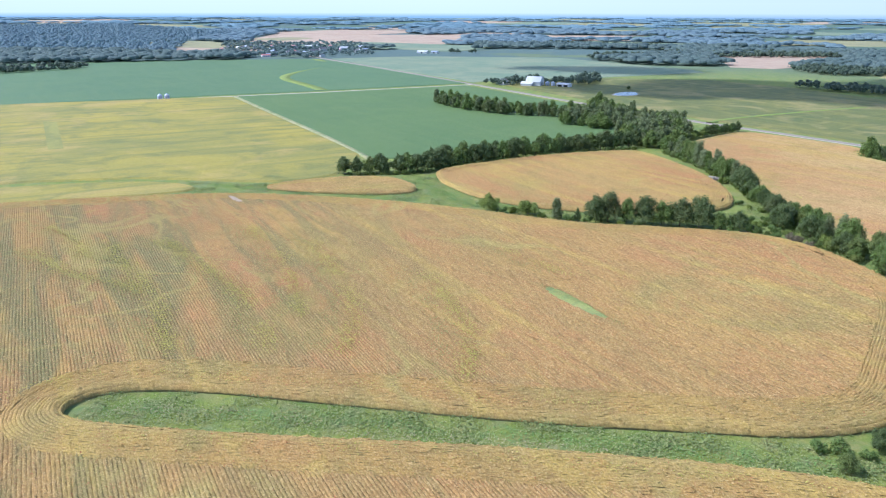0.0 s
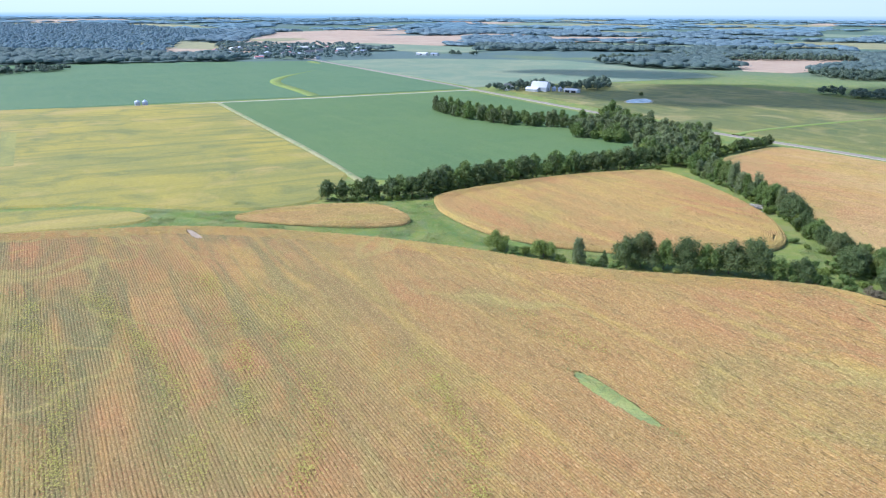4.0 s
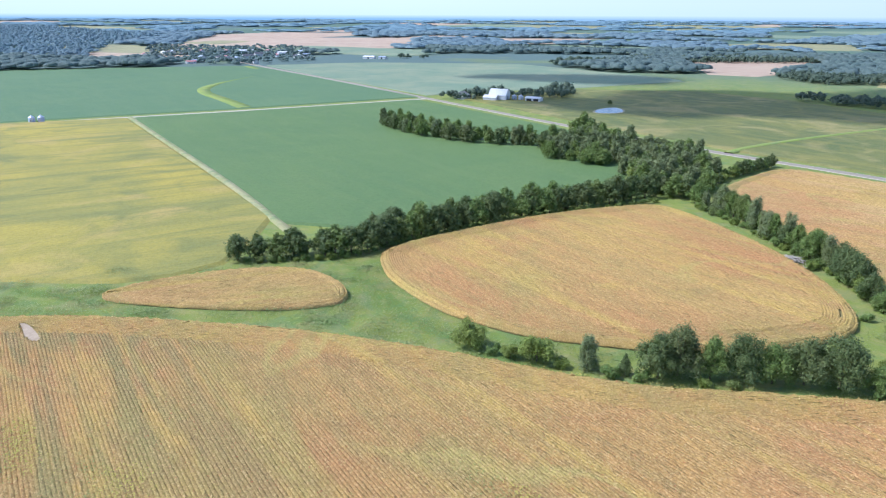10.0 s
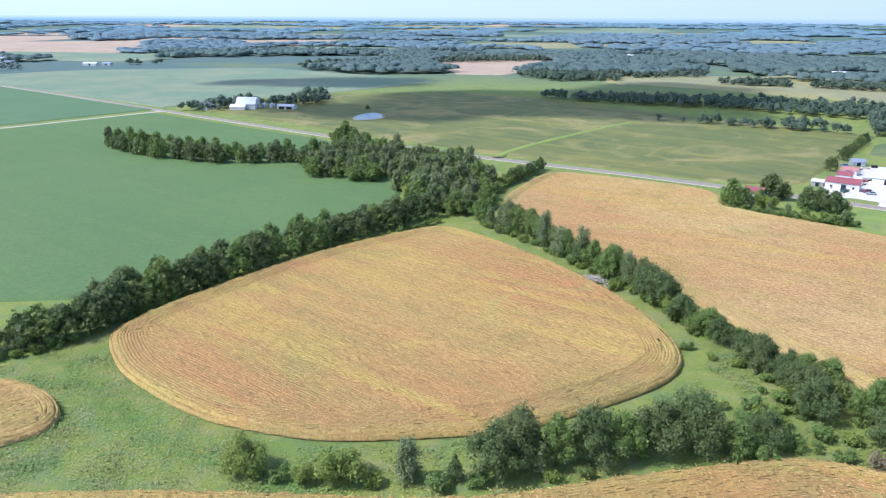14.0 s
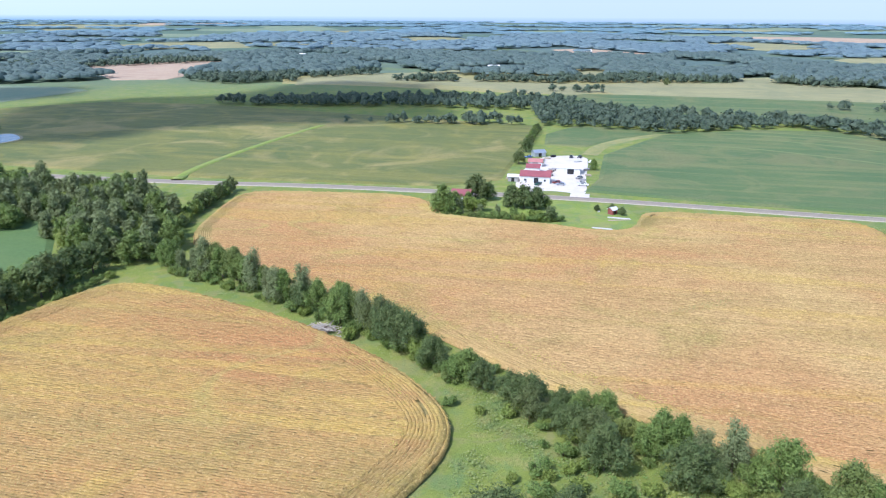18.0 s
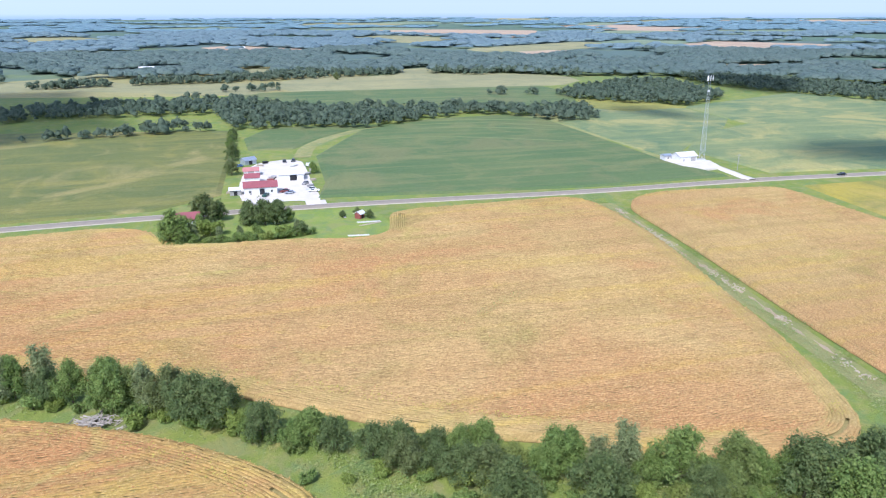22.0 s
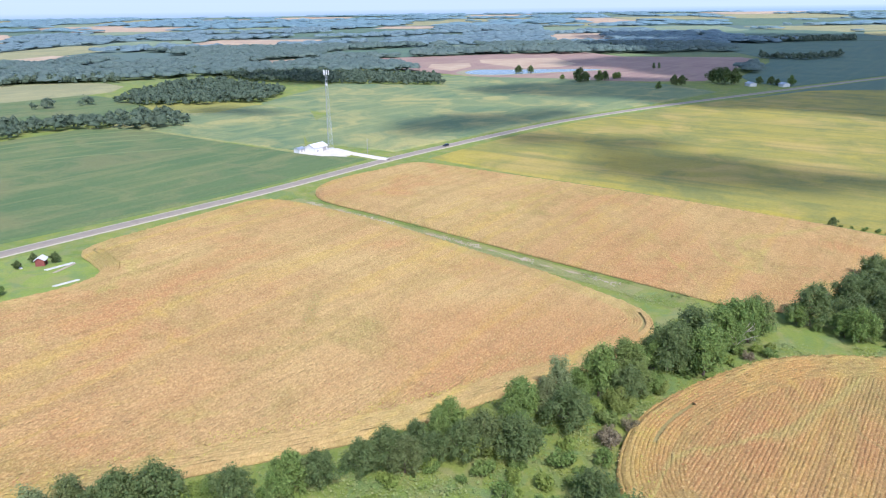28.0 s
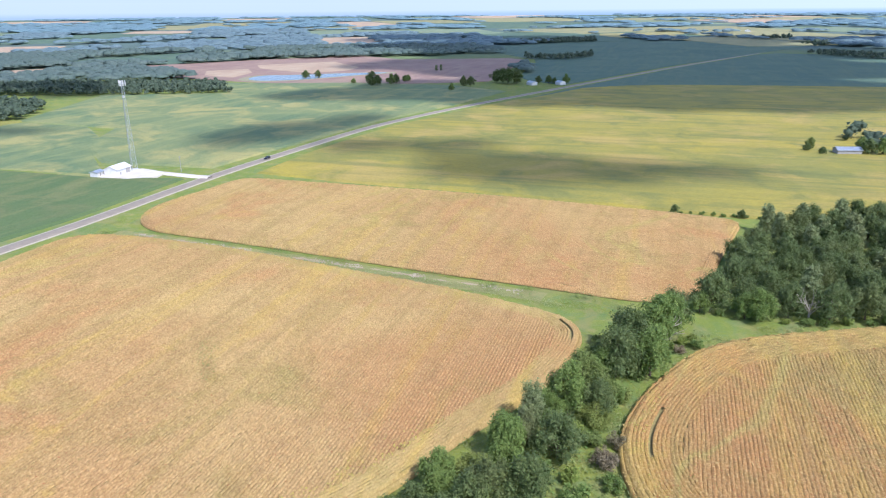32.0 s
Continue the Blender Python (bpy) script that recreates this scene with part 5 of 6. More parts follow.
GLASS = plain("window_glass", (0.03, 0.04, 0.05), (0.05, 0.06, 0.07), 0.12, 0.5)
STONE = plain("pale_stone", (0.45, 0.38, 0.275), (0.36, 0.30, 0.21), 0.95, 1.0)
GREY = plain("weathered_grey", (0.38, 0.36, 0.34), (0.28, 0.27, 0.25), 0.9, 1.0)


def gable(bm, w, d, z, rise, over=0.5, thick=0.18, waist=0.0):
    """Roof slabs along y over a body w wide and d deep; waist bends them as on a barn."""
    half = w / 2 + over
    prof = [(-half, z - over * rise / (w / 2)), (0, z + rise), (half, z - over * rise / (w / 2))]
    if waist:
        prof = [(-half, z - 0.4), (-w * 0.27, z + rise * 0.68), (0, z + rise), (w * 0.27, z + rise * 0.68), (half, z - 0.4)]
    for (x0, z0), (x1, z1) in zip(prof, prof[1:]):
        vs = [bm.verts.new((x, y, zz)) for y in (-d / 2 - over, d / 2 + over) for x, zz in ((x0, z0), (x1, z1), (x1, z1 + thick), (x0, z0 + thick))]
        for q in ((0, 1, 2, 3), (7, 6, 5, 4), (4, 5, 1, 0), (5, 6, 2, 1), (6, 7, 3, 2), (7, 4, 0, 3)):
            bm.faces.new([vs[i] for i in q])


def building(name, x, y, turn, w, d, h, rise, wall, roof, label, doors=(), windows=0, waist=0.0, category="building", group=""):
    """Walls with gable ends, a roof, doors (side, place, width, height, material) and windows along the long sides."""
    base = new(name)
    bm = bmesh.new()
    prof = [(-w / 2, 0), (w / 2, 0), (w / 2, h)] + ([(w * 0.27, h + rise * 0.66)] if waist else []) + [(0, h + rise - 0.03)] + ([(-w * 0.27, h + rise * 0.66)] if waist else []) + [(-w / 2, h)]
    lo = [bm.verts.new((px, -d / 2, pz)) for px, pz in prof]
    hi = [bm.verts.new((px, d / 2, pz)) for px, pz in prof]
    bm.faces.new(lo)
    bm.faces.new(hi[::-1])
    for i in range(len(prof)):
        k = (i + 1) % len(prof)
        bm.faces.new((lo[k], lo[i], hi[i], hi[k]))
    bmesh.ops.recalc_face_normals(bm, faces=bm.faces)
    part("wall", bm, wall, base)
    bm = bmesh.new()
    gable(bm, w, d, h, rise, 0.45, 0.16, waist)
    bmesh.ops.recalc_face_normals(bm, faces=bm.faces)
    part("roof", bm, roof, base)
    # Doors are panels on the wall; a DARK one stands for shade inside.
    for side, at, dw, dh, mat in doors:
        s = 1 if side in "ER" else -1
        if side in "EW":
            boxed("door", (s * w / 2 - 0.04, s * w / 2 + 0.06, at - dw / 2, at + dw / 2, 0.05, dh) if s > 0 else (-w / 2 - 0.06, -w / 2 + 0.04, at - dw / 2, at + dw / 2, 0.05, dh), mat, base)
        else:
            s = 1 if side == "N" else -1
            boxed("door", (at - dw / 2, at + dw / 2, s * d / 2 - 0.05, s * d / 2 + 0.05, 0.05, dh), mat, base)
    for k in range(windows):
        yy = -d / 2 + (k + 0.5) * d / windows
        for s in (-1, 1):
            win = boxed("window", (s * w / 2 - 0.05, s * w / 2 + 0.05, yy - 0.55, yy + 0.55, 1.0, 2.2), WHITE, base)
            boxed("pane", (s * w / 2 - 0.07, s * w / 2 + 0.07, yy - 0.45, yy + 0.45, 1.1, 2.1), GLASS, win)
    base.matrix_basis = pose(x, y, float(land(x, y)), 0, 0, turn)
    return tagged(base, label, category, group)


ALONG = 29.0      # turn that lays a building's y axis along the road
yard_ring = np.array([(309, 419), (302, 407), (306, 402), (311, 398), (314, 388), (312, 381), (324, 386), (346, 400), (372, 414), (400, 431), (392, 444), (377, 450), (345, 438)], dtype=float)
slab("yard", smooth_ring(yard_ring, 1), 0.0, 0.07, LIMESTONE, "bright white limestone yard beside the road", "yard")
ribbon("driveway", np.array([(297.0, 402.0), (303.5, 405.5)]), 6.0, 0.13, LIMESTONE, "white stone drive from the road", "driveway")
ribbon("driveway", np.array([(306.0, 379.5), (315.0, 384.5)]), 8.0, 0.13, LIMESTONE, "white stone drive from the road", "driveway")
building("workshop", 322.5, 414.8, ALONG, 8.0, 14.6, 3.6, 1.9, WHITE, RED, "long white workshop with a dark red metal roof", [("W", -0.6, 2.2, 2.8, DARK), ("W", 4.5, 1.1, 2.1, GREY)], 3)
building("storage_barn", 341, 429, ALONG, 6.0, 6.8, 3.0, 1.4, WHITE, RED, "white storage barn with a red metal roof", [("W", 0, 3.0, 2.7, WHITE)], 0)
building("storage_barn", 355.5, 437.5, ALONG, 6.0, 7.4, 2.8, 1.2, WHITE, ROSE, "white shed with a faded rose-red roof", [("W", 0, 3.0, 2.6, GREY)], 0)
building("machine_shed", 352.9, 414.3, ALONG, 9.5, 12, 3.2, 0.9, WHITE, WHITE, "big white machine shed with shade painted as an open door", [("W", -1.0, 3.4, 2.8, DARK)], 0)
building("small_shed", 381, 453, ALONG + 30, 5, 7, 2.6, 1.2, TIN, TIN, "small grey metal shed at the back of the yard", [("W", 0, 2.0, 2.1, DARK)], 0)
building("lean_to", 316.5, 424.2, ALONG, 4.5, 5, 2.6, 0.8, GREY, WHITE, "grey lean-to shed with a white roof", [("W", 0, 1.5, 2.0, DARK)], 0)
building("farmhouse", 265, 415, ALONG, 6.5, 8, 4.0, 2.0, WHITE, RED, "white farmhouse with a red roof among trees", [("W", -1.0, 1.0, 2.1, GREY), ("E", 1.0, 1.0, 2.1, GREY)], 3)
building("garden_shed", 273, 419, ALONG, 4, 6, 2.4, 0.9, WHITE, TEAL, "small shed with a teal roof behind the house", [("W", 0, 1.2, 2.0, GREY)], 0)
building("red_shed", 293, 355.5, ALONG + 45, 2.8, 2.8, 2.2, 0.8, BRICKRED, WHITE, "small red shed with a pale roof on the lawn", [("W", 0, 1.0, 2.0, DARK)], 0)
building("equipment_shelter", 443.5, 221.5, ALONG + 5, 7.5, 11, 3.6, 1.7, WHITE, WHITE, "white metal building beside the mast", [("W", -3, 3.2, 3.0, GREY), ("W", 3, 1.0, 2.1, GREY)], 0)
building("equipment_shelter", 446, 231, ALONG + 5, 4, 5, 2.6, 0.7, WHITE, TIN, "small white shelter behind the metal building", [("W", 0, 1.0, 2.1, GREY)], 0)
building("barn", 104, 834, 62, 13, 17, 5.2, 5.2, WHITE, WHITE, "large white gambrel barn in front of trees", [("S", 0, 4.0, 4.0, GREY)], 0, 1.0)
building("barn_wing", 95, 829, 62, 8, 13, 3.2, 2.0, WHITE, WHITE, "low white wing beside the gambrel barn", [("S", 0, 2.5, 2.6, GREY)], 0)
building("machine_shed", 135, 819, 55, 8, 15, 3.4, 1.2, WHITE, WHITE, "white machine shed near the barn, open fronts painted as shade", [("W", -3.5, 5, 2.8, DARK), ("W", 3.5, 5, 2.8, DARK)], 0)
building("farmhouse", 70, 843, ALONG, 8, 10, 4.5, 2.5, WHITE, SLATE, "white farmhouse half hidden by trees", [("W", 0, 1.0, 2.1, GREY)], 3)
building("poultry_house", 203, -91, -48, 7, 13, 2.8, 1.3, GREY, TIN, "long pale shed with a metal roof", [("W", -3, 2.4, 2.4, GREY)], 0)
for x, y, w, d, t, label in ((925, 1377, 12, 24, 10, "white far-off farm shed by a tan field"),
                             (1460, 1067, 14, 30, 40, "white far-off shed at the edge of woods"), (1228, 213, 12, 26, 0, "white far-off farm building beside woods"), (1562, -181, 14, 34, 80, "white far-off farm building in a bare yard"),
                             (-41, 1483, 10, 22, 62, "white far-off barn across the fields"), (-17, 1479, 9, 14, 62, "white far-off shed across the fields"), (582, -269, 7, 11, 70, "white far-off house by a farm lane"),
                             (561, -292, 7, 10, 70, "white far-off house under a tree"), (1058, -1812, 14, 30, 30, "white far-off farm building near the road"), (938, 914, 13, 22, 40, "white far-off barn beside a yellow field"), (1353, 575, 16, 22, 60, "white far-off farm house among woods"), (1147, 1712, 14, 26, 30, "white far-off barn on the plain"), (719, -161, 8, 12, 20, "white far-off barn beside dark trees")):
    building("far_building", x, y, t, w, d, 1.6 + w * 0.17, w * 0.19, WHITE, WHITE if w > 9 else TIN, label, [("W", 0, 3, 3, DARK)], 0, group="far farm buildings")


def village():
    rnd = random.Random(8)
    ring = np.asarray(TOWN, dtype=float)
    n = 0
    while n < 34:
        x, y = rnd.uniform(-520, -140), rnd.uniform(1320, 1700)
        if inside(ring, np.array([[x, y]]))[0]:
            roof = rnd.choice([SLATE, SLATE, WHITE, ROSE, TIN])
            building("village_house", x, y, ALONG + rnd.choice([0, 90]), rnd.uniform(8, 11), rnd.uniform(11, 20), rnd.uniform(3, 4.8), rnd.uniform(1.8, 2.8), rnd.choice([WHITE, WHITE, CONCRETE]), roof,
                     "small village house among trees", [("W", 0, 1.2, 2.1, GREY)], 2, 0.0, "house", "village houses")
            n += 1


village()


def grain_bin(x, y, r, h):
    base = new("grain_bin")
    bm = bmesh.new()
    n = 24
    rings = []
    levels = 10
    for k in range(levels + 1):
        for zz, rr in ((k * h / levels, r), ((k + 0.5) * h / levels, r + 0.06)):
            if zz <= h:
                rings.append([bm.verts.new((rr * math.cos(i * math.tau / n), rr * math.sin(i * math.tau / n), zz)) for i in range(n)])
    for a, b in zip(rings, rings[1:]):
        for i in range(n):
            bm.faces.new((a[i], a[(i + 1) % n], b[(i + 1) % n], b[i]))
    part("wall", bm, TIN, base)
    bm = bmesh.new()
    bmesh.ops.create_cone(bm, segments=n, radius1=r + 0.2, radius2=0.4, depth=r * 0.62, cap_ends=True, matrix=pose(0, 0, h + r * 0.31))
    part("roof", bm, TIN, base)
    bm = bmesh.new()
    bmesh.ops.create_cone(bm, segments=12, radius1=0.42, radius2=0.3, depth=0.4, cap_ends=True, matrix=pose(0, 0, h + r * 0.62 + 0.15))
    part("cap", bm, TIN, base)
    boxed("door", (-0.5, 0.5, -r - 0.08, -r + 0.1, 0.4, 1.9), GREY, base)
    base.matrix_basis = pose(x, y, float(land(x, y)))
    tagged(base, "round galvanised grain bin beside the gravel road", "grain bin", "grain bins")


grain_bin(-271, 697, 2.3, 3.3)
grain_bin(-265, 699, 2.3, 3.3)
grain_bin(118, 832, 2.4, 3.8)
grain_bin(124, 829, 2.4, 3.8)


def mast(x, y, tall):
    """A three-legged lattice mast with aerials at its head."""
    base = new("radio_mast")
    foot, head = 1.9, 0.62

    def leg(i, z):
        k = z / tall
        r = foot + (head - foot) * min(1.0, k)
        a = i * math.tau / 3 + 0.4
        return Vector((r * math.cos(a), r * math.sin(a), z))

    for i in range(3):
        bm = bmesh.new()
        tube(bm, leg(i, 0), leg(i, tall), 0.075, 0.05, 6)
        part("leg", bm, STEEL, base)
    bm = bmesh.new()
    bays = 15
    for b in range(bays):
        z0, z1 = b * tall / bays, (b + 1) * tall / bays
        for i in range(3):
            j = (i + 1) % 3
            tube(bm, leg(i, z0), leg(j, z1), 0.026, 0.026, 4)
            tube(bm, leg(j, z0), leg(i, z1), 0.026, 0.026, 4)
            tube(bm, leg(i, z1), leg(j, z1), 0.026, 0.026, 4)
    part("bracing", bm, STEEL, base)
    bm = bmesh.new()
    for i in range(3):
        a, b = Vector(leg(i, tall - 1)) * 1.0, Vector(leg((i + 1) % 3, tall - 1))
        o = Vector((0, 0, tall - 1))
        tube(bm, o + (a - o) * 3.1, o + (b - o) * 3.1, 0.09, 0.09, 4)
        tube(bm, a, o + (a - o) * 3.1, 0.09, 0.09, 4)
    part("platform", bm, STEEL, base)
    for i in range(3):
        for k in (0.12, 0.5, 0.88):
            a, b = leg(i, tall - 1), leg((i + 1) % 3, tall - 1)
            o = Vector((0, 0, tall - 1))
            p = (o + (a - o) * 3.2).lerp(o + (b - o) * 3.2, k)
            boxed("antenna_panel", (p.x - 0.14, p.x + 0.14, p.y - 0.14, p.y + 0.14, tall - 2.2, tall + 0.5), WHITE, base)
    bm = bmesh.new()
    bmesh.ops.create_cone(bm, segments=16, radius1=0.7, radius2=0.55, depth=0.35, cap_ends=True, matrix=pose(1.3, -0.4, tall * 0.83, 90, 0, 60))
    part("dish", bm, WHITE, base, "round white dish aerial")
    boxed("footing", (-2.6, 2.6, -2.6, 2.6, -0.3, 0.25), CONCRETE, base)
    base.matrix_basis = pose(x, y, 0.75)
    tagged(base, "tall grey steel lattice radio mast with aerials", "radio mast")


mast(446, 212.5, 45)
slab("mast_pad", np.array([(427, 223), (421, 211), (428, 203), (446, 208), (452, 226), (440, 232)], dtype=float), 0.0, 0.78, LIMESTONE, "white stone pad round the mast building", "pad")
ribbon("access_lane", np.array([(402.0, 192.0), (409.0, 196.0), (418.0, 200.0), (428.0, 204.5)]), 3.6, 0.80, LIMESTONE, "white stone lane from road to mast", "lane", depth=0.8)


def pole(x, y, h=8.5):
    base = new("utility_pole")
    bm = bmesh.new()
    tube(bm, (0, 0, -0.3), (0, 0, h), 0.15, 0.1, 8)
    part("post", bm, GREY, base)
    boxed("crossarm", (-1.1, 1.1, -0.06, 0.06, h - 0.7, h - 0.55), GREY, base)
    base.matrix_basis = pose(x, y, 0, 0, 0, -61)
    tagged(base, "grey wooden utility pole with a crossarm", "utility pole")


pole(426, 196)


# ---------------------------------------------------------------- vehicles
def car(name, x, y, turn, paint, label, pickup=False, z=0.07):
    base = new(name)
    bm = bmesh.new()
    w, l = 0.92, 2.35 if not pickup else 2.75
    prof = [(-l, 0.45), (-l, 0.95), (-l * 0.55, 1.0), (l * 0.42, 0.98), (l * 0.95, 0.82), (l, 0.6), (l, 0.4)]
    if pickup:
        prof = [(-l, 0.5), (-l, 1.05), (-l * 0.2, 1.05), (l * 0.45, 1.05), (l * 0.95, 0.98), (l, 0.7), (l, 0.45)]
    a = [bm.verts.new((-w, py, pz)) for py, pz in prof]
    b = [bm.verts.new((w, py, pz)) for py, pz in prof]
    bm.faces.new(a)
    bm.faces.new(b[::-1])
    for i in range(len(prof)):
        k = (i + 1) % len(prof)
        bm.faces.new((a[k], a[i], b[i], b[k]))
    bmesh.ops.recalc_face_normals(bm, faces=bm.faces)
    bmesh.ops.bevel(bm, geom=bm.edges[:], offset=0.06, segments=2, affect="EDGES")
    part("body", bm, paint, base)
    lo, hi = (-l * 0.75, l * 0.35) if not pickup else (-l * 0.18, l * 0.42)
    bm = bmesh.new()
    vs = [bm.verts.new(p) for p in ((-0.82, lo, 0.98), (0.82, lo, 0.98), (0.82, hi, 0.98), (-0.82, hi, 0.98), (-0.66, lo + 0.4, 1.48), (0.66, lo + 0.4, 1.48), (0.66, hi - 0.6, 1.48), (-0.66, hi - 0.6, 1.48))]
    for q in ((0, 1, 5, 4), (1, 2, 6, 5), (2, 3, 7, 6), (3, 0, 4, 7)):
        bm.faces.new([vs[i] for i in q])
    part("glazing", bm, GLASS, base)
    boxed("roof", (-0.67, 0.67, lo + 0.38, hi - 0.58, 1.47, 1.53), paint, base)
    for sx in (-1, 1):
        for sy in (-0.62, 0.62):
            bm = bmesh.new()
            bmesh.ops.create_cone(bm, segments=14, radius1=0.34, radius2=0.34, depth=0.24, cap_ends=True, matrix=pose(sx * 0.82, sy * l, 0.34, 0, 90, 0))
            wheel = part("wheel", bm, RUBBER, base)
            bm = bmesh.new()
            bmesh.ops.create_cone(bm, segments=10, radius1=0.19, radius2=0.19, depth=0.26, cap_ends=True, matrix=pose(sx * 0.82, sy * l, 0.34, 0, 90, 0))
            part("rim", bm, TIN, wheel)
    base.matrix_basis = pose(x, y, z, 0, 0, turn)
    tagged(base, label, "car" if not pickup else "pickup truck")


GREEN_PAINT = plain("green_paint", (0.02, 0.09, 0.06), (0.02, 0.07, 0.05), 0.3, 1.0)
BLACK_PAINT = plain("black_paint", (0.03, 0.03, 0.035), (0.02, 0.02, 0.025), 0.3, 1.0)
BLUE_PAINT = plain("blue_paint", (0.10, 0.18, 0.34), (0.08, 0.14, 0.28), 0.35, 1.0)
car("pickup_truck", 317, 409.5, ALONG + 70, GREEN_PAINT, "dark green pickup parked before the workshop", True)
car("car", 326, 404.5, ALONG + 30, BRICKRED, "dark red car at the workshop corner")
car("car", 324, 401, ALONG + 10, TIN, "silver car parked on white stone")
car("car", 343, 402, ALONG + 60, GREY, "grey car beside the machine shed")
car("pickup_truck", 330, 392, ALONG, WHITE, "white pickup at the edge of the yard", True)
car("car", 333, 394.5, ALONG + 15, CONCRETE, "pale car at the edge of the yard")
car("pickup_truck", 390, 436, ALONG + 90, BLACK_PAINT, "black pickup at the back of the yard", True)
car("car", 393, 432, ALONG + 80, BLACK_PAINT, "black car at the back of the yard")
car("car", 372, 454, ALONG + 20, BLUE_PAINT, "blue car in the grass behind sheds", z=0.0)
car("car", 424, 147, ALONG, BLACK_PAINT, "dark car driving along the country road", z=0.22)


def trailer(x, y, turn, l, mat, label):
    base = new("trailer")
    boxed("bed", (-1.2, 1.2, -l / 2, l / 2, 0.7, 0.9), mat, base)
    boxed("headboard", (-1.2, 1.2, l / 2 - 0.12, l / 2, 0.9, 1.8), mat, base)
    for sx in (-1, 1):
        for sy in (-0.2, 0.2):
            bm = bmesh.new()
            bmesh.ops.create_cone(bm, segments=12, radius1=0.4, radius2=0.4, depth=0.25, cap_ends=True, matrix=pose(sx * 1.05, sy * l, 0.4, 0, 90, 0))
            part("wheel", bm, RUBBER, base)
    boxed("drawbar", (-0.08, 0.08, l / 2, l / 2 + 1.4, 0.55, 0.7), mat, base)
    base.matrix_basis = pose(x, y, 0.07, 0, 0, turn)
    tagged(base, label, "trailer")


trailer(338, 417, ALONG + 60, 6, GREY, "grey flatbed trailer behind the workshop")
trailer(350.5, 423, ALONG + 75, 7, GREY, "weathered flatbed trailer behind the workshop")
trailer(384, 419, ALONG + 85, 8, WHITE, "pale trailer along the yard edge")
trailer(371, 411, ALONG + 88, 7, GREY, "grey trailer along the yard edge")


def planks(x, y, turn, l, w, label, mat):
    base = new("concrete_slab")
    n = max(2, int(w / 0.9))
    for i in range(n):
        boxed("strip", (-w / 2 + i * w / n + 0.03, -w / 2 + (i + 1) * w / n - 0.03, -l / 2 + 0.3 * (i % 2), l / 2 - 0.4 * ((i + 1) % 2), 0.0, 0.22 + 0.04 * (i % 2)), mat, base)
    base.matrix_basis = pose(x, y, 0, 0, 0, turn)
    tagged(base, label, "slab")


planks(288.5, 350, ALONG - 3, 9.5, 1.4, "pale concrete strips lying in the grass", CONCRETE)
planks(286, 348.5, ALONG + 22, 9.5, 1.0, "pale timber strips lying askew in the grass", STONE)
planks(270.5, 347.5, ALONG - 5, 8, 1.2, "narrow pale slab at the corn's edge", CONCRETE)
planks(293, 362, ALONG + 90, 3.5, 1.0, "small pale slab on the lawn", CONCRETE)
slab("lawn", smooth_ring([(238, 408), (266, 432), (283, 409), (300, 378), (308, 356), (285, 337), (272, 334), (262, 345), (257, 366)], 1), 0.0, 0.03, LAWN, "mown green lawn round the house and shed", "lawn")

for k, x, y, s in (("far_maple", 244, 407, 1.35), ("far_oak", 248, 412, 1.0), ("far_oak", 272, 413, 1.3), ("far_oak_b", 276, 409, 1.0), ("far_lime", 257, 401, 1.15), ("far_willow_b", 249, 403, 0.8), ("far_maple_b", 255, 410, 1.0), ("far_maple", 260, 407, 0.75), ("cedar", 273, 395, 1.5), ("far_oak_b", 274, 394, 1.15),
                   ("far_oak_b", 275, 388, 1.25), ("cedar", 278, 384, 1.5), ("far_oak", 277, 383, 1.1), ("far_maple_b", 281, 381, 0.7), ("far_lime", 262, 374, 0.85), ("far_willow_b", 256, 388, 0.6), ("far_willow", 252, 394, 0.55), ("far_maple_b", 264, 386, 0.5),
                   ("far_oak_b", 266, 368, 0.65), ("far_willow_b", 268, 371, 0.6), ("far_maple_b", 258, 381, 0.55), ("far_oak_b", 292, 362.5, 0.36),
                   ("far_oak_b", 293.5, 351.5, 0.45), ("far_oak_b", 297, 358, 0.4), ("far_oak", 387, 466, 0.95), ("far_oak", 353, 447, 0.85), ("far_oak_b", 412, 480, 0.7), ("far_maple", 422, 487, 0.7), ("far_oak_b", 432, 492, 0.75), ("far_maple", 442, 498, 0.75), ("far_oak_b", 452, 503, 0.85),
                   ("far_maple_b", 367, 408, 0.6), ("far_maple_b", 376, 413, 0.55), ("far_maple_b", 225, -97, 0.8), ("far_oak", 212, -80, 0.5), ("far_oak", 194, -97, 1.0), ("far_maple", 188, -101, 1.0), ("far_oak_b", 219, -136, 0.5), ("far_oak_b", 222, -84, 0.6),
                   ("far_oak", 207, 88, 0.42), ("far_oak_b", 185, 76, 0.42), ("far_maple_b", 200, -104, 1.1)):
    plant(k, x, y, s, group="trees round the buildings", rng=pick)
tree_row([(241, 404), (247, 394), (257, 379), (267, 365)], 2.4, 0.8, ["shrub", "shrub", "shrub_b"], 0.9, 1.7, "garden hedge", 41)
tree_row([(206, 86), (196, 81), (180, 73), (172, 69)], 4, 0.6, ["shrub"], 0.35, 0.7, "fence-line shrubs", 42)
plant("shrub", 277, 128, 0.9, rng=pick)
plant("far_oak", 200, 790, 0.5, rng=pick)
plant("far_oak_b", 868, 600, 1.1, rng=pick)
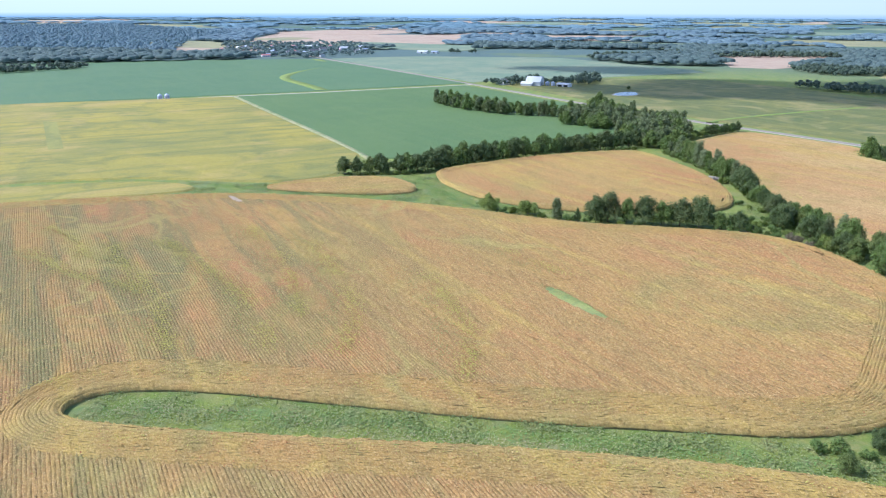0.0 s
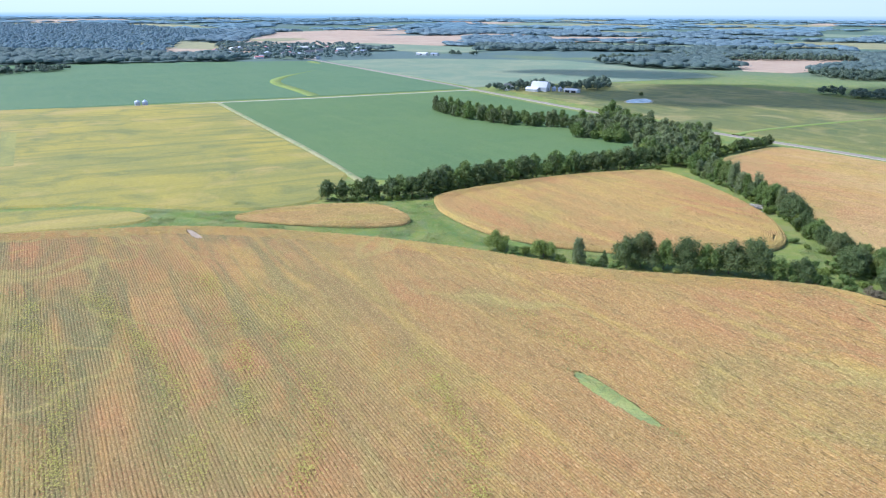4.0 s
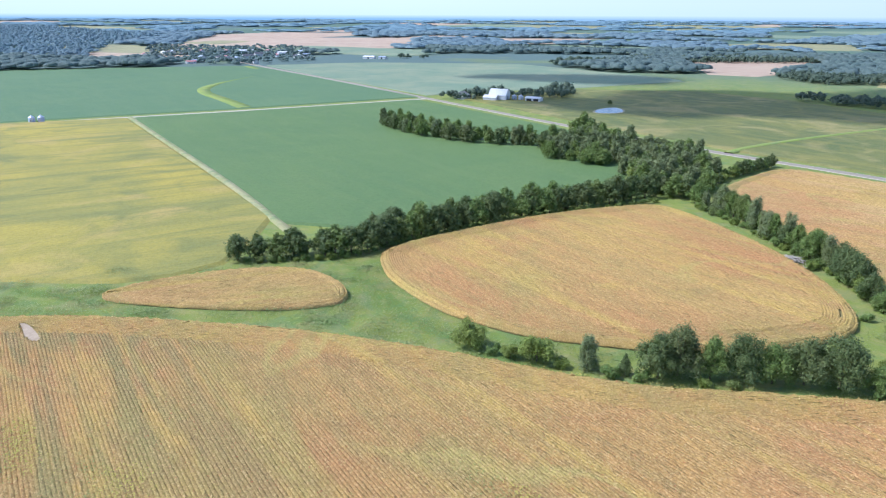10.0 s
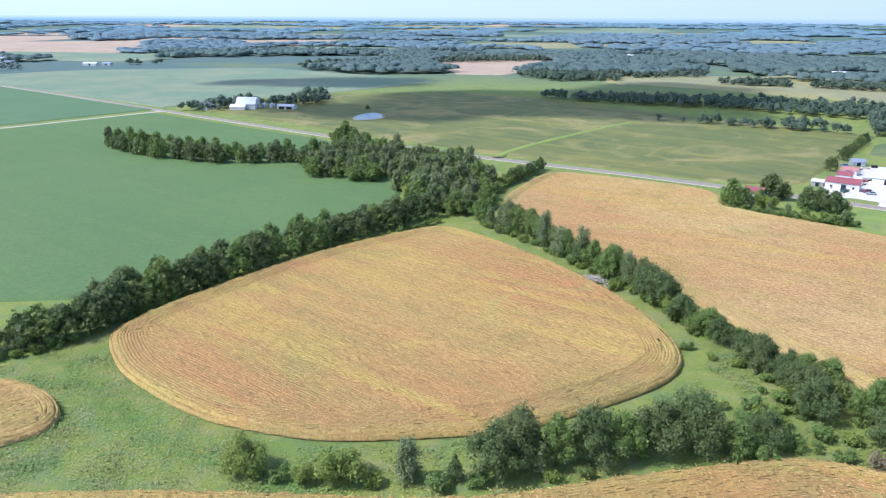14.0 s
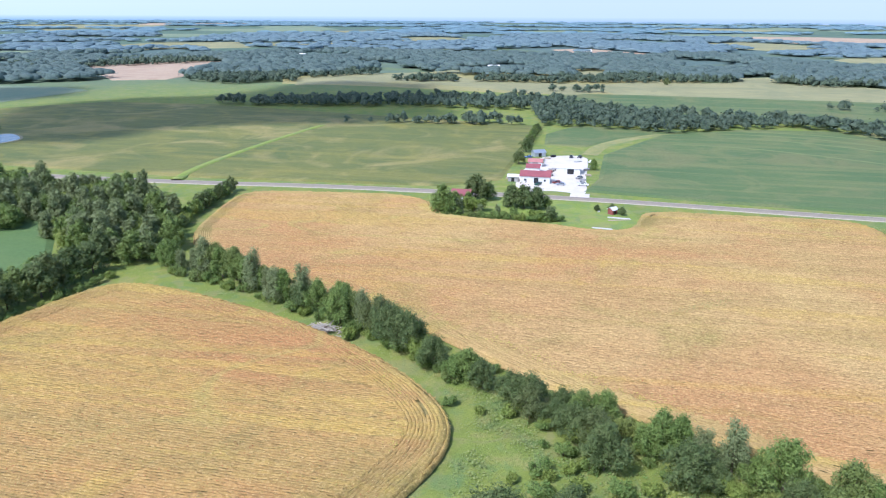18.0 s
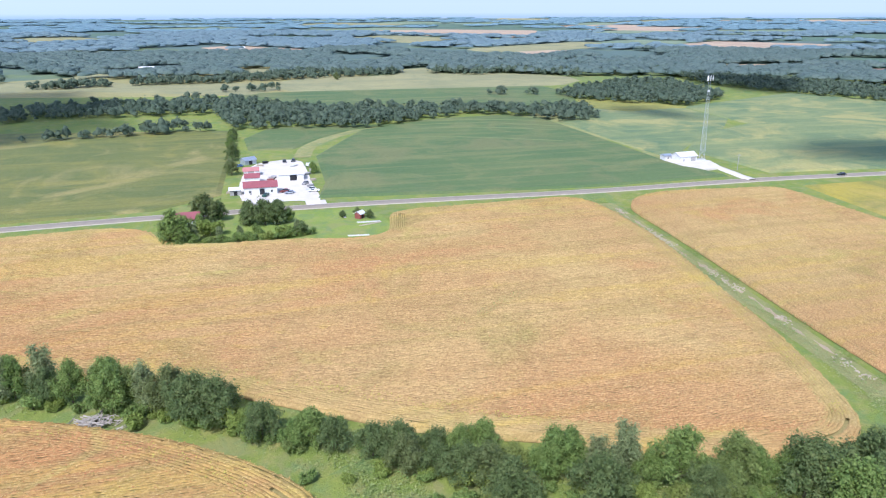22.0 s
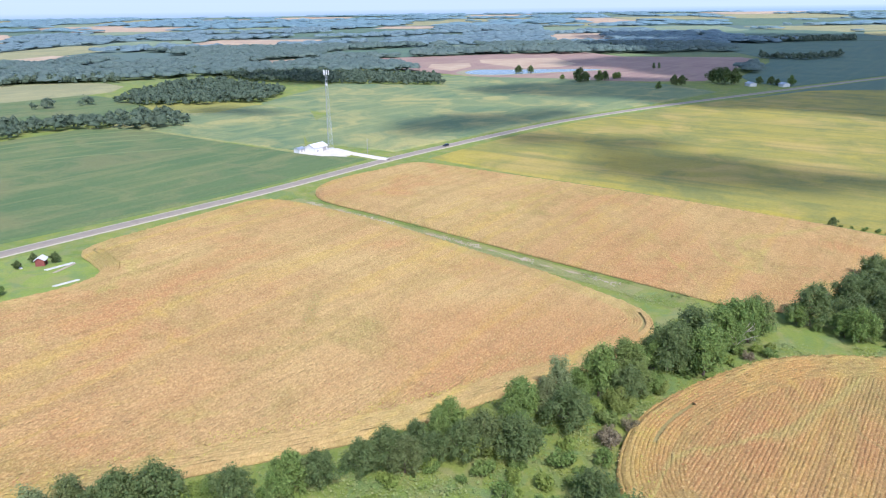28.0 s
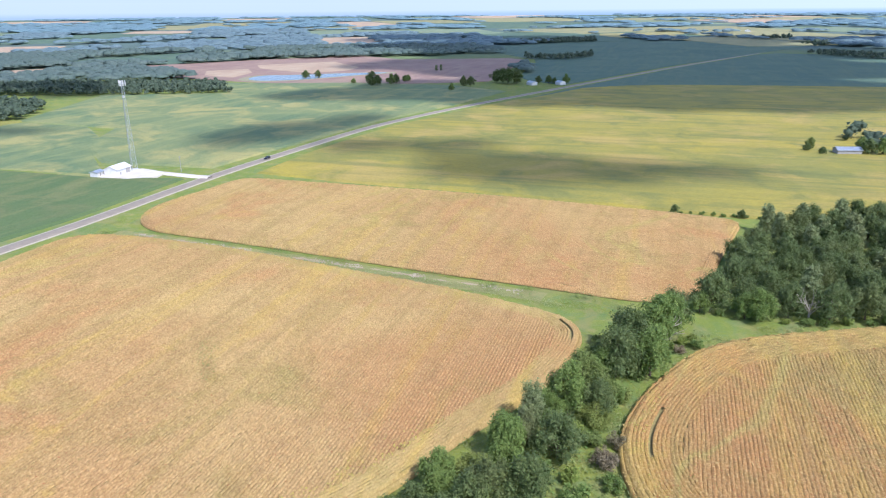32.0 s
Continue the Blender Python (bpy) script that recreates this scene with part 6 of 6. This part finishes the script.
for k, x, y, s in (("far_oak", 829, -141, 1.15), ("far_oak", 824, -155, 1.1), ("far_oak_b", 701, -142, 1.9), ("far_oak", 704, -152, 1.2), ("far_maple", 697, -166, 1.25), ("far_oak", 701, -176, 1.2), ("far_maple_b", 711, -198, 1.0), ("far_maple_b", 715, -206, 1.0),
                   ("far_maple_b", 738, -145, 0.8), ("far_oak_b", 625, -207, 1.3), ("far_oak", 618, -211, 1.2), ("far_maple", 603, -168, 0.8), ("far_oak", 607, -258, 1.9), ("far_oak_b", 602, -267, 1.9), ("far_oak", 618, -262, 1.8), ("far_oak_b", 628, -262, 1.7),
                   ("far_willow", 795, -333, 0.8), ("far_willow_b", 798, -327, 0.9), ("far_oak_b", 588, -287, 1.0), ("far_oak", 577, -291, 1.0), ("far_maple", 563, -304, 1.1), ("far_oak_b", 572, -295, 0.8)):
    plant(k, x, y, s, group="trees of the far farms", rng=pick)


# ---------------------------------------------------------------- water, ditch, brush
WATER = plain("pond_water", (0.10, 0.14, 0.17), (0.13, 0.16, 0.18), 0.2, 0.05, 0.0, 0.02)
MUD = plain("pond_mud", (0.36, 0.31, 0.20), (0.25, 0.25, 0.13), 0.95, 0.3)
for ring, label in (([(168, 729), (182, 724), (197, 733), (200, 766), (179, 754)], "small bright pond in a soybean field"),
                    ([(880, -88), (905, -125), (884, -146), (852, -213), (822, -262), (812, -250), (818, -175), (817, -118), (842, -80)], "shallow pale pond in the fallow field")):
    ring = np.array(ring, dtype=float)
    slab("pond_bank", smooth_ring((ring - ring.mean(axis=0)) * 1.15 + ring.mean(axis=0), 2), 0.0, 0.95, MUD, "muddy bank of the pond", "bank")
    tagged(slab("water", smooth_ring(ring, 2), 0.9, 1.0, WATER, label, "pond"), label)

DITCH = smooth_line([(346, 262), (330, 254), (310, 246), (283, 234), (262, 225), (246, 218), (217, 206), (198, 198), (180, 191)], 2.0)
ribbon("dry_verge", DITCH[3:-4] + np.array([-0.4, 1.0]), 6.4, 0.035, DRYGRASS, "dry weedy grass along the ditch", "grass")
for lo, hi, wide, off in ((9, 13, 2.2, 0.3), (16, 24, 1.5, -0.4), (25, 33, 2.4, 0.2), (36, 41, 1.6, 0.5), (42, 50, 2.6, -0.2), (53, 57, 1.6, 0.3), (60, 68, 2.2, 0.0), (72, 77, 1.3, -0.3), (13, 17, 1.4, 0.9), (33, 37, 1.5, 0.4), (50, 54, 1.4, 0.2), (57, 61, 1.4, -0.3), (68, 72, 1.4, 0.4)):
    bit = DITCH[lo:hi]
    way = np.gradient(bit, axis=0)
    way /= np.hypot(way[:, 0], way[:, 1])[:, None]
    out = np.stack([way[:, 1], -way[:, 0]], 1)
    swell = (wide * (0.45 + 0.35 * np.sin(np.arange(len(bit)) * 2.1 + lo)) * np.sin(np.linspace(0.25, math.pi - 0.25, len(bit))))[:, None]
    slab("ditch_bed", smooth_ring(np.vstack([bit + out * (off + swell), (bit + out * (off - swell * 0.8))[::-1]]), 1), 0.0, 0.09, SOIL, "eroded pale soil in the bed of the shallow ditch", "ditch")


def stones():
    rng = np.random.default_rng(17)
    bm = bmesh.new()
    n = 0
    while n < 300:
        k = int(rng.integers(8, len(DITCH) - 8))
        if noise.noise((k * 0.09, 2.0, 5.0)) < -0.02:
            continue
        x, y = DITCH[k] + rng.normal(0, 0.8, 2)
        s = rng.uniform(0.15, 0.42)
        bmesh.ops.create_icosphere(bm, subdivisions=1, radius=s, matrix=pose(x, y, 0.1, rng.uniform(0, 90), 0, rng.uniform(0, 360)) @ Matrix.Diagonal((1.3, 0.9, 0.6, 1)))
        n += 1
    me = bpy.data.meshes.new("stones")
    bm.to_mesh(me)
    bm.free()
    me.materials.append(STONE)
    tagged(new("stones", me), "pale broken stones along the ditch", "stones", kind="stuff")


stones()


def brush_pile(x, y):
    rnd = random.Random(3)
    base = new("brush_pile")
    for i in range(90):
        bm = bmesh.new()
        a, t = rnd.uniform(0, 360), rnd.uniform(-6, 14)
        l = rnd.uniform(2.0, 5.0)
        px, py = rnd.gauss(0, 2.2), rnd.gauss(0, 1.3)
        d = Vector((math.cos(radians(a)), math.sin(radians(a)), math.tan(radians(t))))
        p = Vector((px, py, max(0.1, 1.2 - (px * px / 8 + py * py / 3) * 0.5) * rnd.uniform(0.1, 1)))
        tube(bm, p - d * l / 2, p + d * l / 2, rnd.uniform(0.06, 0.16), 0.04, 5)
        part("branch", bm, DEADWOOD, base)
    base.matrix_basis = pose(x, y, 0.1, 0, 0, -40) @ Matrix.Diagonal((1.35, 1.35, 1.3, 1))
    tagged(base, "pile of grey cut branches beside the corn", "brush pile")


brush_pile(135, 354)


def dead_tree(x, y, tall, seed):
    rnd = random.Random(seed)
    base = new("dead_tree")
    bm = bmesh.new()
    tube(bm, (0, 0, -0.2), (0.2, 0.1, tall * 0.35), 0.26, 0.2, 7)
    part("trunk", bm, DEADWOOD, base)
    for i in range(8):
        bm = bmesh.new()
        a = i * 2.4
        p = Vector((0.2, 0.1, tall * rnd.uniform(0.15, 0.34)))
        q = p + Vector((math.cos(a), math.sin(a), rnd.uniform(0.7, 1.4))) * tall * 0.24
        tube(bm, p, q, 0.13, 0.08, 5)
        for _ in range(4):
            r = q + Vector((math.cos(a) + rnd.uniform(-0.7, 0.7), math.sin(a) + rnd.uniform(-0.7, 0.7), rnd.uniform(0.3, 1.4))) * tall * 0.17
            tube(bm, q, r, 0.07, 0.03, 4)
            tube(bm, r, r + Vector((rnd.uniform(-0.6, 0.6), rnd.uniform(-0.6, 0.6), rnd.uniform(0.2, 1.0))) * tall * 0.1, 0.035, 0.015, 4)
        part("limb", bm, DEADWOOD, base)
    base.matrix_basis = pose(x, y, 0)
    tagged(base, "bare bleached dead tree among green ones", "dead tree")


dead_tree(146, 199, 8.5, 1)
dead_tree(128, 158, 9.5, 2)
dead_tree(110, 142, 9.0, 3)

# ---------------------------------------------------------------- tracks and rough grass
TRACK = smooth_line([(-128, 776), (-160, 840), (-197, 904), (-207, 970), (-196, 1042), (-166, 1151), (-221, 1285)], 10.0)
ribbon("grass_track", TRACK, 13.0, 0.80, LAWN, "lighter grass waterway through the soybeans", "grass track", depth=0.8)
ribbon("grass_track", smooth_line([(202, 548), (223, 566), (270, 592), (310, 612), (346, 629), (372, 640)], 8.0), 5.0, 0.80, LAWN, "lighter grass track across the soybeans", "grass track", depth=0.8)
ribbon("grass_verge", smooth_line([(-205, 716), (-135, 585), (-74, 472), (-39, 398)], 8.0), 3.2, 0.78, VERGE, "dry grass verge between two soybean fields", "verge")
ribbon("grass_verge", smooth_line([(404, 432), (440, 445), (492, 442), (530, 425)], 8.0), 9.0, 0.12, DRYGRASS, "pale grass strip round the green field", "verge")
ribbon("grass_verge", smooth_line([(608, 343), (585, 305), (525, 274), (489, 247), (440, 228)], 8.0), 8.0, 0.12, DRYGRASS, "pale grass strip round the green field", "verge")


def rough_grass(ring, per, tall, material, label, seed, big=1.0, bare=(-0.5, 0.25)):
    """Rank grass and weeds: many bent blades in tufts."""
    rng = np.random.default_rng(seed)
    ring = np.asarray(ring, dtype=float)
    lo, hi = ring.min(axis=0), ring.max(axis=0)
    n = int((hi - lo).prod() * per)
    p = rng.uniform(lo, hi, (n, 2))
    p = p[inside(ring, p)]
    for field in (FIELD_MAIN, FIELD_TRI, FIELD_OVAL, FIELD_EAST, FIELD_SOUTH):
        p = p[~inside(field, p)]
    dens = np.array([noise.noise((x * 0.12, y * 0.12, 1.0)) for x, y in p])
    keep = dens > rng.uniform(*bare, len(p))
    p = p[keep]
    n = len(p)
    nn = rng.normal(0, 0.38, (n, 3)) + np.array([0, 0, 1.0])
    nn /= np.linalg.norm(nn, axis=1)[:, None]
    t = np.cross(nn, rng.normal(size=(n, 3)))
    t /= np.linalg.norm(t, axis=1)[:, None]
    b = np.cross(nn, t)
    s = big * rng.uniform(0.08, 0.26, n)[:, None] * (1 + 0.5 * np.clip(dens[keep], -0.4, 0.8))[:, None]
    c = np.c_[p, land(p[:, 0], p[:, 1]) + tall * rng.uniform(0.5, 2.2, n) * (1 + np.clip(dens[keep], -0.5, 1))]
    v = np.stack([c - t * s, c - b * s * 0.8 - nn * s * 0.2, c + t * s, c + b * s * 0.8 - nn * s * 0.2], 1).reshape(-1, 3)
    tagged(mesh_object("rough_grass", v, np.arange(len(v)).reshape(-1, 4), material), label, "grass", kind="stuff")


rough_grass([(-90, 146), (100, 130), (110, 96), (60, 104), (-90, 122)], 6.0, 0.3, WEED, "rank weeds and grass in the waterway", 1)
rough_grass([(-130, 345), (-60, 365), (5, 385), (40, 300), (120, 290), (140, 320), (150, 290), (158, 200), (130, 165), (110, 145), (120, 250), (60, 268), (0, 292), (-120, 312)], 2.4, 0.25, WEED, "rank green grass between fields and trees", 2)
rough_grass([(350, 268), (330, 258), (200, 205), (160, 190), (165, 175), (280, 220), (356, 250)], 1.2, 0.24, WEED, "rank grass along the ditch", 3)
rough_grass([(128, 420), (150, 420), (156, 350), (150, 300), (134, 300), (138, 350)], 1.4, 0.24, WEED, "rank grass along the creek trees", 4)
for ring, mat, label in (([(30, 201), (34, 199), (38, 192), (42, 184), (45, 177), (42, 178), (38, 184), (32, 192)], WEEDGAP, "bright green weeds in a gap of the corn"),
                         ([(-97, 312), (-94, 311), (-90, 306), (-86, 301), (-88, 300), (-92, 304), (-94, 308)], SOIL, "bare pale soil in a gap of the corn")):
    slab("weed_patch", smooth_ring(ring, 2), 1.0, 1.85, mat, label, "weeds", kind="stuff")

for ring, seed in (([(-90, 146), (100, 130), (110, 96), (60, 104), (-90, 122)], 11),
                   ([(-130, 345), (-60, 365), (5, 385), (40, 300), (120, 290), (140, 320), (150, 290), (158, 200), (130, 165), (110, 145), (120, 250), (60, 268), (0, 292), (-120, 312)], 12),
                   ([(350, 268), (330, 258), (200, 205), (160, 190), (165, 175), (280, 220), (356, 250)], 13)):
    rough_grass(ring, 5.0, 0.34, WEED_BLUE, "taller dark green weeds in the grass", seed, 0.85, (-0.25, 0.6))


# ---------------------------------------------------------------- weeds that have grown through the corn
VINE = leaf_mat("yellow_weeds", (0.38, 0.35, 0.06), (0.44, 0.385, 0.07), (0.50, 0.41, 0.09), 0.1)
BURDOCK = leaf_mat("green_weeds", (0.21, 0.235, 0.06), (0.27, 0.265, 0.07), (0.34, 0.30, 0.09), 0.1)


def weed_band(line, wide, per, material, label, seed, high=2.2):
    """A ragged drift of weeds along a line, standing among the corn."""
    rng = np.random.default_rng(seed)
    line = smooth_line(line, 1.0)
    n = int(len(line) * wide * per)
    at = rng.integers(0, len(line), n)
    p = line[at] + rng.normal(0, wide * 0.42, (n, 2))
    thick = np.array([noise.noise((x * 0.09, y * 0.09, seed)) for x, y in p])
    p = p[thick > rng.uniform(-0.55, 0.35, n)]
    for field in (FIELD_MAIN, FIELD_TRI, FIELD_OVAL, FIELD_EAST, FIELD_SOUTH):
        p = p[~inside(field, p)] if high < 1 else p
    p = p[inside(FIELD_MAIN, p) | inside(FIELD_EAST, p) | inside(FIELD_TRI, p)] if high > 1 else p
    c = np.c_[p, land(p[:, 0], p[:, 1]) + high + rng.uniform(-0.1, 0.12, len(p))]
    tagged(mesh_object("weeds", *blades(rng, c, 0.24, 0.11), material), label, "weeds", kind="stuff")


ARCS = ([(-120, 246), (-104, 220), (-90, 202), (-76, 178), (-66, 156)], [(-101, 246), (-80, 222), (-64, 202), (-48, 176), (-43, 158)], [(-48, 246), (-38, 226), (-30, 204), (-23, 178), (-24, 156)],
        [(-6, 214), (3, 184), (8, 164), (5, 143)], [(-142, 233), (-116, 209), (-96, 202), (-80, 190)], [(-74, 262), (-58, 236), (-46, 206), (-38, 178)], [(-150, 262), (-128, 240), (-112, 220)], [(20, 240), (30, 222), (40, 210)])
for i, arc in enumerate(ARCS):
    weed_band(arc, 5.0 - 0.25 * i, 9.0, VINE, "drift of yellow-green weeds among the corn", 61 + i, 2.36)
    weed_band(np.asarray(arc) + (-6.5, 2.0), 4.6, 4.0, BURDOCK, "drift of darker green weeds among the corn", 81 + i)
weed_band([(-104, 143), (-92, 150), (-76, 156), (-60, 152), (-44, 148)], 9.0, 1.6, BURDOCK, "rank green weeds in thin corn of the headland", 95)
weed_band([(-100, 130), (-90, 140), (-78, 146), (-60, 146), (-40, 143), (0, 138), (40, 131)], 3.0, 2.4, VINE, "yellowing weeds along the rim of the waterway", 96)
weed_band([(-70, 121), (-40, 119), (0, 115), (40, 110), (66, 105)], 2.4, 2.2, VINE, "yellowing weeds along the rim of the waterway", 97)
weed_band([(28, 203), (35, 194), (42, 182), (47, 173)], 2.0, 6.0, BURDOCK, "dark green weeds round a gap in the corn", 98)
weed_band([(-110, 316), (-60, 311), (-10, 298), (30, 279), (70, 265), (110, 257), (130, 240), (136, 215)], 2.2, 2.2, VINE, "yellow-green weeds along the edge of the corn", 99)

weed_band([(204, 289), (213, 285), (224, 280)], 3.0, 5.0, BURDOCK, "green weeds in a thin place of the corn", 100)
weed_band([(158, 260), (156, 285), (158, 310), (160, 340), (156, 372), (152, 400)], 3.4, 3.0, VINE, "yellow-green weeds along the creek side of the corn", 101)
weed_band([(172, 208), (200, 213), (240, 226), (290, 243), (330, 264)], 2.2, 2.6, VINE, "yellow-green weeds along the ditch side of the corn", 102)
weed_band([(108, 300), (122, 310), (129, 330), (129, 360), (124, 390), (116, 418)], 2.4, 2.4, VINE, "yellow-green weeds at the rim of the rounded field", 103)
LUSH = leaf_mat("lush_grass", (0.128, 0.236, 0.044), (0.158, 0.263, 0.056), (0.204, 0.299, 0.080), 0.05)
SEDGE = leaf_mat("pale_sedge", (0.24, 0.285, 0.09), (0.29, 0.315, 0.105), (0.36, 0.35, 0.15), 0.05)
for line, wide in (([(-41, 317), (-28, 315), (-15, 311), (-1, 310), (12, 302), (25, 288), (37, 282)], 5.0), ([(-19, 361), (-10, 349), (-4, 334), (1, 321), (9, 308)], 5.5), ([(-24, 318), (-13, 324), (-6, 332)], 3.0), ([(-190, 346), (-153, 350), (-131, 347), (-108, 339), (-80, 327)], 2.8), ([(-170, 303), (-133, 315), (-112, 322), (-90, 322), (-60, 319)], 4.0)):
    weed_band(line, wide, 9.0, LUSH, "lush green grass in the bed of the waterway", int(wide * 10), 0.34)
    weed_band(np.asarray(line) + (4.5, 5.0), wide * 1.3, 2.4, SEDGE, "pale sedge beside the waterway", int(wide * 10) + 1, 0.36)
    weed_band(np.asarray(line) + (-4.0, -6.0), wide, 2.0, SEDGE, "pale sedge beside the waterway", int(wide * 10) + 2, 0.36)
weed_band([(-74, 133), (-40, 131), (0, 126), (40, 119), (84, 112)], 3.6, 8.0, LUSH, "lush green grass in the long waterway", 71, 0.36)
weed_band([(-74, 131), (-50, 129), (-20, 127), (10, 122), (60, 114)], 5.0, 3.5, SEDGE, "pale dry sedge in the long waterway", 72, 0.4)
DRYWEED = leaf_mat("dry_weeds", (0.34, 0.27, 0.14), (0.39, 0.31, 0.16), (0.30, 0.28, 0.12), 0.05)
weed_band([(-70, 132), (-56, 133), (-40, 131), (-28, 129)], 4.0, 5.0, DRYWEED, "dead tan weeds in the long waterway", 77, 0.42)
weed_band([(-20, 124), (8, 121), (30, 118)], 2.6, 4.0, DRYWEED, "dead tan weeds in the long waterway", 78, 0.42)
weed_band([(-76, 136), (-50, 137), (-20, 133), (20, 126), (70, 119)], 2.0, 6.0, SEDGE, "yellow-green grass at the waterway's rim", 79, 0.42)
weed_band([(125, 276), (132, 262), (136, 246), (141, 226), (146, 205), (152, 190), (166, 190), (180, 194)], 5.0, 5.0, LUSH, "lush green grass along the creek", 73, 0.4)
weed_band([(140, 425), (143, 395), (141, 360), (146, 335), (144, 300), (134, 285)], 4.0, 5.0, LUSH, "lush green grass along the creek", 74, 0.4)
weed_band([(345, 268), (320, 254), (282, 236), (242, 219), (205, 204), (178, 196)], 3.2, 9.0, SEDGE, "dry yellow-green grass along the ditch", 75, 0.32)
weed_band([(332, 256), (300, 244), (262, 228), (230, 213), (200, 201)], 2.2, 3.0, LUSH, "green weeds in the bed of the ditch", 76, 0.3)

# ---------------------------------------------------------------- stacked boards and pallets along the yard's edges
def board_stack(x, y, turn, l, rows, mat, label):
    base = new("board_stack")
    for i in range(rows):
        for k in range(2):
            boxed("board", (-0.9 + k * 0.95, -0.05 + k * 0.95, -l / 2 + 0.2 * ((i + k) % 2), l / 2 - 0.25 * (i % 2), 0.16 * i, 0.16 * i + 0.13), mat, base)
    base.matrix_basis = pose(x, y, 0.07, 0, 0, turn)
    tagged(base, label, "board stack", "board stacks")


for x, y, turn, l, rows, mat, label in ((364, 440, 20, 4, 6, STONE, "weathered boards stacked behind the sheds"), (370, 443, 75, 3, 7, GREY, "grey pallets stacked behind the sheds"), (377, 444, 10, 3.5, 5, STONE, "pale boards stacked in the grass"),
                                        (384, 444.5, 60, 3, 8, DARK, "dark pallets stacked at the back"), (381, 426, 85, 5, 4, CONCRETE, "pale slabs stacked along the yard"), (364, 410, 85, 4, 6, GREY, "grey boards stacked at the yard edge"),
                                        (352, 402, 40, 3, 5, STONE, "weathered boards beside the shed"), (340, 398, 80, 3.5, 5, GREY, "grey pallets at the yard edge"), (318, 428, 20, 3, 6, STONE, "boards stacked beside the lean-to"), (346, 422, 50, 3, 6, BRICKRED, "rusty frames stacked between the sheds")):
    board_stack(x, y, turn, l, rows, mat, label)
